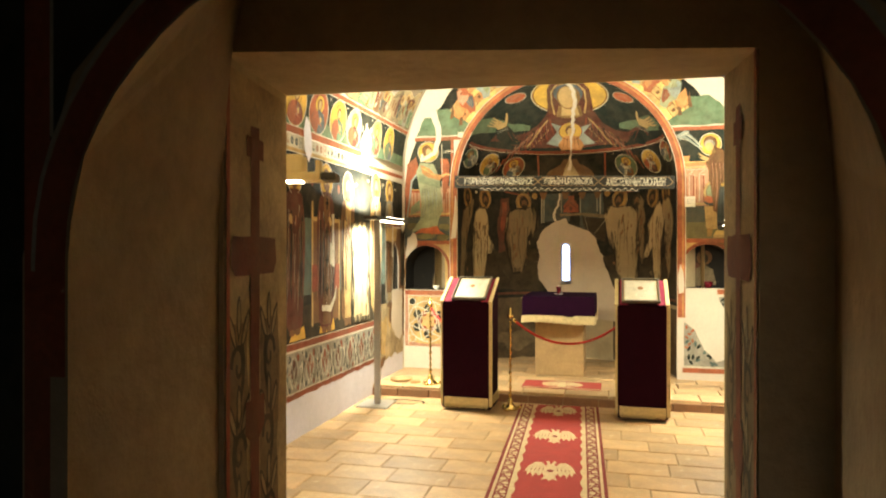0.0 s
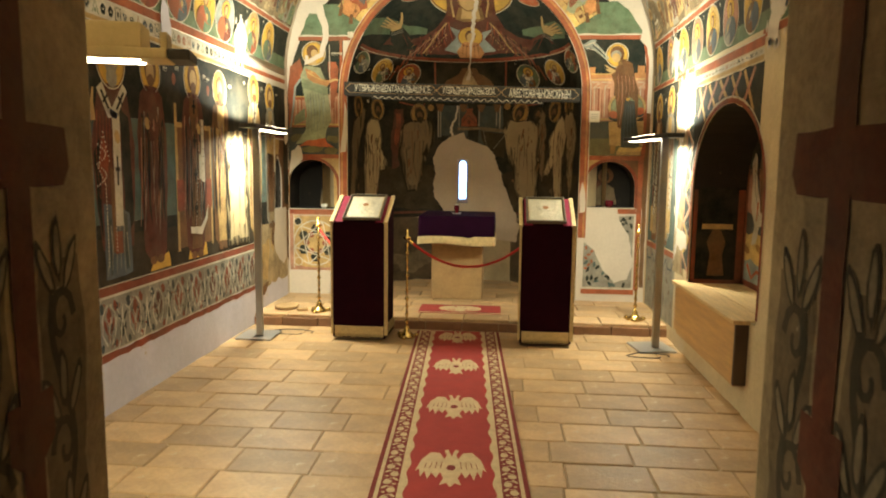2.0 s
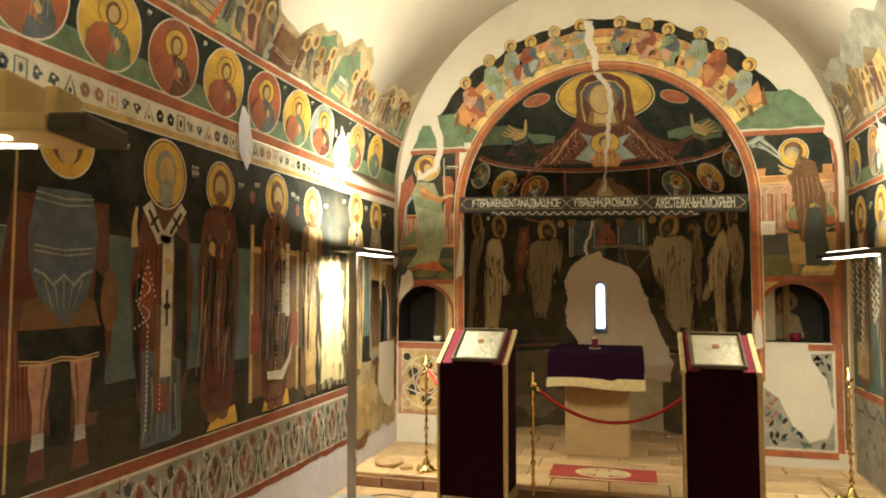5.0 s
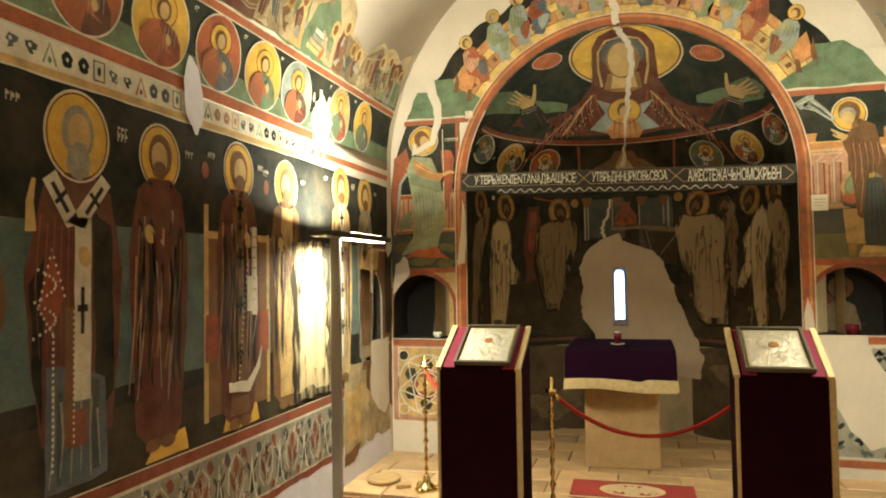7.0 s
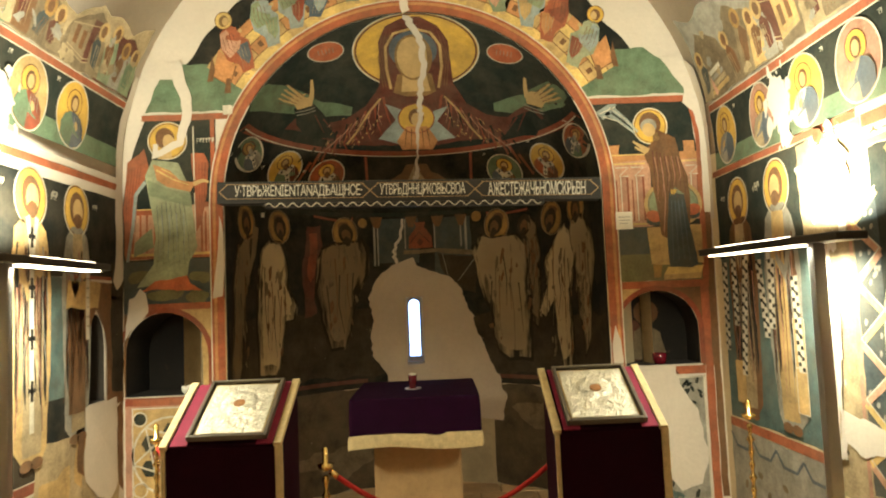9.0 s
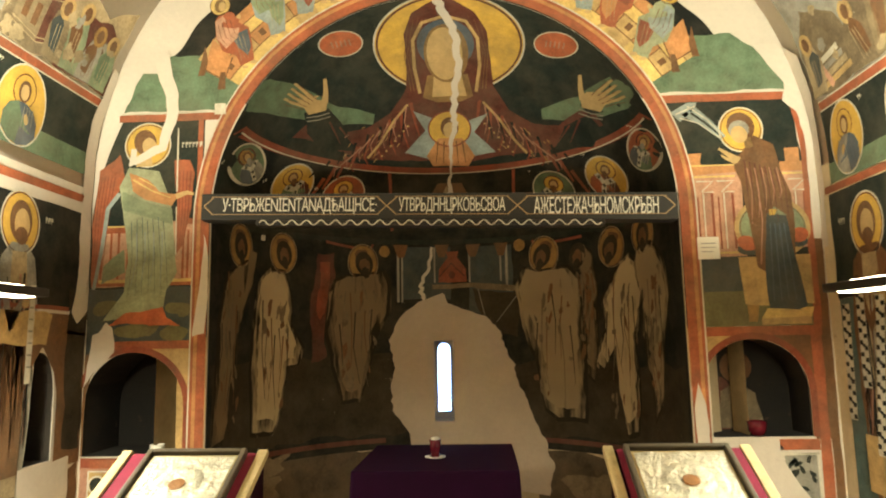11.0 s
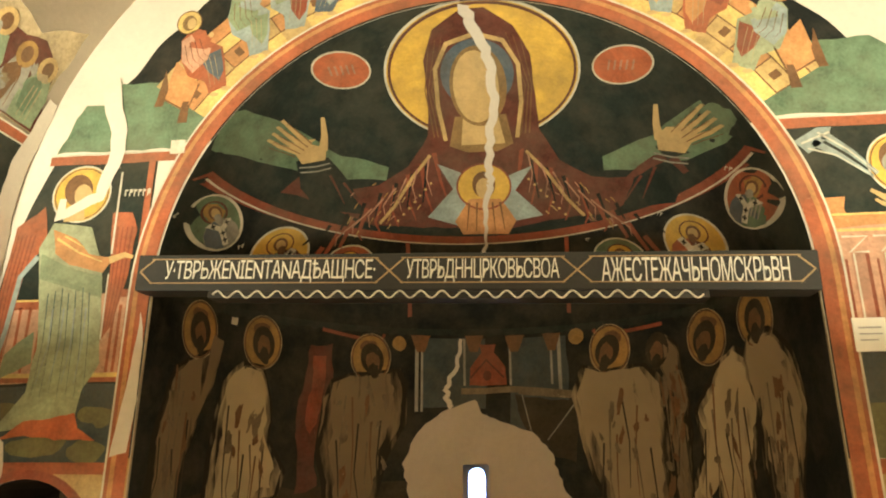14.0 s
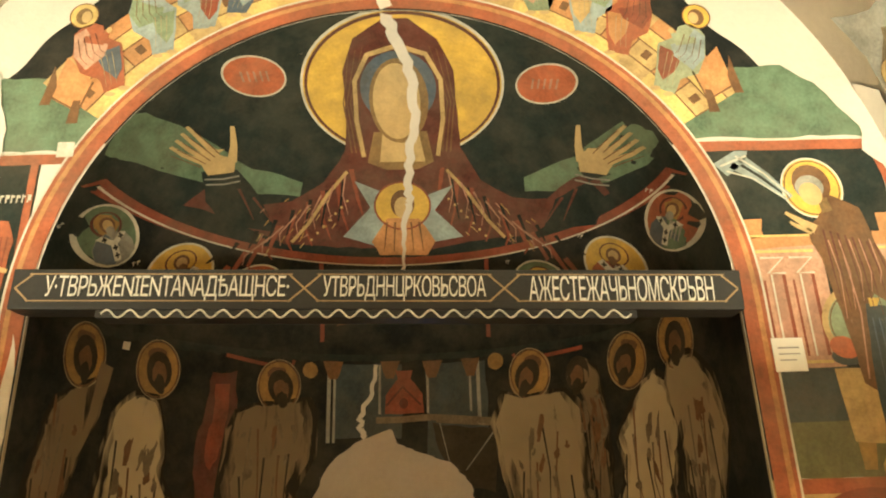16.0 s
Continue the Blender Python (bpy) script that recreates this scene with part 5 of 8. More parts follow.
m.add("buff_patch", TAN, rough([(6.90, 1.56), (7.24, 1.55), (7.28, 1.69), (7.10, 1.71), (6.93, 1.70)], 0.012, 0.05), 6)
m.add("red_line", BRICKRED, [rough(rect(6.93, 1.715, 7.40, 1.735), 0.003, 0.06)], 5.6)
m.close()
m = Mural("plaster_patch", north, (7.3, 0.8), "bare plaster below a pointed niche and painted lamp glare", "plaster patch")
m.add("bare_plaster", PLASTER, rough([(7.10, 1.02), (7.46, 1.02), (7.46, 0.5), (7.36, 0.44), (7.22, 0.5), (7.08, 0.62)], 0.015, 0.05), 6)
# Lamp's bright pool painted over faded wall, paler towards the middle.
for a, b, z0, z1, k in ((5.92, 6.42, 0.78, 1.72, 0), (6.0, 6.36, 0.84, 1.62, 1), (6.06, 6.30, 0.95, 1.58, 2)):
    m.add("glare_washed_paint", GLARE_WASH[k], rough(rect(a, z0, b, z1), 0.04, 0.04), 6.5 + 0.3 * k)
m.add("stain", BUFF, rough(rect(6.62, 0.30, 7.50, 0.90), 0.03, 0.06), 2.2)
m.add("stain", TAN, [rough([(6.65, 0.70), (6.95, 0.74), (6.90, 0.36), (6.68, 0.40)], 0.03, 0.04), rough([(7.05, 0.60), (7.12, 0.95), (7.02, 0.98), (6.98, 0.66)], 0.02, 0.04)], 2.6)
m.add("dark_stain", BROWN, [rough([(7.0, 0.98), (7.09, 0.98), (7.08, 0.64), (7.02, 0.70)], 0.02, 0.03), rough([(7.46, 0.95), (7.54, 0.98), (7.54, 0.45), (7.48, 0.5)], 0.015, 0.03), rough([(6.62, 0.30), (6.9, 0.34), (6.8, 0.24), (6.62, 0.22)], 0.02, 0.03)], 3)
m.close()
m = Mural("painted_field", north, (7.1, 1.3), "red-brown worn field around the small pointed niche", "wall painting")
m.add("red_field", BRICKRED, rough([(7.06, 1.02), (7.10, 1.5), (7.45, 1.66), (7.45, 1.35), (7.345, 1.42), (7.22, 1.58), (7.095, 1.42), (7.09, 1.02)], 0.006, 0.06), 3)
m.close()

m = Mural("painted_throne", north, (5.4, 0.8), "brown painted throne and yellow footstools on the dark wall", "wall painting")
m.add("seat_back", BROWN, rough(rect(5.10, 0.86, 5.66, 1.72), 0.008, 0.08), 1.9)
m.add("throne_post", TAN, [rect(5.09, 0.84, 5.125, 1.86), rect(5.64, 0.84, 5.67, 1.74)], 2.2)
m.add("top_rail", TAN, rect(5.12, 1.70, 5.65, 1.735), 2.3)
m.add("arm_rest", BRICKRED, [rough(rect(5.10, 1.12, 5.22, 1.34), 0.006, 0.05), rough(rect(5.54, 1.12, 5.66, 1.34), 0.006, 0.05)], 2.6)
m.add("footstool", GOLD, [rough([(4.70, 0.76), (4.98, 0.76), (4.95, 0.86), (4.84, 0.84), (4.80, 0.88)], 0.008, 0.04), rough([(5.24, 0.765), (5.56, 0.765), (5.54, 0.86), (5.28, 0.87)], 0.008, 0.04)], 2.4)
m.close()
m = Mural("painted_pearls", north, (5.4, 1.2), "rows of white painted pearls on robes", "wall painting")
for k in range(22):
    m.add("pearl", WHITE, [ell(4.24, 0.86 + 0.022 * k, 0.0055, 0.0065, 8), ell(5.36 + 0.004 * k, 0.95 + 0.03 * k, 0.0055, 0.0065, 8), ell(4.16 + 0.09 * abs(math.sin(k * 0.29)), 1.32 + 0.011 * k, 0.005, 0.006, 8)], 8)
m.add("book", WHITE, rough(rect(5.44, 1.34, 5.54, 1.52), 0.004, 0.04), 8)
m.add("hem", WHITE, rough([(5.28, 0.95), (5.46, 0.93), (5.56, 1.04), (5.58, 1.16), (5.53, 1.06), (5.44, 0.985), (5.28, 1.0)], 0.006, 0.04), 8)
m.add("medal", BRICKRED, [ell(5.10, 2.02, 0.028, 0.04, 16), ell(5.64, 2.0, 0.025, 0.04, 16)], 3)
m.close()
# east wall
m = Mural("painted_arch_border", east_face, (AX - AR, 1.0), "red and orange painted border of the apse arch", "wall painting")
arc = [(AX + (AR + 0.045) * math.cos(math.pi * (1 - i / 48)), AS + (AR + 0.045) * math.sin(math.pi * (1 - i / 48))) for i in range(49)]
left = [(AX - AR - 0.045, 0.75 + 0.2 * i) for i in range(7)]
right = [(AX + AR + 0.045, 0.75 + 0.2 * i) for i in range(7)]
line = left + arc + right[::-1]
m.add("red_border", RED, strip(line, 0.078), 4)
m.add("orange_line", ORANGE, strip([(AX + (p[0] - AX) * 1.012, AS + (p[1] - AS) * 1.012 if p[1] > AS else p[1]) for p in line], 0.018), 4.6)
m.add("white_line", WHITE, strip([(AX + (p[0] - AX) * 1.034, AS + (p[1] - AS) * 1.034 if p[1] > AS else p[1]) for p in line], 0.008), 5)
m.add("white_mark", WHITE, rough(rect(-1.78, 2.74, -1.72, 2.80), 0.004, 0.03), 6)
m.close()


def polar(r, a):
    return (AX + r * math.cos(a), AS + r * math.sin(a))


def outer(a):
    return AR + 0.485 + 0.04 * math.cos(2 * a) + 0.016 * math.sin(17 * a) + 0.012 * math.sin(31 * a + 1)


m = Mural("painted_ground", east_face, (AX, 3.5), "dark painted spandrel field with a green ground band", "wall painting")
fan = [math.pi * (0.16 + 0.665 * i / 90) for i in range(91)]
for a, b in zip(fan, fan[1:]):
    m.add("dark_field", BLACK, [polar(AR, a), polar(outer(a), a), polar(outer(b), b), polar(AR, b)], 1)
m.add("green_field", GREEN, [rough([(-2.27, 2.765), (-1.70, 2.765), (-1.60, 2.90), (-1.68, 3.06), (-2.03, 3.07), (-2.10, 2.98), (-2.17, 2.99)], 0.012, 0.04), rough([(0.50, 2.765), (1.16, 2.765), (1.11, 2.90), (1.04, 2.97), (0.90, 3.07), (0.50, 3.06), (0.43, 2.90)], 0.012, 0.04)], 1.5)
m.add("red_line", RED, [rough(rect(-2.29, 2.712, -1.72, 2.752), 0.004, 0.05), rough(rect(0.52, 2.712, 1.20, 2.752), 0.004, 0.05)], 2.5)
m.add("white_line", WHITE, [rect(-2.28, 2.752, -1.72, 2.760), rect(0.52, 2.752, 1.19, 2.760)], 3)
m.close()
m = Mural("painted_bench", east_face, (AX, 3.45), "yellow painted bench curving over the apse arch", "wall painting")
B0, B1, BN = 0.172, 0.808, 22
for i in range(BN):
    a, b = math.pi * (B0 + (B1 - B0) * i / BN), math.pi * (B0 + (B1 - B0) * (i + 1) / BN)
    m.add("footboard", (YELLOW, TAN)[i % 5 == 2], [polar(AR + 0.088, a), polar(AR + 0.150, a), polar(AR + 0.150, b), polar(AR + 0.088, b)], 2)
    m.add("front", (TAN, ORANGE)[i % 2], [polar(AR + 0.150, a), polar(AR + 0.235, a), polar(AR + 0.235, b), polar(AR + 0.150, b)], 2)
    m.add("seat", YELLOW, [polar(AR + 0.235, a), polar(AR + 0.30, a), polar(AR + 0.30, b), polar(AR + 0.235, b)], 2)
    m.add("back_rail", (ORANGE, TAN)[i % 3 == 0], [polar(AR + 0.30, a), polar(AR + 0.365, a), polar(AR + 0.365, b), polar(AR + 0.30, b)], 2)
    m.add("opening", BROWN, [polar(AR + 0.175, a + 0.034), polar(AR + 0.215, a + 0.034), polar(AR + 0.215, b - 0.034), polar(AR + 0.175, b - 0.034)], 3)
    for r_ in (0.150, 0.235, 0.30):
        m.add("edge_line", BROWN, strip([polar(AR + r_, a), polar(AR + r_, b)], 0.006), 3)
    m.add("edge_line", BROWN, strip([polar(AR + 0.150, a), polar(AR + 0.235, a)], 0.005), 3)
for f, x in ((1, -1.74), (-1, 0.61)):
    m.add("bench_end", ORANGE, [(x - f * 0.10, 2.985), (x + f * 0.01, 2.92), (x + f * 0.05, 3.05), (x - f * 0.06, 3.16)], 3.4)
    m.add("leg", BROWN, [rough([(x - f * 0.13, 2.955), (x - f * 0.095, 2.955), (x - f * 0.08, 3.03), (x - f * 0.10, 3.12)], 0.004, 0.03), rough([(x - f * 0.025, 2.875), (x + f * 0.015, 2.875), (x + f * 0.015, 2.97), (x - f * 0.01, 2.97)], 0.004, 0.03)], 3.8)
    m.add("edge_line", BROWN, strip([(x - f * 0.10, 2.99), (x + f * 0.01, 2.925), (x + f * 0.05, 3.05)], 0.008), 4)
m.close()
robes = (LEAFGREEN, RED, PALEBLUE, SAGE, ROSE, BLUE, PALEBLUE, SAGE, BLUE, PALEBLUE, PALEBLUE, RED)
cloaks = (PALEBLUE, BRICKRED, SAGE, BLUE, BRICKRED, ORANGE, TAN, ROSE, BRICKRED, SAGE, SAGE, ROSE)
heads = (43, 52.8, 59.5, 68.3, 74.7, 82.8, 94.7, 103, 110.8, 116.9, 124.8, 134.7)
for i, deg in enumerate(heads):
    left = deg > 90
    f = 1 if left else -1
    reach = 1.655 if abs(deg - 89) > 22 else 1.60
    H, Ft = Vector(polar(reach, radians(deg))), Vector(polar(1.312, radians(deg + f * (5.9 if abs(deg - 89) > 20 else 2.5))))
    up = H - Ft
    side = Vector((up.y, -up.x)).normalized() * f

    def at(x, t):
        p = Ft + up * t + side * x
        return (p.x, p.y)

    m = Mural("painted_seated_figure", east_face, at(0, 0), "small painted seated figure in draped robes on the yellow bench", "wall painting", "row of seated figures over the arch")
    m.add("halo", (GOLD, YELLOW)[i % 2], ell(*at(0, 1.0), 0.054, 0.056, 20), 4)
    m.add("halo_rim", BROWN, ring(*at(0, 1.0), 0.054, 0.056, 0.005, 20), 4.5)
    m.add("head", (BROWN, GREY, SHADE)[i % 3], ell(*at(0, 0.99), 0.032, 0.038, 16), 5)
    m.add("face", SKIN, ell(*at(0.008, 0.97), 0.020, 0.027, 14), 6)
    m.add("robe", robes[i], rough([at(-0.02, 0.88), at(0.02, 0.88), at(0.052, 0.80), at(0.05, 0.66), at(0.095, 0.52), at(0.075, 0.27), at(0.05, 0.02), at(-0.03, 0.02), at(-0.03, 0.2), at(-0.085, 0.34), at(-0.085, 0.58), at(-0.06, 0.81)], 0.006, 0.03), 4)
    m.add("cloak", cloaks[i], rough([at(-0.06, 0.80), at(-0.01, 0.84), at(0.0, 0.66), at(0.05, 0.56), at(0.02, 0.44), at(-0.06, 0.36), at(-0.085, 0.55)], 0.006, 0.03), 5)
    m.add("lap", cloaks[(i + 4) % 12], rough([at(-0.01, 0.50), at(0.085, 0.50), at(0.062, 0.22), at(0.03, 0.12), at(0.0, 0.28)], 0.005, 0.03), 4.6)
    m.add("fold", BUFF, [q for k in range(3) for q in strip([at(0.005 + 0.022 * k, 0.46), at(0.0 + 0.02 * k, 0.28), at(-0.012 + 0.02 * k, 0.09)], 0.003, 0.001)], 6)
    m.add("fold", (BROWN, MAROON)[i % 2], [q for k in range(4) for q in strip([at(-0.05 + 0.022 * k, 0.74), at(-0.065 + 0.026 * k, 0.52), at(-0.05 + 0.03 * k, 0.40)], 0.0035, 0.001)], 6.3)
    m.add("sleeve", robes[i], strip([at(-0.03, 0.72), at(0.03, 0.60), at(0.06, 0.70)], 0.03, 0.018), 5.6)
    m.add("palm", SKIN, ell(*at(0.068, 0.72), 0.011, 0.014, 10), 6)
    m.add("feet", SKIN, [ell(*at(0.045, 0.0), 0.022, 0.010, 10), ell(*at(-0.01, -0.01), 0.020, 0.009, 10)], 5)
    m.close()

# annunciation panels
m = Mural("painted_angel", east_face, (-2.1, 1.8), "painted angel in a green robe with red wings", "wall painting", "annunciation panels beside the apse")
m.add("dark_field", NIGHT, rough([(-2.414, 1.50), (-1.84, 1.60), (-1.83, 2.715), (-2.27, 2.715), (-2.34, 2.55), (-2.39, 2.36), (-2.414, 2.2)], 0.005, 0.06), 1)
m.add("earth", SLATE, rough([(-2.41, 1.50), (-1.84, 1.56), (-1.84, 1.84), (-2.41, 1.83)], 0.006, 0.06), 1.5)
m.add("earth_brush", MOSS, [rough(ell(x, z, w, 0.035, 18, t), 0.02, 0.03) for x, z, w, t in ((-2.15, 1.62, 0.12, 0.1), (-1.93, 1.72, 0.07, -0.2), (-2.32, 1.74, 0.07, 0.2), (-1.95, 1.60, 0.08, 0.0))], 1.9)
m.add("building", ROSE, rough([(-2.40, 1.84), (-1.865, 1.85), (-1.865, 2.18), (-2.10, 2.17), (-2.40, 2.13)], 0.004, 0.05), 2)
m.add("building_line", RED, [rect(-2.40, 2.12, -2.20, 2.15), rect(-1.96, 2.16, -1.865, 2.19), *[rect(x, 1.88, x + 0.012, 2.13) for x in (-2.36, -2.31, -2.27, -2.22, -1.93, -1.905, -1.88)], rect(-2.39, 1.845, -1.865, 1.862)], 2.5)
m.add("cornice", YELLOW, [rect(-2.39, 1.862, -1.865, 1.878), rect(-2.40, 2.15, -2.20, 2.158)], 2.8)
m.add("wing", RED, [rough([(-2.40, 1.84), (-2.405, 2.17), (-2.385, 2.45), (-2.28, 2.53), (-2.25, 2.40), (-2.33, 2.26), (-2.345, 2.06), (-2.36, 1.86)], 0.010, 0.04), rough([(-1.985, 2.50), (-1.90, 2.50), (-1.875, 2.42), (-1.885, 2.25), (-1.92, 2.06), (-1.97, 1.98), (-1.965, 2.22)], 0.010, 0.04)], 3)
m.add("feather", BRICKRED, [q for k in range(5) for q in strip([(-2.37 + 0.018 * k, 2.42), (-2.39 + 0.016 * k, 2.2), (-2.395 + 0.012 * k, 1.92)], 0.006, 0.003)] + [q for k in range(4) for q in strip([(-1.955 + 0.02 * k, 2.44), (-1.95 + 0.015 * k, 2.2), (-1.955 + 0.01 * k, 2.04)], 0.006, 0.003)], 3.4)
m.add("halo", GOLD, ell(-2.13, 2.585, 0.122, 0.118, 30), 3)
m.add("halo_rim", WHITE, ring(-2.13, 2.585, 0.122, 0.118, 0.007), 4)
m.add("halo_rim", BROWN, ring(-2.13, 2.585, 0.112, 0.108, 0.005), 4)
m.add("head", BROWN, ell(-2.145, 2.60, 0.060, 0.070, 20, 0.3), 4)
m.add("face", SKIN, ell(-2.12, 2.575, 0.038, 0.052, 18, 0.3), 5)
m.add("neck", SKIN, [(-2.17, 2.53), (-2.11, 2.53), (-2.10, 2.47), (-2.19, 2.47)], 4.4)
m.add("robe", LEAFGREEN, rough([(-2.23, 2.47), (-2.06, 2.44), (-2.0, 2.29), (-1.97, 2.06), (-1.95, 1.91), (-2.0, 1.82), (-2.015, 1.72), (-2.20, 1.68), (-2.33, 1.67), (-2.23, 1.81), (-2.21, 1.97), (-2.25, 2.23), (-2.28, 2.365)], 0.008, 0.04), 4)
m.add("hem", SAGE, rough([(-2.235, 2.04), (-2.335, 1.95), (-2.345, 1.86), (-2.22, 1.92)], 0.006, 0.03), 4)
m.add("cloak", SAGE, rough([(-2.26, 2.34), (-2.10, 2.27), (-1.99, 2.24), (-1.985, 2.16), (-2.12, 2.20), (-2.25, 2.24)], 0.006, 0.03), 5)
m.add("sleeve", ORANGE, rough([(-2.225, 2.44), (-2.12, 2.40), (-2.06, 2.335), (-1.96, 2.315), (-1.99, 2.255), (-2.13, 2.29), (-2.20, 2.34)], 0.006, 0.03), 5.4)
m.add("sleeve_light", YELLOW, strip([(-2.20, 2.40), (-2.10, 2.34), (-2.0, 2.30)], 0.010, 0.004) + strip([(-2.17, 2.41), (-2.08, 2.36)], 0.008, 0.003), 5.8)
m.add("palm", SKIN, strip([(-1.97, 2.305), (-1.91, 2.325), (-1.875, 2.315)], 0.03, 0.014), 5.8)
m.add("red_mound", VERMILION, rough([(-2.31, 1.64), (-2.215, 1.70), (-2.015, 1.735), (-2.0, 1.68), (-1.92, 1.635), (-2.08, 1.64), (-2.2, 1.655)], 0.012, 0.03), 5)
m.add("fold", TEAL, [q for k in range(7) for q in strip([(-2.20 + 0.028 * k, 2.18 + 0.01 * (k % 3)), (-2.19 + 0.030 * k, 2.0), (-2.20 + 0.034 * k, 1.80 - 0.01 * (k % 2))], 0.004, 0.001)], 5.2)
m.add("fold", PALEBLUE, [q for k in range(4) for q in strip([(-2.17 + 0.045 * k, 2.12), (-2.165 + 0.045 * k, 1.98), (-2.19 + 0.05 * k, 1.84)], 0.007, 0.002)], 5.5)
m.add("staff", WHITE, strip([(-1.968, 2.67), (-1.965, 2.33)], 0.008) + strip([(-1.965, 2.25), (-1.96, 2.0)], 0.006), 6)
m.add("trailing_cloth", PALEBLUE, strip([(-2.27, 2.33), (-2.33, 2.25), (-2.35, 2.05), (-2.385, 1.83)], 0.024, 0.018), 4.6)
marks(m, -1.945, 2.565, 6, 0.034)
m.close()
m = Mural("painted_border", east_face, (-1.88, 2.1), "orange-red painted border lines beside the angel", "wall painting")
m.add("red_line", RED, [rect(-2.34, 1.525, -1.83, 1.565), rect(-1.862, 1.0, -1.835, 2.72)], 3)
m.add("ochre_field", TAN, rough(rect(-1.93, 1.03, -1.86, 1.53), 0.006, 0.05), 2)
m.close()
m = Mural("painted_lady", east_face, (0.92, 1.6), "painted standing figure in a brown mantle before a throne", "wall painting", "annunciation panels beside the apse")
m.add("dark_field", NIGHT, rough([(0.66, 1.58), (1.19, 1.58), (1.215, 2.3), (1.17, 2.715), (0.55, 2.715), (0.62, 2.5)], 0.008, 0.06), 1)
m.add("ground_field", MOSS, rough(rect(0.665, 1.58, 1.19, 1.76), 0.006, 0.06), 1.6)
m.add("dark_ground", SLATE, rough(rect(0.665, 1.75, 0.90, 1.92), 0.006, 0.06), 1.7)
m.add("building", ROSE, [rough(rect(0.645, 1.92, 0.90, 2.36), 0.004, 0.06), rough(rect(1.06, 2.02, 1.205, 2.36), 0.004, 0.06)], 2)
m.add("cornice", ORANGE, [rough([(0.640, 2.33), (0.88, 2.345), (0.87, 2.385), (0.635, 2.375)], 0.003, 0.05), rough(rect(1.09, 2.34, 1.205, 2.39), 0.003, 0.05), rough([(0.632, 2.37), (0.712, 2.375), (0.705, 2.40), (0.715, 2.445), (0.625, 2.44)], 0.003, 0.04), rough(rect(1.12, 2.385, 1.19, 2.46), 0.003, 0.04)], 2.4)
m.add("pale_line", YELLOW, [rect(0.645, 2.318, 0.87, 2.328), rect(0.635, 2.376, 0.87, 2.384), rect(1.09, 2.325, 1.205, 2.335), rect(0.66, 1.935, 0.86, 1.945)], 2.8)
for x in (0.70, 0.80, 1.145):
    m.add("pillar", PINK, rect(x, 1.96, x + 0.055, 2.24), 2.4)
    m.add("pillar_light", WHITE, [rect(x + 0.006, 1.96, x + 0.013, 2.24), *strip([(x - 0.02, 2.30), (x + 0.06, 2.30), (x, 2.245), (x + 0.06, 2.245)], 0.008)], 2.9)
    m.add("pillar_shade", BRICKRED, [rect(x + 0.045, 1.96, x + 0.057, 2.24), rect(x - 0.022, 1.96, x - 0.014, 2.22)], 2.9)
m.add("throne_back", SAGE, ell(1.03, 2.06, 0.165, 0.135, 30), 3)
m.add("throne_ring", TAN, ring(1.03, 2.06, 0.172, 0.142, 0.022, 32), 3.3)
m.add("throne_ring", BROWN, ring(1.03, 2.06, 0.155, 0.127, 0.004, 32), 3.5)
m.add("cushion_shade", SLATE, [ell(0.91, 1.955, 0.055, 0.03, 16), ell(1.15, 1.99, 0.045, 0.03, 16)], 3.5)
m.add("cushion", VERMILION, [ell(0.905, 1.985, 0.050, 0.036, 18, -0.3), ell(1.155, 2.02, 0.045, 0.036, 18, 0.3)], 3.8)
m.add("throne", TAN, [rough([(0.857, 1.915), (0.99, 1.915), (0.99, 1.68), (0.874, 1.685)], 0.004, 0.04), rough([(1.12, 1.925), (1.198, 1.925), (1.196, 1.685), (1.13, 1.69)], 0.004, 0.04)], 3.2)
m.add("throne_leg", OLDGOLD, rough([(0.882, 1.69), (0.94, 1.69), (0.925, 1.60), (0.885, 1.60)], 0.004, 0.03), 3.1)
m.add("footstool", YELLOW, rough([(0.975, 1.665), (1.195, 1.67), (1.18, 1.625), (0.945, 1.615)], 0.003, 0.04), 3.6)
m.add("footstool_front", TAN, rough([(0.945, 1.615), (1.18, 1.625), (1.18, 1.59), (0.945, 1.585)], 0.003, 0.04), 3.6)
m.add("halo", GOLD, ell(0.915, 2.56, 0.108, 0.114, 30), 3)
m.add("halo_rim", WHITE, ring(0.915, 2.56, 0.108, 0.114, 0.007), 4)
m.add("halo_rim", BROWN, ring(0.915, 2.56, 0.098, 0.104, 0.005), 4)
m.add("mantle", BROWN, rough([(0.964, 2.535), (1.066, 2.477), (1.094, 2.345), (1.134, 2.225), (1.14, 2.08), (1.13, 1.92), (1.11, 1.93), (1.10, 2.12), (1.043, 2.165), (1.01, 2.105), (0.976, 1.84), (0.947, 1.865), (0.925, 2.057), (0.908, 2.2), (0.896, 2.297), (0.868, 2.357), (0.868, 2.405), (0.908, 2.44), (0.945, 2.49)], 0.006, 0.04), 4.2)
m.add("hood", BROWN, ell(0.915, 2.575, 0.068, 0.075, 20, 0.3), 4.5)
m.add("cap", GREY, ell(0.905, 2.56, 0.052, 0.048, 18, 0.2), 4.8)
m.add("face", SKIN, ell(0.905, 2.535, 0.040, 0.045, 18, 0.4), 5)
m.add("neck", SHADE, [(0.925, 2.51), (0.96, 2.52), (0.97, 2.47), (0.93, 2.46)], 4.9)
m.add("skirt", SLATE, rough([(1.01, 2.13), (1.10, 2.117), (1.128, 1.913), (1.162, 1.673), (1.12, 1.655), (0.987, 1.667), (0.976, 1.84)], 0.006, 0.05), 4.5)
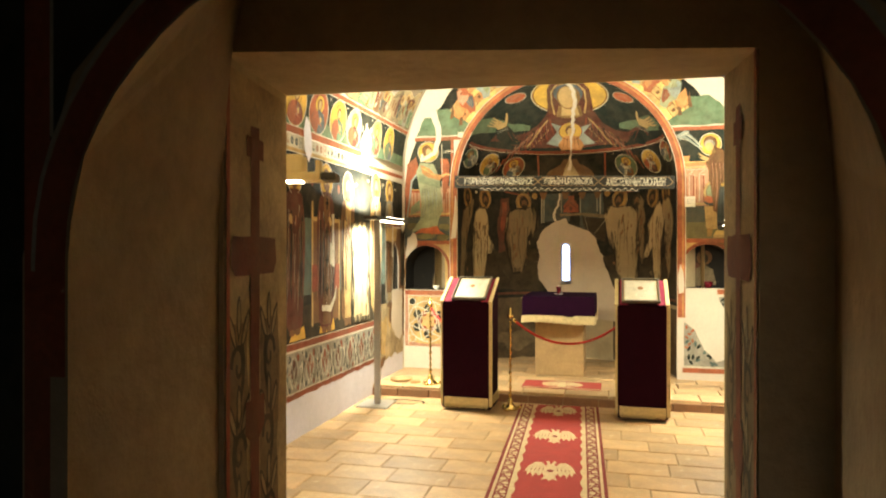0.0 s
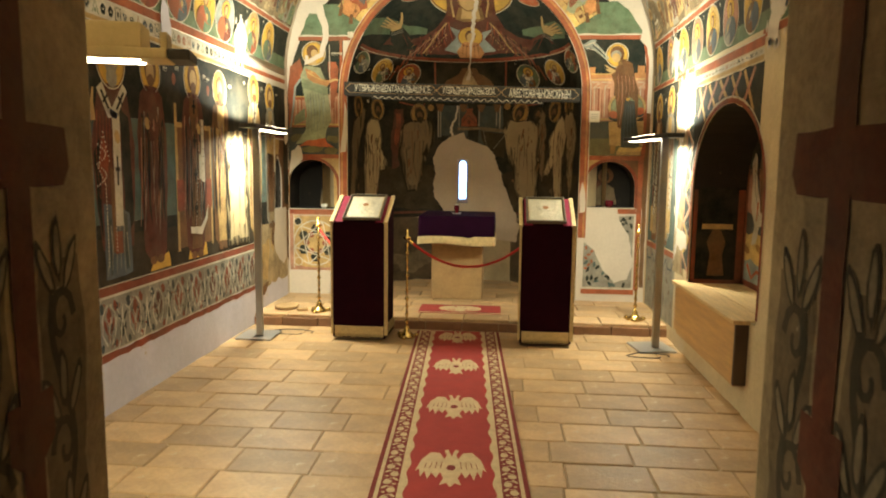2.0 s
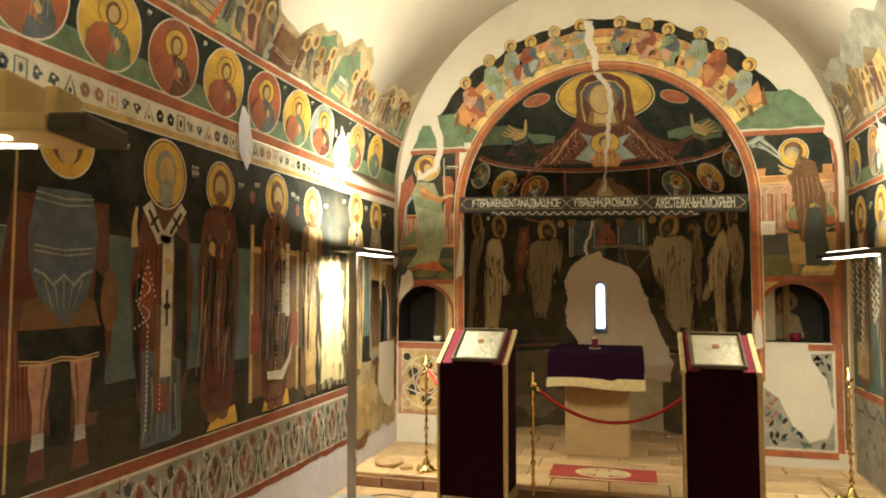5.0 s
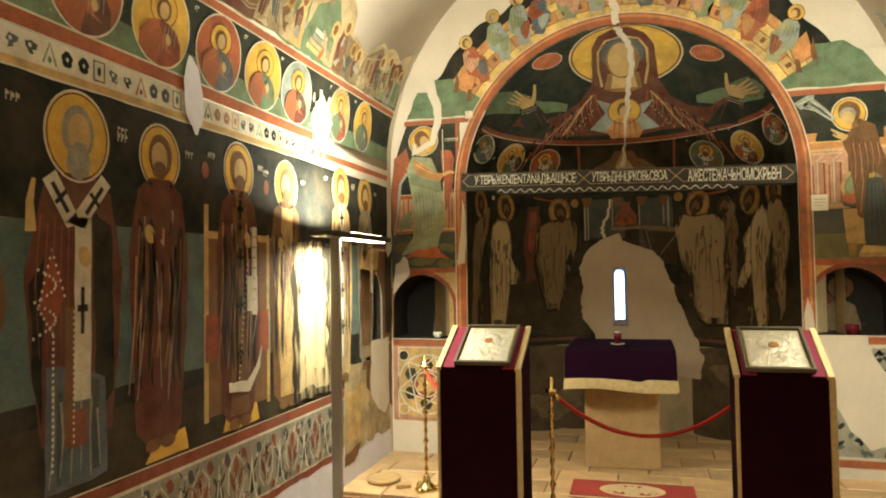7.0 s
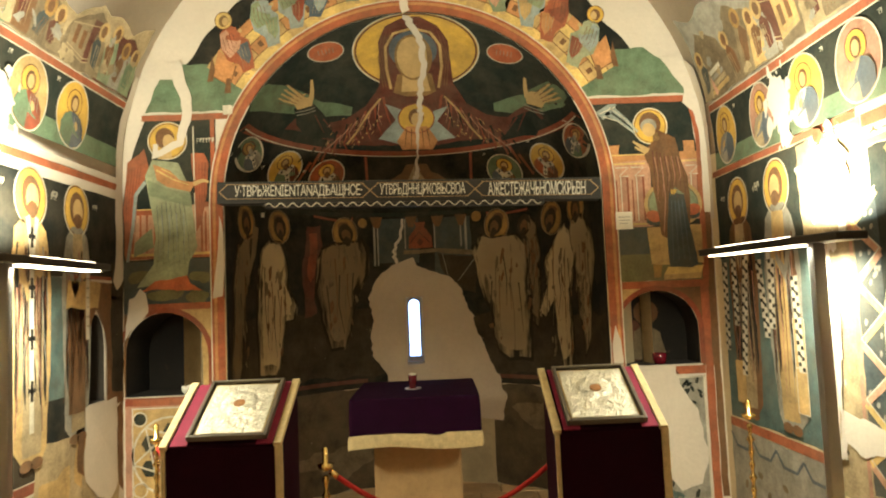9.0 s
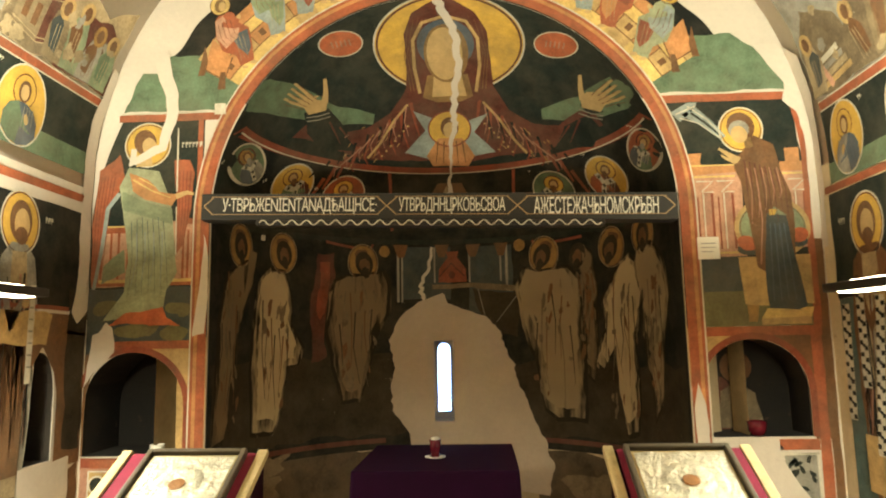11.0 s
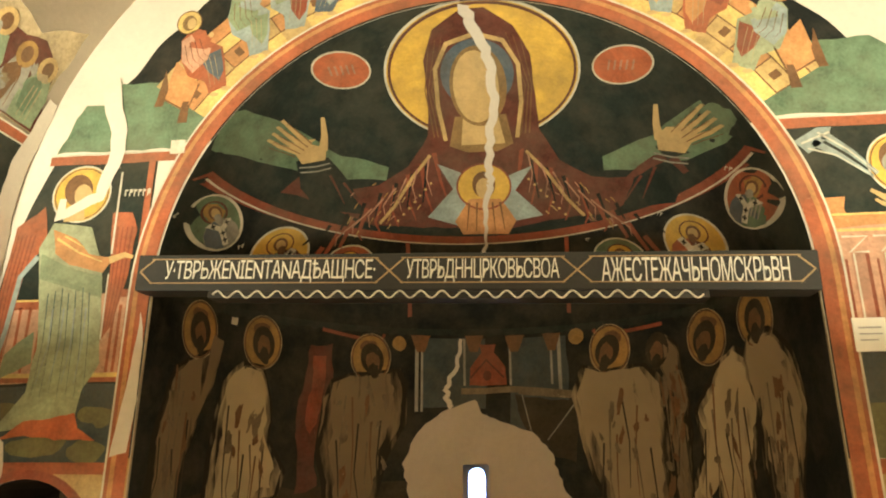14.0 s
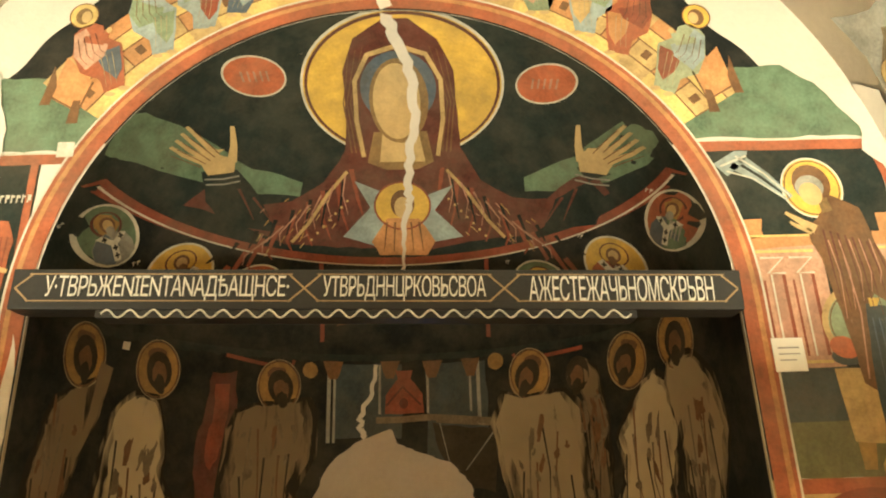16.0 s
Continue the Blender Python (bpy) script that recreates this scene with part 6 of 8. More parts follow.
m.add("belt", GOLD, rough([(1.02, 2.15), (1.06, 2.15), (1.045, 2.12), (1.02, 2.12)], 0.003, 0.02), 4.9)
m.add("palm", SKIN, strip([(0.895, 2.40), (0.85, 2.43), (0.80, 2.465)], 0.036, 0.012) + strip([(0.88, 2.39), (0.83, 2.415), (0.81, 2.43)], 0.02, 0.010), 5)
m.add("fold", MAROON, [q for k in range(8) for q in strip([(0.92 + 0.024 * k, 2.40 - 0.008 * k), (0.925 + 0.026 * k, 2.26), (0.93 + 0.026 * k, 2.13 - 0.02 * (k % 3))], 0.007, 0.002)], 5)
m.add("fold", PINK, [q for k in range(5) for q in strip([(0.93 + 0.036 * k, 2.36), (0.945 + 0.036 * k, 2.24), (0.935 + 0.035 * k, 2.08 + 0.03 * k)], 0.005, 0.002)] + strip([(0.972, 2.30), (0.985, 2.1), (0.962, 1.88)], 0.006), 5.3)
m.add("fold", BLUE, [q for k in range(4) for q in strip([(1.02 + 0.022 * k, 2.08), (1.01 + 0.035 * k, 1.70)], 0.005, 0.003)], 5)
m.add("ray", PALEBLUE, [[(0.575, 2.66), (0.66, 2.71), (0.71, 2.71), (0.69, 2.665), (0.62, 2.61)], *strip([(0.68, 2.68), (0.76, 2.61), (0.835, 2.525)], 0.034, 0.014), *strip([(0.64, 2.655), (0.72, 2.60), (0.82, 2.515)], 0.030, 0.010)], 4)
m.add("ray_light", WHITE, strip([(0.66, 2.69), (0.75, 2.62), (0.83, 2.53)], 0.008, 0.004) + strip([(0.60, 2.65), (0.70, 2.69)], 0.008) + strip([(0.62, 2.63), (0.71, 2.60), (0.81, 2.52)], 0.007, 0.003), 4.4)
m.close()
m = Mural("painted_border", east_face, (1.2, 1.5), "orange-red painted border lines around the lady and niches", "wall painting")
m.add("dark_field", NIGHT, [rect(AX + AR + 0.002, 1.58, 0.672, 2.34), rect(-1.85, 1.58, AX - AR - 0.002, 2.34)], 0.6)
m.add("brown_field", BROWN, [[(-2.412, 1.54), (-2.412, 1.26), (-2.385, 1.38), (-2.31, 1.48), (-2.16, 1.535)], [(1.168, 1.54), (1.168, 1.28), (1.135, 1.41), (1.05, 1.50), (0.89, 1.538)]], 0.9)
m.add("ochre_field", TAN, [[(-1.86, 1.54), (-1.86, 1.26), (-1.915, 1.40), (-2.0, 1.48), (-2.15, 1.535)], [(0.60, 1.54), (0.60, 1.28), (0.645, 1.41), (0.73, 1.50), (0.88, 1.538)]], 0.95)
m.add("ochre_field", TAN, [rect(AX + AR + 0.002, 1.30, 0.66, 1.58), rect(-1.87, 1.0, AX - AR - 0.002, 1.58)], 0.7)
m.add("red_line", RED, [rect(0.64, 1.535, 1.22, 1.58), rough(rect(1.165, 0.22, 1.215, 1.54), 0.004, 0.1), rough([(1.185, 1.58), (1.225, 1.58), (1.225, 2.6), (1.18, 2.71), (1.16, 2.70), (1.2, 2.5)], 0.006, 0.08), rect(0.64, 0.175, 1.17, 0.225)], 3)
m.add("ochre_field", TAN, [rough(rect(0.63, 1.05, 0.655, 1.53), 0.003, 0.05), rough([(0.655, 1.53), (0.655, 1.36), (0.70, 1.46), (0.76, 1.53)], 0.004, 0.05)], 2)
for c, hw, v0, sp, rs in ((0.89, 0.265, 1.06, 1.28, 0.255), (-2.165, 0.285, 1.0, 1.24, 0.285)):
    m.add("niche_border", BRICKRED, strip(arch(c, hw, v0, sp, rs, 18), 0.032), 3.4)
m.add("brown_field", BROWN, [rough([(-2.414, 1.0), (-2.405, 1.0), (-2.40, 1.30), (-2.37, 1.42), (-2.414, 1.50)], 0.003, 0.05), rough(rect(1.15, 1.05, 1.262, 1.55), 0.004, 0.06)], 1.2)
m.add("brown_field", BROWN, rough(rect(1.22, 0.25, 1.262, 2.0), 0.004, 0.06), 0.8)
m.add("sill_band", RED, [rect(0.98, 1.0, 1.165, 1.05), rect(-2.36, 0.945, -1.90, 0.985)], 3)
m.close()
m = Mural("painted_ornament", east_face, (0.9, 0.6), "damaged ornamental panel with white plaster loss", "wall painting")
m.add("ornament_ground", GREY, rough(rect(0.655, 0.235, 1.155, 0.985), 0.004, 0.1), 1)
m.add("outline", WHITE, strip([(0.66, 0.24), (1.15, 0.24), (1.15, 0.98), (0.98, 0.98)], 0.012), 4)
for k in range(26):
    x, z = rnd.uniform(0.68, 1.12), rnd.uniform(0.26, 0.5)
    if x - 0.66 < 0.62 - z or z < 0.33:
        m.add("scroll_leaf", (NIGHT, TEAL, RED)[k % 3 if x < 0.75 else k % 2], ell(x, z, 0.03, 0.014, 10, rnd.uniform(0, 3), 0.4), 2)
for k in range(14):
    m.add("scroll_leaf", NIGHT, ell(rnd.uniform(1.02, 1.13), rnd.uniform(0.80, 0.96), 0.022, 0.010, 10, rnd.uniform(0, 3), 0.4), 2)
m.add("red_leaf", RED, [ell(0.68 + 0.03 * (k % 3), 0.44 + 0.035 * k, 0.022, 0.012, 10, k * 0.8) for k in range(7)], 2.5)
m.add("bare_plaster", PLASTER, rough([(0.63, 1.02), (0.99, 1.02), (1.0, 0.95), (1.10, 0.78), (1.13, 0.6), (1.16, 0.52), (1.10, 0.33), (0.98, 0.30), (0.86, 0.42), (0.76, 0.62), (0.64, 0.72)], 0.014, 0.05), 3)
m.add("bare_plaster", PLASTER, rough([(0.60, 1.0), (0.66, 1.02), (0.655, 1.22), (0.62, 1.32), (0.597, 1.2)], 0.008, 0.05), 6)
m.close()
m = Mural("painted_star_panel", east_face, (-2.15, 0.65), "ochre panel with a white interlaced star circle", "wall painting")
m.add("ground", PINK, rough(rect(-2.408, 0.35, -1.86, 0.945), 0.005, 0.07), 1)
m.add("sill_field", BRICKRED, rough(rect(-2.41, 0.935, -1.80, 0.994), 0.002, 0.07), 0.8)
m.add("ground", TAN, rough(rect(-2.36, 0.38, -1.88, 0.92), 0.02, 0.07), 1.5)
c0, c1, rr_ = -2.13, 0.64, 0.235
m.add("green_patch", NIGHT, [ell(c0 + 0.15 * math.cos(math.pi * k / 3 + 0.5), c1 + 0.15 * math.sin(math.pi * k / 3 + 0.5), 0.055, 0.055, 6) for k in range(6)] + [ell(c0 - 0.19, c1 + 0.225, 0.036, 0.036, 16)], 2)
m.add("red_patch", BRICKRED, [ell(c0 + 0.10 * math.cos(math.pi * k / 3), c1 + 0.10 * math.sin(math.pi * k / 3), 0.035, 0.035, 6) for k in range(6)], 2.4)
m.add("white_line", WHITE, ring(c0, c1, rr_, rr_, 0.013) + ring(c0 - 0.19, c1 + 0.225, 0.042, 0.042, 0.008, 16) + ring(c0 - 0.19, c1 - 0.2, 0.042, 0.042, 0.008, 16) + ring(c0, c1, 0.10, 0.10, 0.010, 20), 3)
for k in range(6):
    a, b = math.pi * k / 3 + 0.2, math.pi * (k + 2) / 3 + 0.2
    m.add("white_line", WHITE, strip([(c0 + rr_ * math.cos(a), c1 + rr_ * math.sin(a)), (c0 + rr_ * math.cos(b), c1 + rr_ * math.sin(b))], 0.011), 3.5)
m.add("outline", WHITE, strip([(-2.365, 0.37), (-2.365, 0.93), (-1.87, 0.93)], 0.010), 3)
m.close()
m = Mural("plaster_patch", east_face, (-2.1, 1.6), "pale bare plaster patches where paint is lost", "plaster patch")
m.add("bare_plaster", PLASTER, [rough([(-2.41, 1.34), (-2.39, 1.50), (-2.385, 1.60), (-2.35, 1.61), (-2.31, 1.665), (-2.27, 1.63), (-2.255, 1.52), (-2.30, 1.47), (-2.37, 1.40)], 0.010, 0.03), rough([(-1.86, 1.58), (-1.80, 1.60), (-1.785, 1.78), (-1.79, 1.98), (-1.815, 2.10), (-1.825, 1.9), (-1.835, 1.8)], 0.006, 0.03),
      *strip(rough([(-2.08, 3.09), (-2.04, 2.95), (-2.0, 2.85), (-2.0, 2.76), (-2.02, 2.66), (-2.05, 2.57), (-2.13, 2.53), (-2.22, 2.49)], 0.012, 0.04)[:-12], 0.085, 0.03), rough([(1.0, 3.0), (1.13, 3.0), (1.262, 2.75), (1.262, 2.05), (1.245, 2.0), (1.228, 2.5), (1.19, 2.64), (1.13, 2.70), (1.14, 2.80), (1.06, 2.92)], 0.010, 0.03)], 7)
m.add("drill_hole", BLACKPAINT, [ell(-2.395, 2.775, 0.016, 0.018, 14)], 8)
m.close()
card = thing("paper_card", Matrix.Translation((0.715, YE - 0.006, 1.965)), "small white paper card pinned to the painted wall", "paper card")
part("sheet", cube(-0.052, 0.052, -0.002, 0.002, -0.055, 0.055), PAPER, card)
part("writing", box(box(box(bmesh.new(), -0.035, 0.035, -0.0035, -0.002, 0.02, 0.025), -0.035, 0.035, -0.0035, -0.002, 0.0, 0.004), -0.035, 0.02, -0.0035, -0.002, -0.02, -0.016), mat("grey_ink", (0.3, 0.28, 0.25)), card, "faint unreadable lines")

# half dome
m = Mural("painted_ground", conch, (AX, 0.0), "dark green painted ground of the half dome", "wall painting")
m.add("dark_field", NIGHT, [[(AX + AR * math.cos(math.pi * i / 60), TC * AR * math.sin(math.pi * i / 60)) for i in range(61)] + [cz(AX - AR * math.cos(math.pi * i / 40), AS + 0.01) for i in range(1, 40)]], 1)
m.add("green_field", GREEN, [rough([(-1.63, 0.46), (-1.52, 0.64), (-1.40, 0.50), (-1.25, 0.32), (-1.04, 0.23), (-1.06, 0.16), (-1.30, 0.21), (-1.50, 0.33)], 0.012, 0.05), rough([(-0.01, 0.25), (0.19, 0.37), (0.32, 0.545), (0.39, 0.52), (0.44, 0.42), (0.32, 0.27), (0.16, 0.20), (0.0, 0.18)], 0.012, 0.05)], 2)
m.close()
band = [cz(AX + 1.07 * math.sin(a), 2.675) for a in [-1.555 + 3.11 * i / 48 for i in range(49)]]
m = Mural("painted_band", conch, band[20], "brick red painted band round the half dome", "wall painting")
m.add("red_line", BRICKRED, strip(band, 0.040), 3)
m.add("white_line", WHITE, strip([(p[0], p[1] - 0.02) for p in band], 0.006), 4)
m.add("dark_field", BLACK, [(p[0], p[1] - 0.025) for p in band[::2]] + [cz(AX + 1.17 * math.sin(a), 2.22) for a in [1.5 - 3.0 * i / 24 for i in range(25)]], 2)
for x in (-0.99, -0.17):
    m.add("red_line", BRICKRED, strip([cz(x, 2.66), cz(x, 2.28)], 0.02), 3)
m.close()
HC = (-0.555, 0.655)
m = Mural("painted_orant", conch, HC, "great haloed figure with raised arms in a maroon mantle", "wall painting")
m.add("halo", GOLD, ell(HC[0], HC[1], 0.435, 0.325, 56), 3)
m.add("halo_rim", WHITE, ring(HC[0], HC[1], 0.435, 0.325, 0.010, 56), 4)
m.add("halo_rim", MAROON, ring(HC[0], HC[1], 0.418, 0.31, 0.012, 56), 4)
rb = [(-0.80, 0.42), (-0.32, 0.42), cz(-0.20, 2.98), cz(-0.05, 2.88), cz(0.10, 2.84), cz(0.20, 2.87), cz(0.27, 2.84), cz(0.33, 2.75), cz(0.05, 2.715), cz(-0.55, 2.705), cz(-1.15, 2.715), cz(-1.50, 2.76), cz(-1.40, 2.87), cz(-1.33, 2.91), cz(-1.22, 2.86), cz(-1.10, 2.90), cz(-0.95, 2.99)]
m.add("mantle", MAROON, rough(rb, 0.010, 0.06), 4)
m.add("hood", MAROON, rough([(-0.84, 0.36), (-0.82, 0.55), (-0.81, 0.74), (-0.75, 0.87), (-0.62, 0.945), (-0.52, 0.945), (-0.40, 0.87), (-0.33, 0.74), (-0.31, 0.55), (-0.29, 0.36), (-0.40, 0.26), (-0.70, 0.26)], 0.006, 0.06), 5)
m.add("hood_edge", TAN, strip([(-0.755, 0.34), (-0.775, 0.52), (-0.765, 0.70), (-0.70, 0.81), (-0.57, 0.845), (-0.45, 0.81), (-0.385, 0.70), (-0.375, 0.52), (-0.40, 0.34)], 0.020), 7)
m.add("cap", BLUE, ell(-0.575, 0.66, 0.17, 0.165, 26), 6)
m.add("neck", SHADE, [(-0.70, 0.46), (-0.45, 0.46), (-0.42, 0.31), (-0.50, 0.27), (-0.65, 0.27), (-0.74, 0.31)], 6)
m.add("neck", SKIN, [(-0.66, 0.46), (-0.49, 0.46), (-0.46, 0.31), (-0.68, 0.31)], 6.5)
m.add("face", SHADE, ell(-0.575, 0.60, 0.135, 0.195, 30), 7)
m.add("face", SKIN, ell(-0.585, 0.60, 0.108, 0.175, 30), 8)
m.add("fold", BRICKRED, [q for k in range(9) for s in (-1, 1) for q in strip([(AX + s * (0.22 + 0.07 * k), 0.28 - 0.05 * k), (AX + s * (0.20 + 0.085 * k), 0.13 - 0.045 * k), (AX + s * (0.16 + 0.09 * k), -0.03 - 0.02 * k)], 0.024, 0.006)], 5)
m.add("fold", BLACK, [q for k in range(8) for s in (-1, 1) for q in strip([(AX + s * (0.26 + 0.08 * k), 0.22 - 0.04 * k), (AX + s * (0.30 + 0.08 * k), 0.02 - 0.015 * k)], 0.018, 0.006)], 5.4)
m.add("gold_trim", TAN, [q for s in (-1, 1) for q in strip([(AX + s * 0.24, 0.27), (AX + s * 0.34, 0.16), (AX + s * 0.44, 0.02), (AX + s * 0.52, -0.06)], 0.016)] + [ell(AX + s * (0.25 + 0.03 * k), 0.12 - 0.03 * k, 0.007, 0.007, 8) for s in (-1, 1) for k in range(7)], 6)
for s, c in ((-1, (-1.36, 0.375)), (1, (0.262, 0.36))):
    m.add("sleeve", NIGHT, rough([(c[0] - 0.06, c[1] - 0.04), (c[0] + 0.06, c[1] - 0.05), (c[0] - s * 0.13, c[1] - 0.20), (c[0] - s * 0.17, c[1] - 0.37), (c[0] + s * 0.03, c[1] - 0.30), (c[0] + s * 0.07, c[1] - 0.18)], 0.008, 0.04), 5)
    m.add("palm", SKIN, [rough([(c[0] - 0.045, c[1] - 0.06), (c[0] + 0.045, c[1] - 0.06), (c[0] + 0.06, c[1] + 0.0), (c[0] + s * 0.05, c[1] + 0.06), (c[0] - s * 0.03, c[1] + 0.05), (c[0] - 0.06, c[1] + 0.0)], 0.003, 0.03),
          *strip([(c[0] - s * 0.045, c[1] - 0.01), (c[0] - s * 0.065, c[1] + 0.06), (c[0] - s * 0.078, c[1] + 0.15)], 0.036, 0.015),
          *[q for k in range(4) for q in strip([(c[0] + s * (0.0 + 0.016 * k), c[1] + 0.03 - 0.01 * k), (c[0] + s * (0.035 + 0.022 * k), c[1] + 0.10 - 0.018 * k), (c[0] + s * (0.062 + 0.022 * k), c[1] + 0.165 - 0.026 * k)], 0.026, 0.012)]], 5.5)
    m.add("finger_line", BROWN, [q for k in range(5) for q in strip([(c[0] + s * (-0.010 + 0.018 * k), c[1] + 0.03 - 0.012 * k), (c[0] + s * (0.048 + 0.022 * k), c[1] + 0.145 - 0.024 * k)], 0.004, 0.003)], 6)
    m.add("cuff_line", GREY, [q for k in range(2) for q in strip([(c[0] - 0.06, c[1] - 0.075 - 0.025 * k), (c[0], c[1] - 0.085 - 0.025 * k), (c[0] + 0.06, c[1] - 0.08 - 0.025 * k)], 0.007)], 6)
    m.add("sleeve_line", MAROON, [q for k in range(3) for q in strip([(c[0] - s * (0.05 + 0.05 * k), c[1] - 0.14 - 0.05 * k), (c[0] - s * (0.09 + 0.07 * k), c[1] - 0.30 - 0.02 * k)], 0.012, 0.004)], 6)
for k in range(46):
    s = (-1, 1)[k % 2]
    x, z = AX + s * rnd.uniform(0.30, 0.66), rnd.uniform(-0.08, 0.16)
    m.add("gold_net", (TAN, PINK, OLDGOLD)[k % 3], strip([(x, z), (x + s * 0.02, z - rnd.uniform(0.01, 0.035))], 0.006, 0.003), 6.5)
m.add("fold", PINK, [q for k in range(7) for s in (-1, 1) for q in strip([(AX + s * (0.25 + 0.06 * k), 0.25 - 0.045 * k), (AX + s * (0.27 + 0.075 * k), 0.15 - 0.04 * k), (AX + s * (0.25 + 0.08 * k), 0.05 - 0.03 * k)], 0.009, 0.003)], 6.2)
m.add("hood_line", BROWN, [q for s in (-1, 1) for k in range(3) for q in strip([(HC[0] - 0.02 + s * (0.235 - 0.02 * k), 0.36), (HC[0] - 0.02 + s * (0.25 - 0.015 * k), 0.6), (HC[0] - 0.02 + s * (0.20 - 0.03 * k), 0.82 + 0.01 * k)], 0.008, 0.003)], 6)
m.close()
m = Mural("painted_small_figure", conch, (-0.58, 0.05), "small haloed half figure on a grey diamond", "wall painting")
m.add("diamond", PALEBLUE, [[(-0.81, 0.22), (-0.60, 0.12), (-0.50, 0.12), (-0.33, 0.19), (-0.42, 0.06), (-0.28, -0.07), (-0.50, -0.12), (-0.72, -0.12), (-0.88, -0.06), (-0.74, 0.08)]], 6.5)
m.add("robe", ORANGE, rough([(-0.66, 0.02), (-0.50, 0.02), (-0.42, -0.10), (-0.46, -0.17), (-0.70, -0.17), (-0.74, -0.10)], 0.006, 0.04), 7.5)
m.add("fold", BROWN, [q for k in range(5) for q in strip([(-0.66 + 0.04 * k, 0.0), (-0.68 + 0.05 * k, -0.15)], 0.010, 0.004)], 8)
m.add("halo", GOLD, ell(-0.58, 0.085, 0.138, 0.122, 30), 7)
m.add("halo_rim", BRICKRED, ring(-0.58, 0.085, 0.138, 0.122, 0.009), 8)
m.add("head", BROWN, ell(-0.58, 0.095, 0.060, 0.072, 20), 8)
m.add("face", SKIN, ell(-0.58, 0.075, 0.042, 0.056, 18), 9)
m.close()
for x, z in ((-1.15, 3.20), (0.04, 3.145)):
    c = cz(x, z)
    m = Mural("painted_disc", conch, c, "red painted disc with white lettering and rim", "wall painting", "red lettered discs")
    m.add("disc", VERMILION, ell(*c, 0.108, 0.082, 26), 3)
    m.add("rim", WHITE, ring(*c, 0.108, 0.082, 0.007), 4)
    m.add("lettering", PINK, [rect(c[0] - 0.05 + 0.022 * k, c[1] - 0.02, c[0] - 0.042 + 0.022 * k, c[1] + 0.022) for k in range(5)], 4)
    m.close()
for i, (x, z) in enumerate(((-1.685, 2.535), (-1.535, 2.51), (-1.28, 2.49), (0.08, 2.48), (0.355, 2.49), (0.485, 2.505))):
    c = ((-1.688, 0.15), cz(x, z), cz(x, z), cz(x, z), cz(x, z), (0.492, 0.165))[i]
    nar = 0.054 if i in (0, 5) else 0.10 if i in (1, 4) else 0.125
    medallion(conch, c[0], c[1], nar, 0.128 if i in (0, 5) else 0.12, (GREEN, GOLD, RED, GREEN, GOLD, RED)[i], "oval painted medallion with a haloed bust", (GREY, MAROON, BROWN, BROWN, MAROON, GREEN)[i], GOLD if i % 5 else OLDGOLD, stole=True)
m = Mural("painted_canopy", conch, cz(AX, 2.5), "faded brown painted canopy shape under the band", "wall painting")
m.add("canopy", BROWN, rough([cz(-0.92, 2.36), cz(-0.86, 2.46), cz(-0.72, 2.53), cz(-0.68, 2.60), cz(-0.52, 2.60), cz(-0.48, 2.53), cz(-0.34, 2.46), cz(-0.28, 2.36)], 0.010, 0.05), 3)
m.add("pale_wear", BUFF, rough([cz(-0.70, 2.40), cz(-0.62, 2.58), cz(-0.55, 2.50), cz(-0.48, 2.38)], 0.015, 0.05), 4)
m.close()

# lower apse wall
m = Mural("painted_ground", curve_wall, (0, 1.5), "soot-darkened painted ground of the apse wall", "wall painting")
m.add("dark_field", BLACK, [rect(-1.85, 0.86, WIN_S - WIN_W - 0.004, 2.19), rect(WIN_S + WIN_W + 0.004, 0.86, 1.85, 2.19), rect(WIN_S - WIN_W - 0.004, WIN_T + 0.004, WIN_S + WIN_W + 0.004, 2.19)], 1)
m.add("umber_field", DUSK, [rough(rect(-1.80, 0.95, -0.30, 1.45), 0.05, 0.12), rough(rect(0.40, 0.95, 1.80, 1.40), 0.05, 0.12)], 1.5)
m.add("lower_field", UMBER, [rough(rect(-1.85, 0.10, -0.30, 0.86), 0.03, 0.15), rough(rect(0.55, 0.10, 1.85, 0.84), 0.03, 0.15)], 1)
m.add("red_line", MAROON, [rect(-1.85, 0.90, -0.45, 0.93), rect(0.6, 0.90, 1.85, 0.93)], 2.5)
m.add("dark_stain", TAUPE, [ell(rnd.uniform(-1.7, 1.7), rnd.uniform(0.25, 0.85), rnd.uniform(0.1, 0.25), rnd.uniform(0.04, 0.12), 20, rnd.uniform(-0.4, 0.4), 0.6) for k in range(9)], 2)
m.close()


CLOTHS = {}
for key, tone_ in (("dim", (0.19, 0.135, 0.075)), ("fair", (0.30, 0.225, 0.13)), ("pale", (0.44, 0.34, 0.20))):
    CLOTHS[key] = [streaked(key + "_robe_paint_" + w_, tone_, c_) for w_, c_ in (("thin", 0.22), ("half", 0.55), ("full", 0.92))]


def shrink(poly, k, dz=0.0):
    cx, cy = sum(p[0] for p in poly) / len(poly), sum(p[1] for p in poly) / len(poly)
    return [(cx + (p[0] - cx) * k, cy + (p[1] - cy) * (1 - (1 - k) * 0.4) + dz) for p in poly]


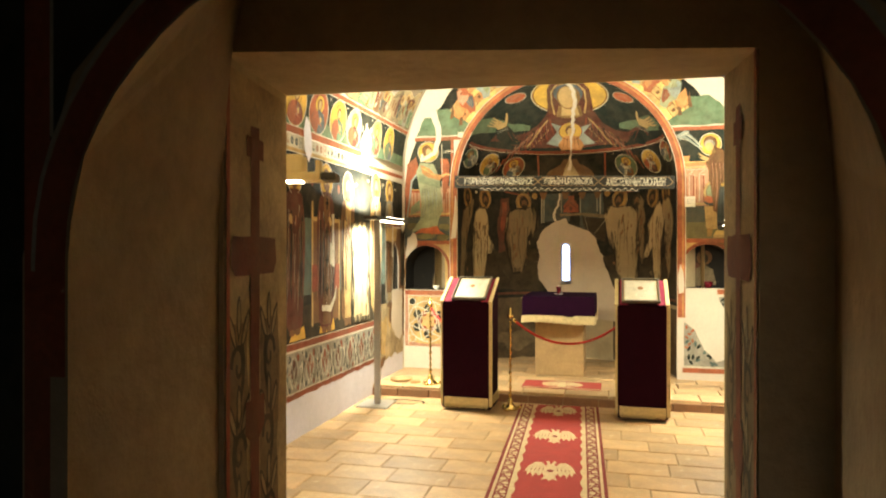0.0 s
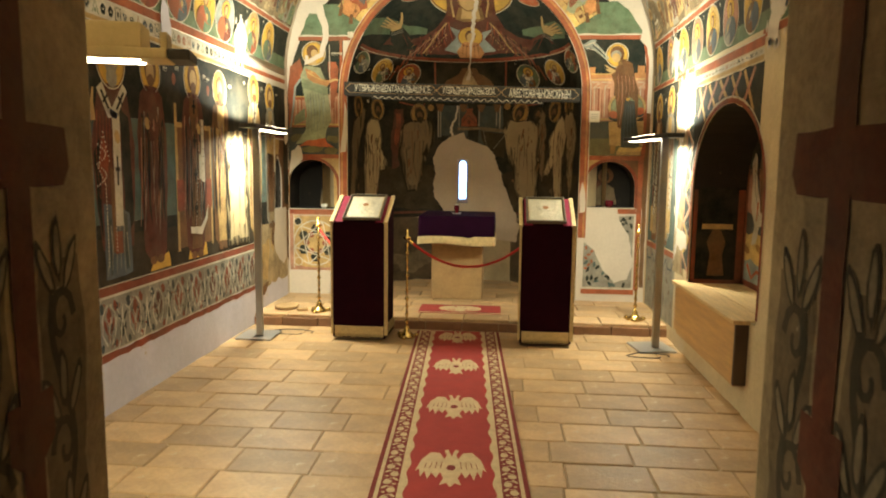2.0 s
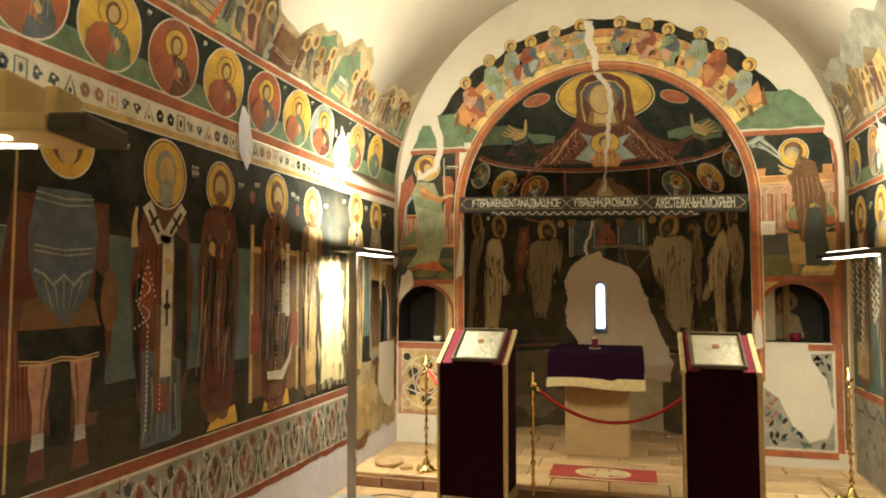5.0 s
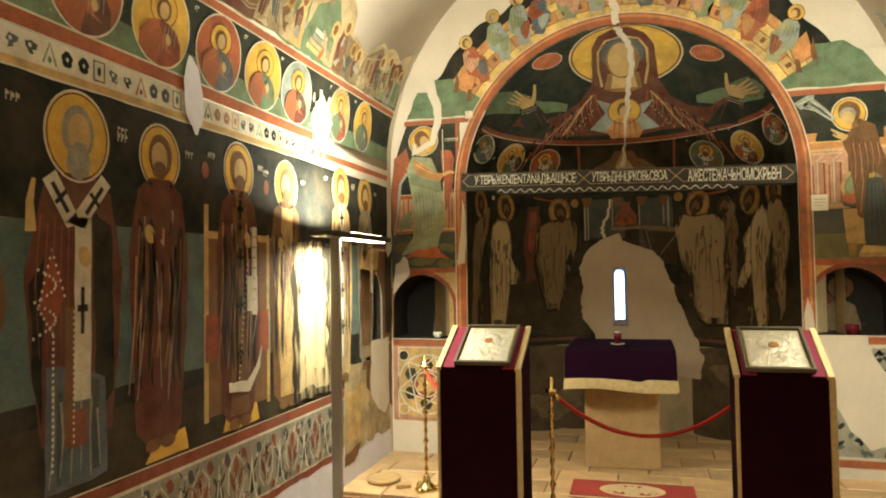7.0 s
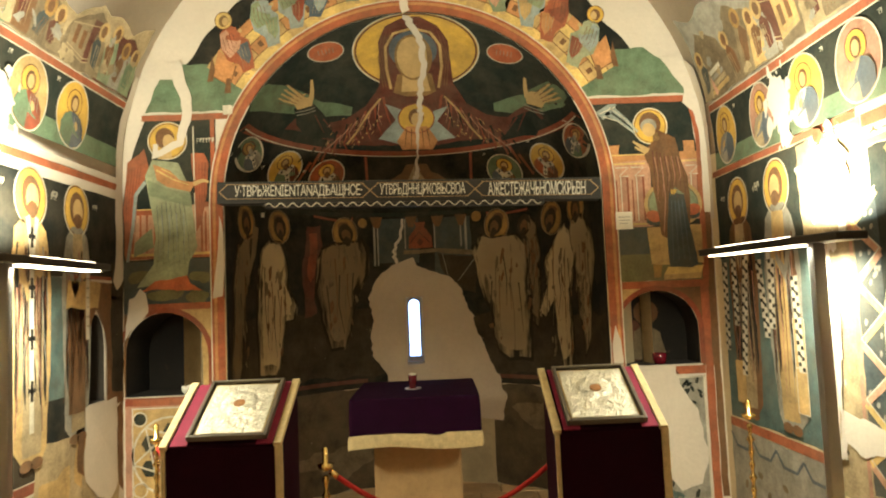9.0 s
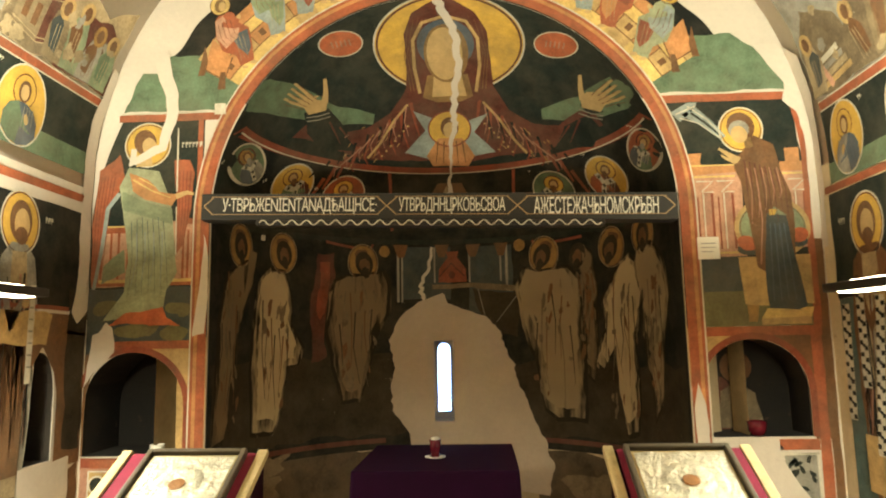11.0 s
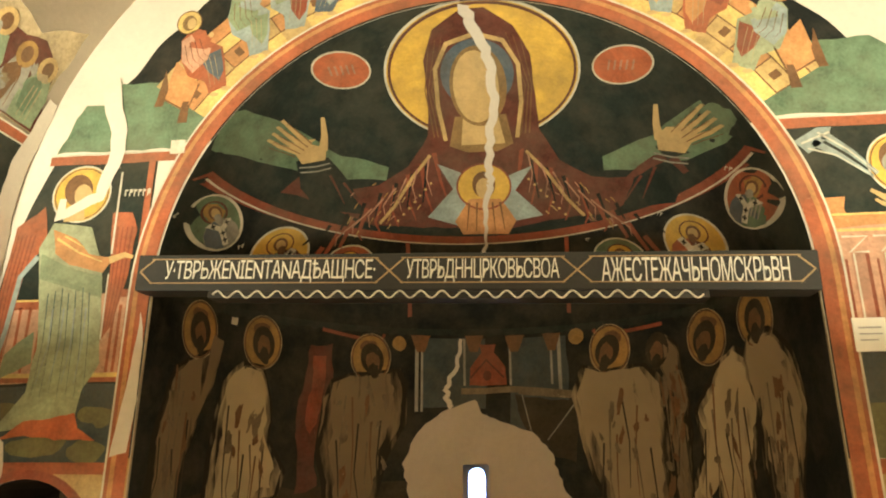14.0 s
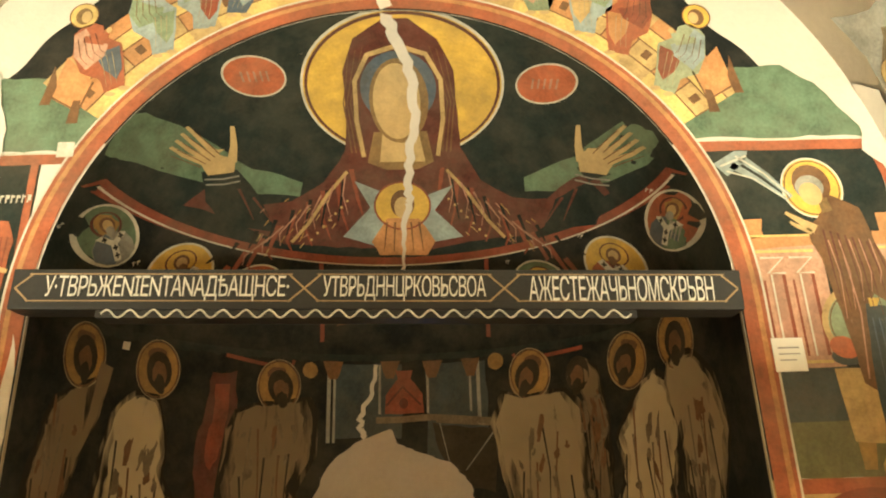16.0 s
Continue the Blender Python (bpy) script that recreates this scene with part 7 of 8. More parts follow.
def worn_figure(head, tilt, robe, cloth, label, halo=True, scroll=None):
    """A bowed robed figure: faded paint worn away towards its edges on the dark wall."""
    m = Mural("painted_worn_figure", curve_wall, robe[0], label, "wall painting", "worn figures round the apse")
    s, hv = head
    L = 3
    if halo:
        m.add("halo", OLDGOLD, rough(ell(s, hv, 0.100, 0.118, 28, tilt), 0.006, 0.03), L)
        m.add("halo_rim", BROWN, ring(s, hv, 0.096, 0.114, 0.006), L + 1)
        m.add("halo_rim", BUFF, ring(s, hv, 0.104, 0.122, 0.004), L + 1)
        m.add("halo_wear", BROWN, rough(ell(s - tilt * 0.05, hv + 0.06, 0.045, 0.030, 16, tilt), 0.012, 0.02), L + 0.6)
    m.add("head", DUSK, ell(s + tilt * 0.03, hv - 0.005, 0.060, 0.080, 20, tilt), L + 1.2)
    m.add("face", BROWN, ell(s + tilt * 0.05, hv - 0.018, 0.036, 0.052, 16, tilt, 0.3), L + 2)
    m.add("beard", DUSK, ell(s + tilt * 0.07, hv - 0.062, 0.026, 0.040, 14, tilt, 0.3), L + 2.4)
    thin, half, full = CLOTHS[cloth]
    m.add("robe_edge", thin, rough(shrink(robe, 1.13), 0.012, 0.04), L + 0.4)
    m.add("robe", half, rough(robe, 0.016, 0.03), L + 0.8)
    m.add("cloth", full, rough(shrink(robe, 0.80, 0.02), 0.024, 0.025), L + 1.1)
    cx = sum(p[0] for p in robe) / len(robe)
    top, low = max(p[1] for p in robe), min(p[1] for p in robe)
    hw = (max(p[0] for p in robe) - min(p[0] for p in robe)) / 2
    for k in range(7):
        x = cx + hw * (-0.55 + 0.17 * k) + rnd.uniform(-0.01, 0.01)
        z1 = top - rnd.uniform(0.12, 0.40)
        z0 = max(z1 - rnd.uniform(0.25, 0.6), low + 0.08)
        m.add("fold", (DUSK, TAUPE, BROWN)[k % 3], strip([(x, z1), (x + rnd.uniform(-0.025, 0.025), (z0 + z1) / 2), (x + rnd.uniform(-0.04, 0.04), z0)], 0.010, 0.003), L + 1.9)
    for k in range(16):
        x, z = cx + hw * rnd.uniform(-0.6, 0.6), rnd.uniform(low + 0.1, top - 0.1)
        m.add("flaked_spot", (TAUPE, BROWN)[k % 3 == 0], rough(ell(x, z, rnd.uniform(0.006, 0.016), rnd.uniform(0.012, 0.06), 14, rnd.uniform(-0.3, 0.3), 0.9), 0.008, 0.012), L + 2.4)
    if scroll:
        m.add("scroll", half, rough(scroll, 0.008, 0.03), L + 2.6)
        m.add("scroll_light", full, rough(shrink(scroll, 0.7), 0.008, 0.03), L + 2.8)
    return m.close()


worn_figure((-1.54, 2.09), 0.15, [(-1.53, 1.98), (-1.46, 2.0), (-1.48, 1.80), (-1.56, 1.57), (-1.60, 1.30), (-1.66, 1.05), (-1.78, 1.02), (-1.76, 1.31), (-1.74, 1.67), (-1.66, 1.91)], "dim", "worn painted figure with faded halo and pale scroll in apse", scroll=[(-1.45, 2.08), (-1.39, 2.06), (-1.43, 1.88), (-1.51, 1.72), (-1.52, 1.78), (-1.48, 1.92)])
worn_figure((-1.18, 2.085), 0.2, [(-1.27, 1.97), (-1.17, 1.96), (-1.12, 1.80), (-1.12, 1.66), (-1.04, 1.52), (-1.06, 1.42), (-1.15, 1.40), (-1.20, 1.12), (-1.24, 1.04), (-1.40, 1.06), (-1.42, 1.35), (-1.41, 1.60), (-1.36, 1.88)], "pale", "worn painted figure in a faded buff robe in the apse")
worn_figure((-0.60, 2.06), 0.25, [(-0.70, 1.96), (-0.47, 2.0), (-0.42, 1.92), (-0.44, 1.74), (-0.52, 1.58), (-0.56, 1.38), (-0.62, 1.18), (-0.74, 1.18), (-0.80, 1.40), (-0.84, 1.62), (-0.83, 1.80), (-0.78, 1.93)], "dim", "worn painted figure bowing towards the middle of the apse", scroll=[(-0.84, 1.86), (-0.81, 1.88), (-0.84, 1.74), (-0.86, 1.66)])
worn_figure((0.89, 2.06), -0.2, [(0.84, 2.07), (0.92, 2.11), (0.99, 2.05), (1.02, 1.8), (1.01, 1.55), (0.97, 1.30), (0.93, 1.34), (0.93, 1.6), (0.92, 1.9)], "dim", "narrow faded painted figure behind another", False)
worn_figure((0.64, 2.08), -0.45, [(0.52, 2.0), (0.60, 1.97), (0.70, 1.97), (0.80, 1.98), (0.88, 1.90), (0.91, 1.68), (0.90, 1.35), (0.88, 1.06), (0.70, 1.06), (0.62, 1.12), (0.57, 1.40), (0.50, 1.62), (0.46, 1.86)], "fair", "worn painted figure bowing in a faded buff robe in the apse")
worn_figure((1.15, 2.075), -0.4, [(1.20, 1.95), (1.28, 2.0), (1.36, 1.95), (1.42, 1.77), (1.35, 1.62), (1.30, 1.54), (1.33, 1.30), (1.30, 1.02), (1.20, 1.0), (1.17, 1.25), (1.14, 1.50), (1.04, 1.36), (0.99, 1.40), (1.08, 1.58), (1.07, 1.76), (1.12, 1.86)], "pale", "worn painted figure in a pale flaked robe in the apse")
worn_figure((1.43, 2.11), -0.1, [(1.38, 2.03), (1.50, 2.04), (1.60, 1.96), (1.66, 1.75), (1.58, 1.50), (1.54, 1.25), (1.46, 1.10), (1.44, 1.30), (1.38, 1.55), (1.40, 1.80)], "fair", "worn painted figure with faded halo and scroll in apse", scroll=[(1.36, 2.05), (1.40, 1.97), (1.44, 1.85), (1.38, 1.78), (1.34, 1.95)])
m = Mural("painted_altar_scene", curve_wall, (0, 2.0), "faded painted table with a red vessel between columns", "wall painting")
m.add("red_cloth", MAROON, rough([(-0.92, 2.10), (-0.80, 2.11), (-0.78, 1.95), (-0.86, 1.68), (-0.86, 1.45), (-0.95, 1.42), (-0.98, 1.75)], 0.02, 0.04), 2)
m.add("red_cloth", BRICKRED, rough([(-0.90, 2.04), (-0.83, 2.05), (-0.83, 1.90), (-0.89, 1.68), (-0.93, 1.75)], 0.02, 0.03), 2.3)
m.add("blue_field", SLATE, [rough(rect(-0.33, 1.82, 0.0, 2.17), 0.010, 0.05), rough(rect(0.12, 1.70, 0.42, 2.17), 0.010, 0.05)], 1.8)
m.add("column", GREY, [rect(-0.368, 1.80, -0.350, 2.17), rect(-0.338, 1.80, -0.326, 2.17), rect(0.33, 1.93, 0.342, 2.17), rect(0.368, 1.90, 0.386, 2.17), rect(-0.118, 1.93, -0.106, 2.17), rect(0.118, 1.93, 0.130, 2.17)], 2.5)
m.add("arch_tip", BROWN, [rough([(x - 0.05, 2.185), (x + 0.05, 2.185), (x + 0.02, 2.10), (x - 0.02, 2.10)], 0.006, 0.03) for x in (-0.34, -0.06, 0.15, 0.34)], 2.8)
m.add("table", TAUPE, [rough([(-0.13, 1.885), (0.16, 1.895), (0.16, 1.925), (-0.13, 1.915)], 0.004, 0.04), rough([(0.16, 1.885), (0.46, 1.855), (0.46, 1.895), (0.16, 1.925)], 0.004, 0.04)], 2.6)
m.add("table_side", DUSK, rough([(0.14, 1.88), (0.46, 1.85), (0.44, 1.55), (0.24, 1.60)], 0.02, 0.04), 2.2)
m.add("table_line", GREY, strip([(0.46, 1.85), (0.30, 1.66)], 0.008, 0.004) + strip([(0.18, 1.88), (0.24, 1.62)], 0.006, 0.003), 2.9)
m.add("vessel", BRICKRED, rough([(-0.09, 1.93), (0.105, 1.93), (0.10, 2.02), (0.04, 2.10), (0.05, 2.14), (-0.03, 2.14), (-0.02, 2.10), (-0.08, 2.02)], 0.006, 0.03), 3)
m.add("vessel_line", MAROON, strip([(-0.08, 1.97), (0.0, 2.06), (0.09, 1.97)], 0.010) + [ell(0.005, 1.98, 0.022, 0.026, 14)], 3.3)
m.add("disc", OLDGOLD, [rough(ell(-0.45, 2.14, 0.036, 0.038, 18), 0.006, 0.02), rough(ell(0.47, 2.16, 0.038, 0.042, 18), 0.008, 0.02)], 3)
m.add("frame_corner", BRICKRED, strip([(-0.86, 2.185), (-0.55, 2.14), (-0.53, 2.185)], 0.018) + strip([(0.56, 2.185), (0.58, 2.15), (0.92, 2.17)], 0.018), 2.7)
m.add("white_chip", WHITE, rough(rect(-1.36, 2.14, -1.325, 2.17), 0.006, 0.02), 5)
m.close()


def jag(pts, k=5, amp=0.012):
    out = []
    for a, b in zip(pts, pts[1:]):
        for i in range(k):
            s = i / k
            out.append((a[0] + (b[0] - a[0]) * s + (rnd.uniform(-amp, amp) if out else 0.0), a[1] + (b[1] - a[1]) * s))
    return out + [pts[-1]]


m = Mural("plaster_patch", curve_wall, (0.1, 1.3), "grey-brown plaster repair around the slit window", "plaster patch")
hole = [(WIN_S - WIN_W, WIN_B), (WIN_S - WIN_W, WIN_T), (WIN_S + WIN_W, WIN_T), (WIN_S + WIN_W, WIN_B)]
m.add("repair", REPAIR, [(WIN_S - WIN_W, 0.62), (WIN_S - WIN_W, WIN_T), (WIN_S, WIN_T + 0.002)] + jag([(WIN_S, 1.86), (-0.22, 1.80), (-0.36, 1.70), (-0.42, 1.55), (-0.39, 1.40), (-0.42, 1.25), (-0.40, 1.10), (-0.30, 0.95), (-0.25, 0.8), (-0.2, 0.62)], 5, 0.011), 4)
m.add("repair", REPAIR, [(WIN_S, WIN_T + 0.002), (WIN_S + WIN_W, WIN_T), (WIN_S + WIN_W, 0.62)] + jag([(0.62, 0.58), (0.66, 0.75), (0.60, 0.92), (0.53, 1.05), (0.50, 1.16), (0.43, 1.26), (0.41, 1.38), (0.35, 1.50), (0.31, 1.62), (0.22, 1.70), (0.08, 1.75), (-0.02, 1.79), (WIN_S, 1.86)], 5, 0.011), 4)
m.add("repair", REPAIR, [(WIN_S - WIN_W, 0.62), (WIN_S - WIN_W, WIN_B), (WIN_S + WIN_W, WIN_B), (WIN_S + WIN_W, 0.62)], 4)
m.close()


m = Mural("plaster_crack", conch, cz(-0.55, 3.1), "white filled crack running down the half dome", "plaster crack")
m.add("filled_crack", PLASTER, strip(jag([(-0.60, 0.965), (-0.57, 0.86), (-0.51, 0.72), (-0.505, 0.55), (-0.53, 0.40), (-0.54, 0.22), (-0.55, 0.1)]), 0.050, 0.038), 10)
m.add("filled_crack", PLASTER, strip(jag([(-0.55, 0.1), (-0.575, -0.05), (-0.585, -0.2)]), 0.036, 0.014), 10.4)
m.add("filled_crack", PLASTER, strip(jag([(-0.585, -0.2), (-0.59, -0.34), (-0.61, -0.42)]), 0.012, 0.05), 10.8)
m.close()
m = Mural("plaster_crack", curve_wall, (-0.16, 2.0), "white filled crack above the repaired window", "plaster crack")
m.add("filled_crack", PLASTER, strip(jag([(-0.13, 2.17), (-0.15, 2.05), (-0.19, 1.95), (-0.21, 1.88), (-0.18, 1.82)]), 0.018, 0.028), 6)
m.close()
m = Mural("plaster_crack", east_face, (-0.62, 3.6), "white filled crack above the arch", "plaster crack")
m.add("filled_crack", PLASTER, strip(jag([(-0.66, 3.80), (-0.66, 3.62), (-0.61, 3.5), (-0.60, 3.36)]), 0.075, 0.05), 9)
m.close()

m = Mural("plaster_patch", north, (7.5, 2.2), "ragged bare plaster strip down the corner", "plaster patch")
m.add("bare_plaster", PLASTER, rough([(7.50, 3.0), (7.548, 3.0), (7.548, 1.72), (7.47, 1.66), (7.41, 1.72), (7.45, 1.80), (7.47, 1.95), (7.445, 2.1), (7.47, 2.3), (7.45, 2.6), (7.48, 2.8)], 0.014, 0.03), 8)
m.close()
m = Mural("plaster_patch", south, (7.5, 2.4), "ragged bare plaster strip down the corner", "plaster patch")
m.add("bare_plaster", PLASTER, rough([(7.50, 1.95), (7.548, 1.95), (7.548, 3.0), (7.46, 2.9), (7.49, 2.5)], 0.012, 0.03), 8)
m.close()

# south wall
m = Mural("painted_ground", south, (6.8, 1.5), "dark painted background behind the standing saints", "wall painting")
m.add("upper_field", NIGHT, rough(rect(6.08, 1.70, 7.47, 2.195), 0.008, 0.08), 1)
m.add("middle_field", TEAL, rough(rect(6.40, 0.76, 7.46, 1.70), 0.008, 0.08), 1)
# The pale field paints the lamp's hot spot into the wall colour.
m.add("pale_field", BUFF, [rough(rect(6.06, 0.6, 6.42, 1.75), 0.02, 0.08), rough(rect(6.02, 1.70, 6.52, 2.19), 0.03, 0.06)], 1.5)
m.add("red_line", RED, [rect(6.4, 0.70, 7.48, 0.75), rough(rect(6.05, 2.20, 7.5, 2.235), 0.002, 0.2)], 2)
m.add("curtain", GREY, rough(rect(6.35, 0.12, 7.48, 0.70), 0.012, 0.08), 1)
m.add("curtain_line", BLUE, [q for k in range(4) for q in strip([(6.40 + 0.27 * k, 0.66), (6.47 + 0.27 * k, 0.59), (6.60 + 0.27 * k, 0.59), (6.67 + 0.27 * k, 0.66)], 0.018)], 2)
m.add("curtain_flower", TAUPE, [ell(6.42 + 0.09 * k, 0.3 + 0.09 * (k % 3), 0.018, 0.03, 10, k) for k in range(11)], 2)
m.close()
m = Mural("painted_zigzag", south, (6.1, 1.3), "zigzag ribbon ornament in red, yellow and blue", "wall painting")
m.add("ground", SLATE, rough(rect(5.965, 0.66, 6.13, 1.90), 0.012, 0.05), 2)
m.add("flake", GREY, [ell(rnd.uniform(5.98, 6.11), rnd.uniform(0.7, 1.85), 0.010, 0.014, 8, 0.5, 0.5) for k in range(30)], 2.3)
m.add("red_edge", PINK, rough(rect(6.14, 0.62, 6.165, 1.88), 0.005, 0.05), 2.4)
for k in range(5):
    z = 0.66 + 0.245 * k
    m.add("ribbon", (ROSE, YELLOW)[k % 2], strip([(5.965, z), (6.135, z + 0.122)], 0.034), 3)
    m.add("ribbon", (YELLOW, ROSE)[k % 2], strip([(6.135, z + 0.122), (5.965, z + 0.245)], 0.034), 3.4)
    m.add("white_edge", WHITE, strip([(5.965, z + 0.02), (6.13, z + 0.142), (5.965, z + 0.265)], 0.007), 4)
m.add("bare_patch", PLASTER, rough([(6.0, 0.84), (6.16, 0.80), (6.32, 0.86), (6.30, 0.98), (6.15, 0.95), (6.02, 0.94)], 0.02, 0.03), 5)
m.close()
figure(south, 7.18, 0.78, 1.36, BUFF, BROWN, "painted bishop in a chequered robe on the lit wall", width=0.26, flip=-1)
figure(south, 6.74, 0.78, 1.38, TAN, GREY, "painted standing saint with a white scroll on the lit wall", scroll=True, width=0.26)
m = Mural("painted_chequer", south, (7.0, 1.6), "black and white chequered vestment bands", "wall painting")
for x, z0, z1, lean in ((7.40, 1.15, 1.72, 0.02), (7.28, 1.30, 1.72, 0.0), (7.12, 1.02, 1.72, 0.10), (6.98, 1.25, 1.70, -0.06), (6.83, 1.30, 1.70, 0.03), (6.62, 1.10, 1.60, -0.02)):
    n_ = int((z1 - z0) / 0.052)
    for k in range(n_):
        z = z0 + 0.052 * k
        c = x + lean * (1 - k / n_)
        m.add("pale_band", WHITE, rect(c - 0.032, z, c + 0.032, z + 0.052), 8.6)
        m.add("check", BLACK, [rect(c - 0.030, z + 0.006, c - 0.004, z + 0.026), rect(c + 0.004, z + 0.030, c + 0.030, z + 0.050)] + ([rect(c - 0.012, z + 0.02, c + 0.010, z + 0.034)] if k % 2 else []), 9)
m.add("panel_strip", TAN, [rough(rect(6.56, 0.90, 6.66, 1.36), 0.004, 0.05), rough(rect(7.22, 0.86, 7.34, 1.10), 0.004, 0.05)], 8)
m.add("panel_line", WHITE, strip([(6.56, 0.90), (6.66, 0.90), (6.66, 1.36), (6.56, 1.36), (6.56, 0.90)], 0.006) + strip([(6.56, 1.12), (6.66, 1.12)], 0.006), 8.4)
m.close()
letter_band(south, 2.07, 2.14, 4.62, 6.02, RED, "pale ornament band under a red line")
m = Mural("painted_ground", south, (5.5, 2.3), "dark and green painted field behind the medallions", "wall painting")
m.add("upper_field", NIGHT, rough(rect(3.2, 2.24, 7.44, 2.60), 0.006, 0.1), 1)
m.add("green_field", GREEN, rough(rect(3.2, 2.24, 7.44, 2.34), 0.004, 0.1), 1.5)
m.add("red_line", RED, [rect(3.2, 2.60, 7.44, 2.64), rect(3.2, 2.19, 4.66, 2.235)], 1.6)
m.add("white_line", WHITE, [rect(3.2, 2.594, 7.44, 2.601), rect(3.2, 2.64, 7.44, 2.646)], 2)
m.close()
for i, u in enumerate((4.02, 4.43, 4.84, 5.24, 5.62, 6.00, 6.40, 6.82, 7.26)):
    medallion(south, u, 2.42, 0.15 if i < 7 else 0.13, 0.17, (RED, YELLOW, GOLD, PINK, YELLOW, PINK, GOLD, PINK, GOLD)[i], "oval painted medallion with a haloed bust", (TEAL, BRICKRED, BROWN, GREY, BROWN, BUFF, WHITE, BUFF, GREY)[i])


def scene_top(u):
    return 3.20 + 0.05 * math.sin(u * 5.1) + 0.03 * math.sin(u * 17)


scenes(south, 3.2, 7.44, 2.65, "pale worn painted scenes with ragged edge on the vault", 11, light=1)
m = Mural("painted_arch_border", south, (5.2, 1.9), "crossed ribbon ornament over the wall niche", "wall painting")
m.add("ground", NIGHT, rough([(4.62, 1.62), (4.60, 2.06), (6.0, 2.06), (5.98, 1.5), (5.93, 1.35), (5.90, 1.5), (5.76, 1.75), (5.5, 1.90), (5.2, 1.93), (4.9, 1.88), (4.72, 1.75)], 0.01, 0.06), 1)
m.add("ribbon", TAN, [q for k in range(5) for q in strip([(4.74 + 0.24 * k, 1.82 + 0.05 * (2 - abs(k - 2)) - 0.02), (4.92 + 0.24 * k, 2.05)], 0.035)], 2)
m.add("ribbon", PINK, [q for k in range(5) for q in strip([(4.92 + 0.24 * k, 1.86 + 0.04 * (2 - abs(k - 2)) - 0.02), (4.74 + 0.24 * k, 2.05)], 0.035)], 2.5)
m.add("niche_border", BRICKRED, strip(arch(5.21, 0.735, 0.6, 1.32, 0.575, 24), 0.03), 3)
m.add("white_line", WHITE, strip(arch(5.21, 0.765, 1.2, 1.32, 0.60, 24), 0.010), 3)
m.close()
m = Mural("plaster_patch", south, (6.3, 2.2), "pale bare plaster patches where paint is lost", "plaster patch")
# Patches near u 6.3 stand in for lamp glare, painted as plaster.
for e in ((6.62, 2.40, 0.10, 0.16), (6.27, 2.0, 0.12, 0.20), (4.46, 2.36, 0.11, 0.22), (6.33, 1.3, 0.06, 0.4)):
    m.add("bare_plaster", PLASTER, tatter(*e), 8)
m.add("wall_hole", BROWN, rough(ell(6.33, 2.19, 0.04, 0.035, 14), 0.012, 0.02), 9)
m.close()


# worn paint at the back of the small niche
def niche_left(u, v, o):
    return (u, YE + 0.358 - o, v)


CUTS[niche_left] = (0, 0)
m = Mural("plaster_patch", niche_left, (-2.05, 1.1), "grey plaster patch at the back of a niche painted shade-dark", "plaster patch")
m.add("bare_plaster", TAUPE, rough([(-2.18, 1.02), (-2.16, 1.18), (-2.08, 1.27), (-1.99, 1.26), (-1.92, 1.15), (-1.92, 1.02)], 0.014, 0.03), 2)
m.close()


# paintings inside the south niche
def niche_back(u, v, o):
    return (WR + 0.40 - o, u, v)


CUTS[niche_back] = (0, 0)
m = Mural("painted_horseman", niche_back, (5.0, 0.6), "painted white horse and rider over yellow ground", "wall painting")
m.add("sky", NIGHT, rect(4.48, 1.42, 5.94, 1.95), 1)
m.add("wall_field", PINK, rough(rect(4.48, 1.10, 5.94, 1.46), 0.01, 0.08), 1)
m.add("hill", SLATE, rough([(4.48, 0.98), (5.94, 0.92), (5.94, 1.14), (5.70, 1.12), (5.5, 1.06), (5.2, 1.12), (4.9, 1.05), (4.48, 1.12)], 0.015, 0.06), 1.4)
m.add("ground", YELLOW, rough([(4.48, 0.80), (5.94, 0.72), (5.94, 0.96), (5.7, 1.0), (5.5, 0.97), (5.3, 1.02), (5.0, 0.95), (4.48, 1.0)], 0.02, 0.06), 1.8)
m.add("ground_shade", OLDGOLD, [rough(ell(x, 0.86 + 0.03 * (k % 2), 0.07, 0.03, 16, 0.3), 0.02, 0.03) for k, x in enumerate((5.85, 5.62, 5.4, 5.1, 4.8))], 2)
m.add("water", PALEBLUE, rough([(4.48, 0.62), (5.94, 0.62), (5.94, 0.74), (5.75, 0.80), (5.6, 0.75), (5.4, 0.82), (5.1, 0.76), (4.48, 0.82)], 0.015, 0.05), 2.2)
m.add("snake", VERMILION, strip([(5.82, 0.75), (5.72, 0.66), (5.62, 0.72), (5.52, 0.70), (5.46, 0.78)], 0.035, 0.02), 3)
m.add("red_line", BRICKRED, [rect(4.48, 0.572, 5.94, 0.625), rect(5.88, 0.572, 5.94, 1.9)], 3)
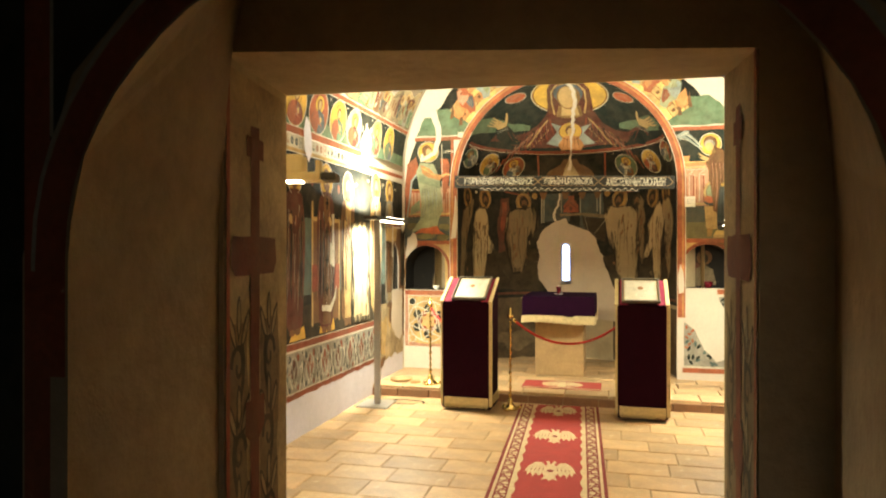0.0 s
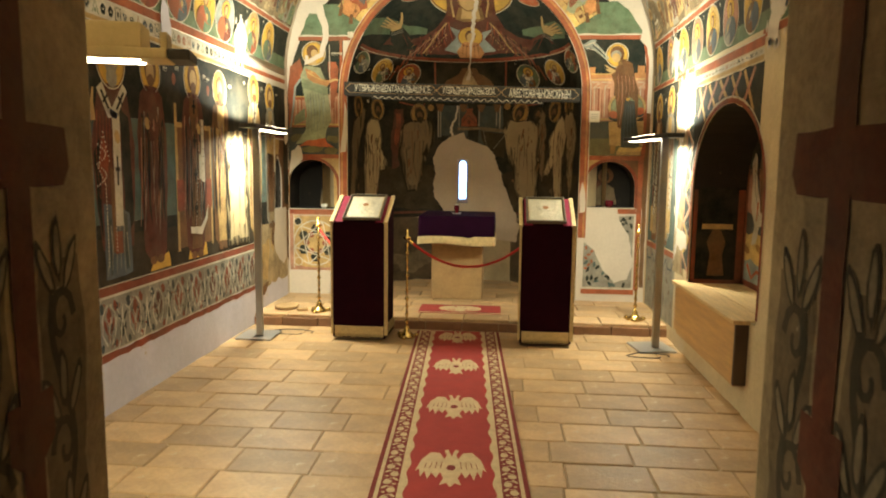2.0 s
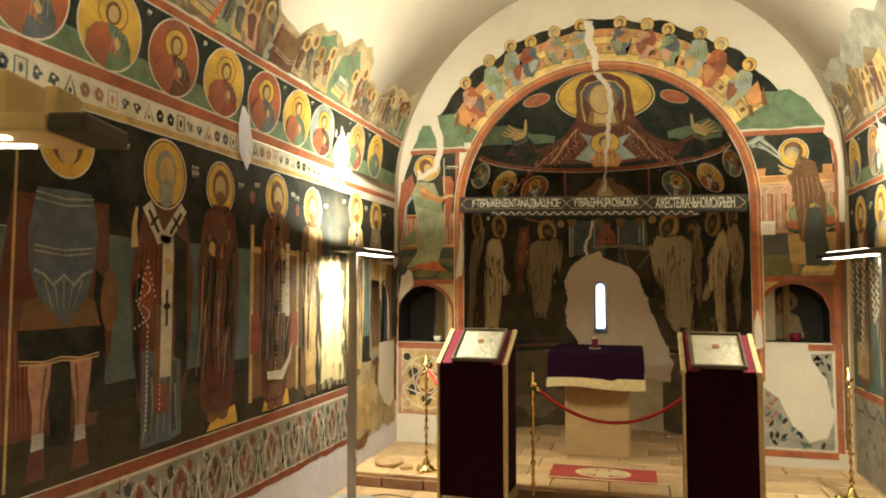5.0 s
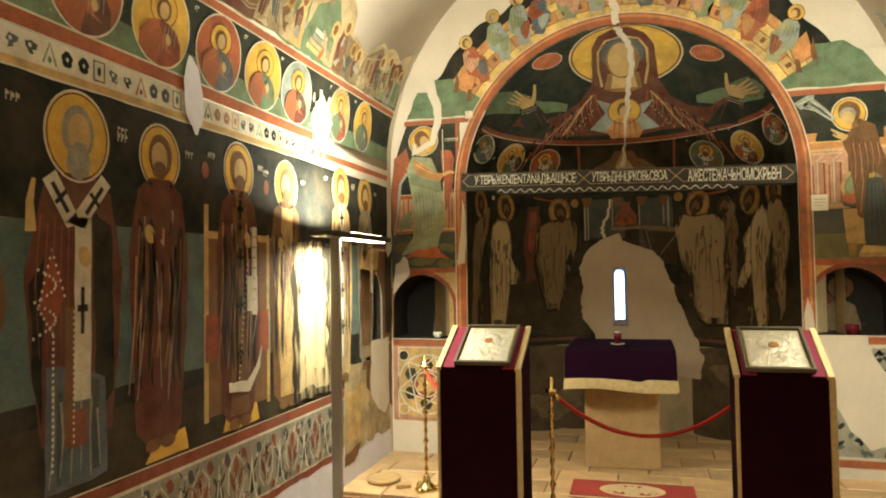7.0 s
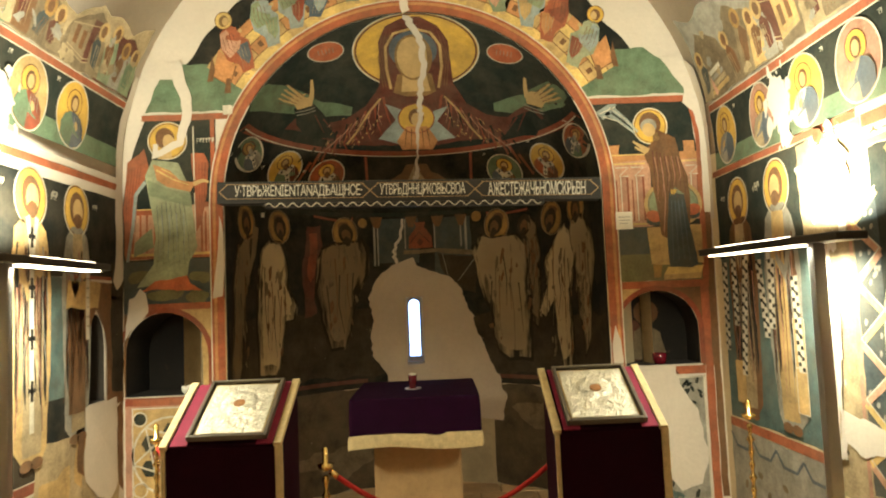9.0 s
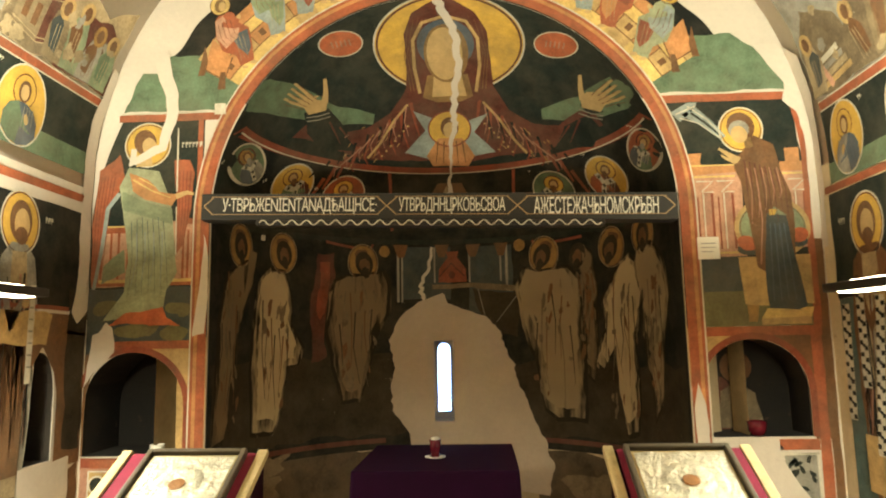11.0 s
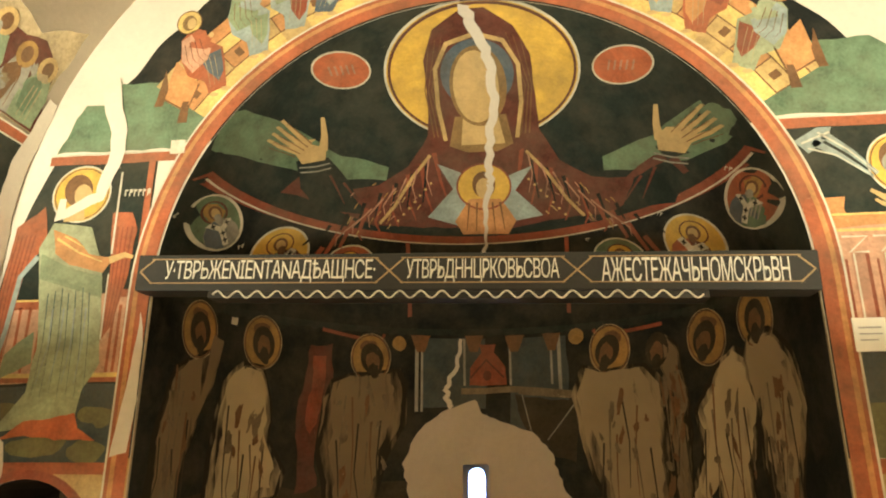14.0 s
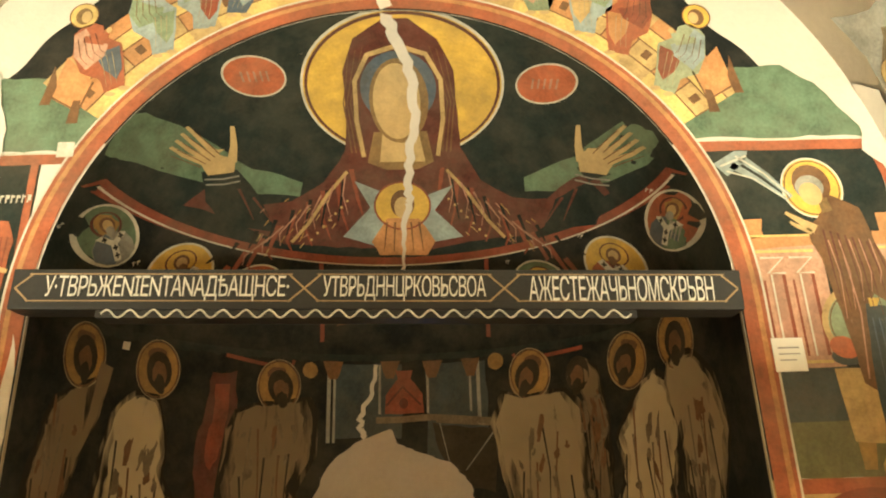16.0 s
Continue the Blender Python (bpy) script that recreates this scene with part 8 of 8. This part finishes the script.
for dx in (0.0, -0.62):
    m.add("horse", WHITE, rough([(5.84 + dx, 1.50), (5.78 + dx, 1.58), (5.72 + dx, 1.52), (5.70 + dx, 1.30), (5.60 + dx, 1.20), (5.46 + dx, 1.22), (5.40 + dx, 1.05), (5.43 + dx, 0.86), (5.47 + dx, 1.02), (5.62 + dx, 1.05), (5.68 + dx, 0.92), (5.76 + dx, 0.90), (5.72 + dx, 1.04), (5.80 + dx, 1.18), (5.80 + dx, 1.36)], 0.012, 0.04), 4)
    m.add("horse_shade", GREY, strip([(5.78 + dx, 1.5), (5.74 + dx, 1.3), (5.64 + dx, 1.12)], 0.02, 0.008), 4.5)
    m.add("rider", BROWN, rough([(5.66 + dx, 1.64), (5.50 + dx, 1.66), (5.45 + dx, 1.40), (5.52 + dx, 1.12), (5.62 + dx, 1.16), (5.66 + dx, 1.36)], 0.012, 0.04), 5)
    m.add("cloak", MAROON, rough([(5.55 + dx, 1.62), (5.42 + dx, 1.55), (5.38 + dx, 1.30), (5.48 + dx, 1.28)], 0.012, 0.04), 5.4)
    m.add("leg", VERMILION, strip([(5.66 + dx, 1.22), (5.68 + dx, 1.08)], 0.03, 0.014), 5.6)
    m.add("bridle", BLACK, strip([(5.76 + dx, 1.45), (5.62 + dx, 1.36)], 0.008), 6)
m.close()


def niche_side(u, v, o):
    return (WR + u, 5.916 - o, v)


CUTS[niche_side] = (0, 0)
m = Mural("painted_column", niche_side, (0.2, 0.6), "painted red column on the dark niche side", "wall painting")
m.add("dark_field", BLACK, rect(0.01, 0.575, 0.39, 1.32), 1)
m.add("red_line", BRICKRED, [rect(0.01, 0.575, 0.39, 0.61), rect(0.34, 0.575, 0.39, 1.3), rect(0.01, 0.575, 0.04, 1.3)], 2)
m.add("shaft", BROWN, rough([(0.13, 0.64), (0.26, 0.64), (0.24, 0.8), (0.26, 0.9), (0.22, 1.0), (0.16, 1.0), (0.12, 0.9), (0.15, 0.8)], 0.004, 0.04), 2)
m.add("capital", TAN, rect(0.08, 1.0, 0.31, 1.04), 3)
m.close()


# paintings of the doorway sides
def jamb_right(u, v, o):
    return (DR - o, u, v)


def jamb_left(u, v, o):
    return (DL + 0.06 * (YW - u) / 0.38 + o, u, v)


CUTS[jamb_right] = CUTS[jamb_left] = (0, 0)
INKDARK = pigment("dark_grey_ink_pigment", (0.055, 0.046, 0.03), 0.1)
JAMBLIME = pigment("yellowed_lime_pigment", (0.36, 0.27, 0.15), 0.14)
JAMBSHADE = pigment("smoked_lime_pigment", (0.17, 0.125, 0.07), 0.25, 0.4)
JAMBPALE = pigment("greyed_lime_pigment", (0.27, 0.215, 0.13), 0.15)
JAMBRED = pigment("dark_red_brown_pigment", (0.125, 0.040, 0.022), 0.12)
for surf, cu in ((jamb_right, 1.385), (jamb_left, 1.36)):
    m = Mural("painted_cross", surf, (cu, 1.2), "tall red-brown painted cross with grey scroll leaves on a doorway side", "wall painting", "painted crosses of the doorway")
    m.add("pale_field", JAMBLIME, rect(1.215, 0.0, 1.575, 1.84), 1)
    m.add("faded_shade", JAMBSHADE, [rough(rect(cu - 0.15, 0.2, cu - 0.035, 1.31), 0.018, 0.05), rough(rect(cu + 0.035, 0.2, cu + 0.15, 1.31), 0.018, 0.05)], 1.5)
    for s in (-1, 1):
        m.add("vine", INKDARK, strip([(cu + s * (0.088 + 0.026 * math.sin(j * 0.62)), 0.22 + 0.036 * j) for j in range(30)], 0.016), 2)
        for k in range(6):
            z0 = 0.30 + 0.185 * k
            flip = 1 if k % 2 else -1
            curl = [(cu + s * (0.088 + flip * (0.004 + 0.036 * (1 - j / 13) * math.cos(0.62 * j))), z0 + 0.05 * (1 - j / 13) * math.sin(0.62 * j)) for j in range(12)]
            m.add("scroll", INKDARK, strip(curl, 0.016, 0.009), 2.2)
            for q, (du, dv, tilt) in enumerate(((-0.034, 0.075, 0.5), (0.0, 0.10, 0.0), (0.034, 0.075, -0.5))):
                x, z = cu + s * 0.088 + du, z0 + dv
                m.add("leaf", INKDARK, ell(x, z, 0.0135, 0.045, 14, tilt, 0.25), 2.4)
                m.add("leaf", JAMBPALE, ell(x, z, 0.0075, 0.034, 12, tilt, 0.25), 2.8)
    m.add("cross_shaft", JAMBRED, rough(rect(cu - 0.026, 0.15, cu + 0.026, 1.74), 0.004, 0.05), 3)
    m.add("cross_arm", JAMBRED, [rough([(cu - 0.115, 1.415), (cu + 0.115, 1.415), (cu + 0.135, 1.44), (cu + 0.125, 1.495), (cu - 0.125, 1.495), (cu - 0.135, 1.44)], 0.004, 0.05), [(cu - 0.05, 1.67), (cu + 0.05, 1.67), (cu + 0.05, 1.715), (cu - 0.05, 1.715)], [(cu - 0.055, 1.07), (cu, 1.03), (cu + 0.055, 1.07), (cu + 0.055, 1.14), (cu - 0.055, 1.14)]], 3.5)
    m.add("edge_line", BRICKRED, [rect(1.205, 0, 1.222, 1.85)], 4)
    m.close()


# porch side of the doorway
def porch_face(u, v, o):
    return (u, DOUT - o, v)


CUTS[porch_face] = (0, 0)
m = Mural("painted_arch_border", porch_face, (-0.8, 1.4), "dark red border line round the doorway arch", "wall painting")
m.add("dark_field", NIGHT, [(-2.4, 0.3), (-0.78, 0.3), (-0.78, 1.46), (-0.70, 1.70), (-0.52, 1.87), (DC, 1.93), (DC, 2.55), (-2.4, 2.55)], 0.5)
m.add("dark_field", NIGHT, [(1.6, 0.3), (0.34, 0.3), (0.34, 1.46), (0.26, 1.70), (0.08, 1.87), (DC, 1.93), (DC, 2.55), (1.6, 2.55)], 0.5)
m.add("red_line", BRICKRED, strip(arch(DC, DHW + 0.026, 1.30, 1.46, 0.426, 28), 0.046), 1.5)
m.add("red_line", BRICKRED, [rect(-0.776, 0.3, -0.734, 2.5)], 1.3)
m.add("white_line", GREY, strip(arch(DC, DHW + 0.054, 1.44, 1.46, 0.454, 28), 0.007), 2)
m.add("white_line", GREY, [rect(-0.734, 1.62, -0.728, 2.5)], 2)
m.add("pale_dado", TAUPE, rough(rect(-2.0, 0.3, -0.79, 0.75), 0.02, 0.08), 1)
m.close()

# ---- painted beam across the apse ----
beam = thing("painted_beam", pose(AX - 0.02, YE - 0.035, 2.20, 0, 1.5), "black painted wooden tie beam with white lettering", "beam")
part("timber", cube(-1.18, 1.18, -0.055, 0.055, -0.07, 0.065, 0.006), DARKWOOD, beam, "black painted timber")
part("lower_batten", cube(-0.90, 0.83, -0.05, 0.04, -0.096, -0.070, 0.004), DARKWOOD, beam, "dark batten under the beam")
LINE = mat("dull_gold_line", (0.30, 0.19, 0.09), 0.7, var=0.3, scale=20)
CHALK = mat("chalk_white_paint", (0.62, 0.57, 0.46), 0.8, var=0.2, scale=30, bump=0.1)
F = -0.0565
for a, b in ((-1.165, -0.24), (-0.24, 0.405), (0.405, 1.165)):
    bm = bmesh.new()
    for x0, x1, z0, z1 in ((a + 0.04, b - 0.04, 0.045, 0.049), (a + 0.04, b - 0.04, -0.044, -0.040)):
        box(bm, x0, x1, F, F + 0.004, z0, z1)
    for xa, xb in ((a, a + 0.05), (b, b - 0.05)):
        for s in (-1, 1):
            for q in strip([(xa, 0.0), (xb, s * 0.045)], 0.006):
                vs = [bm.verts.new((p[0], F, p[1])) for p in q]
                bm.faces.new(vs)
    part("cartouche_line", bm, LINE, beam, "thin tan painted outline")


def lettering(text, x0, x1, h, parent):
    c = bpy.data.curves.new("lettering", "FONT")
    c.body, c.size, c.align_x, c.align_y = text, 0.1, "LEFT", "BOTTOM"
    c.space_character = 0.88
    c.extrude = 0.0
    tmp = bpy.data.objects.new("lettering", c)
    scene.collection.objects.link(tmp)
    bpy.context.view_layer.update()
    me = bpy.data.meshes.new_from_object(tmp.evaluated_get(bpy.context.evaluated_depsgraph_get()))
    bpy.data.objects.remove(tmp)
    xs, ys = [v.co.x for v in me.vertices], [v.co.y for v in me.vertices]
    sx, sy = (x1 - x0) / (max(xs) - min(xs)), h / (max(ys) - min(ys))
    for v in me.vertices:
        v.co = Vector((x0 + (v.co.x - min(xs)) * sx, F - 0.001, -h / 2 + (v.co.y - min(ys)) * sy))
    me.materials.append(CHALK)
    ob = new("lettering", me)
    ob.parent = parent
    ob["label"] = "white painted old Cyrillic lettering"


lettering("\u0423\u00b7\u0422\u0412\u0420\u042c\u0416\u0415N\u0406\u0415N\u0422\u0410N\u0410\u0414\u0462\u0410\u0429\u041d\u0421\u0415\u00b7", -1.07, -0.29, 0.084, beam)
lettering("\u0423\u0422\u0412\u0420\u042c\u0414\u041d\u041d\u0426\u0420\u041a\u041e\u0412\u042c\u0421\u0412\u041e\u0410", -0.18, 0.345, 0.084, beam)
lettering("\u0410\u0416\u0415\u0421\u0422\u0415\u0416\u0410\u0427\u042c\u041d\u041e\u041c\u0421\u041a\u0420\u042c\u0412\u041d", 0.485, 1.085, 0.084, beam)
pts = [(-0.88 + 1.69 * i / 340, -0.053, -0.084 + 0.0125 * math.sin(i / 340 * 2 * math.pi * 23)) for i in range(341)]
part("wavy_line", tube(pts, 0.0032, 5), CHALK, beam, "thin white wavy line")

# ---- carpets ----
CW, CL = 0.715, 4.70
run = thing("carpet_runner", pose(-0.545, 6.44, 0.002, 0, 0, 3.1), "long red carpet runner with gold eagles and border", "carpet")
part("carpet_base", cube(-CW / 2, CW / 2, -CL, 0, 0.0, 0.007, 0.002), CARPET, run, "red woven pile")


def flat(name, polys, z, mtl, parent, label=""):
    bm = bmesh.new()
    for q in polys:
        bm.faces.new([bm.verts.new((p[0], p[1], z)) for p in q])
    bmesh.ops.triangulate(bm, faces=bm.faces)
    return part(name, bm, mtl, parent, label)


for s in (-1, 1):
    e = s * CW / 2
    flat("dark_edge", [rect(min(e, e - s * 0.022), -CL, max(e, e - s * 0.022), 0)], 0.0078, CARPET_D, run)
    flat("tan_line", [rect(min(e - s * 0.022, e - s * 0.04), -CL, max(e - s * 0.022, e - s * 0.04), -0.01)], 0.0078, CARPET_G, run, "tan border line")
    flat("border_ground", [rect(min(e - s * 0.04, e - s * 0.122), -CL, max(e - s * 0.04, e - s * 0.122), -0.01)], 0.0078, CARPET_D, run, "dark red border")
    wav = []
    n = 160
    for i in range(n):
        y0, y1 = -0.02 - (CL - 0.02) * i / n, -0.02 - (CL - 0.02) * (i + 1) / n
        f0, f1 = 0.008 * math.sin(i * 0.9), 0.008 * math.sin((i + 1) * 0.9)
        wav.append([(e - s * 0.122, y0), (e - s * (0.156 + f0), y0), (e - s * (0.156 + f1), y1), (e - s * 0.122, y1)])
    flat("wavy_border", wav, 0.0082, CARPET_G, run, "tan wavy border")
    leaves = []
    for i in range(58):
        y = -0.05 - i * 0.08
        c = e - s * 0.081
        k = 1 if i % 2 else -1
        leaves += [ell(c + 0.012 * k, y, 0.020, 0.024, 12, 0.3 * k), ell(c - 0.022 * k, y + 0.03, 0.008, 0.020, 8, -0.7 * k), ell(c - 0.02 * k, y - 0.02, 0.010, 0.007, 8)]
        leaves += strip([(c - 0.02 * k, y + 0.04), (c + 0.02 * k, y + 0.028), (c + 0.026 * k, y + 0.012)], 0.006)
    flat("border_leaf", leaves, 0.0084, CARPET_G, run, "tan woven leaves")


def eagle(cx, cy, w, h):
    """A woven double-headed bird with spread wings, mirrored about its middle."""
    half = [(0.0, 0.30), (0.10, 0.50), (0.22, 0.48), (0.14, 0.34), (0.20, 0.22), (0.34, 0.40), (0.62, 0.42), (0.86, 0.20), (1.0, -0.12), (0.90, -0.06), (0.84, -0.28), (0.74, -0.12), (0.64, -0.34), (0.54, -0.16), (0.40, -0.30), (0.30, -0.14), (0.20, -0.30), (0.30, -0.48), (0.12, -0.42), (0.0, -0.52)]
    pts_ = [(cx + w / 2 * x, cy + h * y) for x, y in half]
    return pts_ + [(cx - w / 2 * x, cy + h * y) for x, y in half[-2:0:-1]]


for y in [-0.22 - 0.846 * k for k in range(6)]:
    flat("woven_eagle", [eagle(0, y, 0.34, 0.40)], 0.0083, CARPET_G, run, "gold woven double-headed bird")
    flat("woven_mark", [ell(0, y - 0.01, 0.022, 0.03, 14)] + [q for s in (-1, 1) for k in range(4) for q in strip([(s * (0.045 + 0.025 * k), y + 0.06 - 0.008 * k), (s * (0.05 + 0.026 * k), y - 0.02)], 0.004)], 0.0088, CARPET_D, run)
rug = thing("small_rug", pose(-0.555, 6.74, STEP + 0.002, 0, 0, 0.8), "small red rug with a gold bird lying before the altar", "rug")
part("carpet_base", cube(-0.385, 0.385, 0, 0.40, 0, 0.007, 0.002), CARPET, rug)
flat("border_line", [rect(-0.385, 0.0, 0.385, 0.028), rect(-0.385, 0.372, 0.385, 0.40)], 0.0078, CARPET_G, rug, "tan border")
flat("dark_edge", [rect(-0.385, 0.028, 0.385, 0.05), rect(-0.385, 0.35, 0.385, 0.372)], 0.0078, CARPET_D, rug)
flat("woven_bird", [eagle(0, 0.2, 0.40, 0.24)], 0.0080, CARPET_G, rug, "gold woven bird")
flat("woven_ring", ring(0, 0.2, 0.19, 0.115, 0.03), 0.0083, GOLDTRIM, rug)

# ---- small things ----
dish = thing("stone_dish", pose(-2.20, 6.78, STEP), "broken pale stone dish lying on the step", "stone dish")
part("rim", lathe([(0.07, 0.0), (0.11, 0.005), (0.115, 0.03), (0.095, 0.032), (0.06, 0.014), (0.01, 0.012)], 18), STONE, dish, smooth=True)
shard = tagged(link("stone_shard", cube(-0.05, 0.05, -0.03, 0.03, 0, 0.03, 0.008), STONE), "small broken stone on the step", "stone")
shard.matrix_world = pose(-2.02, 6.68, STEP, 0, 0, 25)
niche_cup = thing("white_cup", pose(-2.05, YE + 0.06, 1.0), "small white cup on the niche sill", "cup")
part("bowl", lathe([(0.02, 0.0), (0.034, 0.02), (0.036, 0.05), (0.031, 0.05), (0.018, 0.012)], 18), PAPER, niche_cup, smooth=True)
ruby = thing("votive_glass", pose(0.90, YE + 0.05, 1.06), "small dark red votive glass on the niche sill", "votive glass")
part("bowl", lathe([(0.03, 0.0), (0.042, 0.03), (0.045, 0.07), (0.04, 0.07), (0.028, 0.012)], 18), REDGLASS, ruby, smooth=True)


def back_right(u, v, o):
    return (u, YE + 0.22 - o, v)


def back_left(u, v, o):
    return (u, YE + 0.36 - o, v)


CUTS[back_right] = CUTS[back_left] = (0, 0)
m = Mural("painted_niche_figure", back_right, (0.9, 1.1), "faded painted half figure at the back of the niche", "wall painting")
# Niche backs below: shade is painted into the dark fields.
m.add("dark_field", SOOT_SHADE, rect(0.62, 1.03, 1.16, 1.55), 1)
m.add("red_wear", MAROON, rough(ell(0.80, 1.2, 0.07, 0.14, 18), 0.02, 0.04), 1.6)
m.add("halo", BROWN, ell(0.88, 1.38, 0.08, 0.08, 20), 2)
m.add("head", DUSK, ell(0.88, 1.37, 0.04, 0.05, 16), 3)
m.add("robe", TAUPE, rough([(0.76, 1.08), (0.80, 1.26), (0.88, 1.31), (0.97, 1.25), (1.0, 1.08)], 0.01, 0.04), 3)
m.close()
m = Mural("painted_niche_ground", back_left, (-2.1, 1.1), "niche back, soot and shade painted black, pale worn patch", "wall painting")
m.add("dark_field", SOOT_SHADE, rect(-2.45, 1.0, -1.86, 1.53), 1)
m.add("pale_wear", TAUPE, rough(ell(-2.0, 1.16, 0.10, 0.13, 18), 0.02, 0.04), 2)
m.close()

# ---- floor pieces ----
TW, TD, GAP = 0.405, 0.268, 0.009
variants = []
for k in range(6):
    bm = cube(-TW / 2 + GAP / 2, TW / 2 - GAP / 2, -TD / 2 + GAP / 2, TD / 2 - GAP / 2, -0.03, 0.0)
    rk = random.Random(k)
    for v in bm.verts:
        v.co.x += rk.uniform(-0.004, 0.004)
        v.co.y += rk.uniform(-0.004, 0.004)
    top = [e for e in bm.edges if all(v.co.z > -0.001 for v in e.verts)]
    bmesh.ops.bevel(bm, geom=top, offset=0.005, segments=1, affect="EDGES")
    me = bpy.data.meshes.new("tile")
    bm.to_mesh(me)
    bm.free()
    me.materials.append(TILE)
    variants.append(me)
rt = random.Random(4)


def lay(parent, y0, rows_, x0, x1, z, keep):
    for j in range(rows_):
        y = y0 + (j + 0.5) * TD
        x = x0 + rt.uniform(-0.18, 0.02) - (0.2 if j % 2 else 0)
        while x < x1 + TW:
            if keep(x, y):
                ob = new("tile", rt.choice(variants))
                ob.parent = parent
                ob.matrix_local = pose(x, y, z + rt.uniform(-0.0025, 0.002), rt.uniform(-0.35, 0.35), rt.uniform(-0.3, 0.3), rt.choice((0, 180)) + rt.uniform(-0.5, 0.5))
            x += TW


lay(floor, 6.50 - 19 * TD, 19, WL + 0.1, WR, 0.0, lambda x, y: True)
lay(platform, STEP_Y + 0.005, 9, WL + 0.1, WR, STEP, lambda x, y: y < YE + 0.1 or math.hypot(x - AX, y - AY) < AR + 0.15)
bm = cube(-0.16, 0.16, 0, 0.06, 0, 0.075, 0.006)
me = bpy.data.meshes.new("riser_brick")
bm.to_mesh(me)
bm.free()
me.materials.append(mat("brick_riser", (0.24, 0.12, 0.06), 0.85, var=0.3, scale=8, bump=0.4, per_object=0.25))
x = WL + 0.1
while x < WR + 0.1:
    ob = new("riser_brick", me)
    ob.parent = platform
    ob.matrix_local = pose(x, STEP_Y - 0.012 + rt.uniform(-0.006, 0.006), -0.005)
    x += 0.328
tagged(link("doorway_floor", cube(-2.8, 2.0, -2.6, 1.41, -0.03, -0.004), TILE), "worn clay floor of the doorway", "floor", kind="structure")
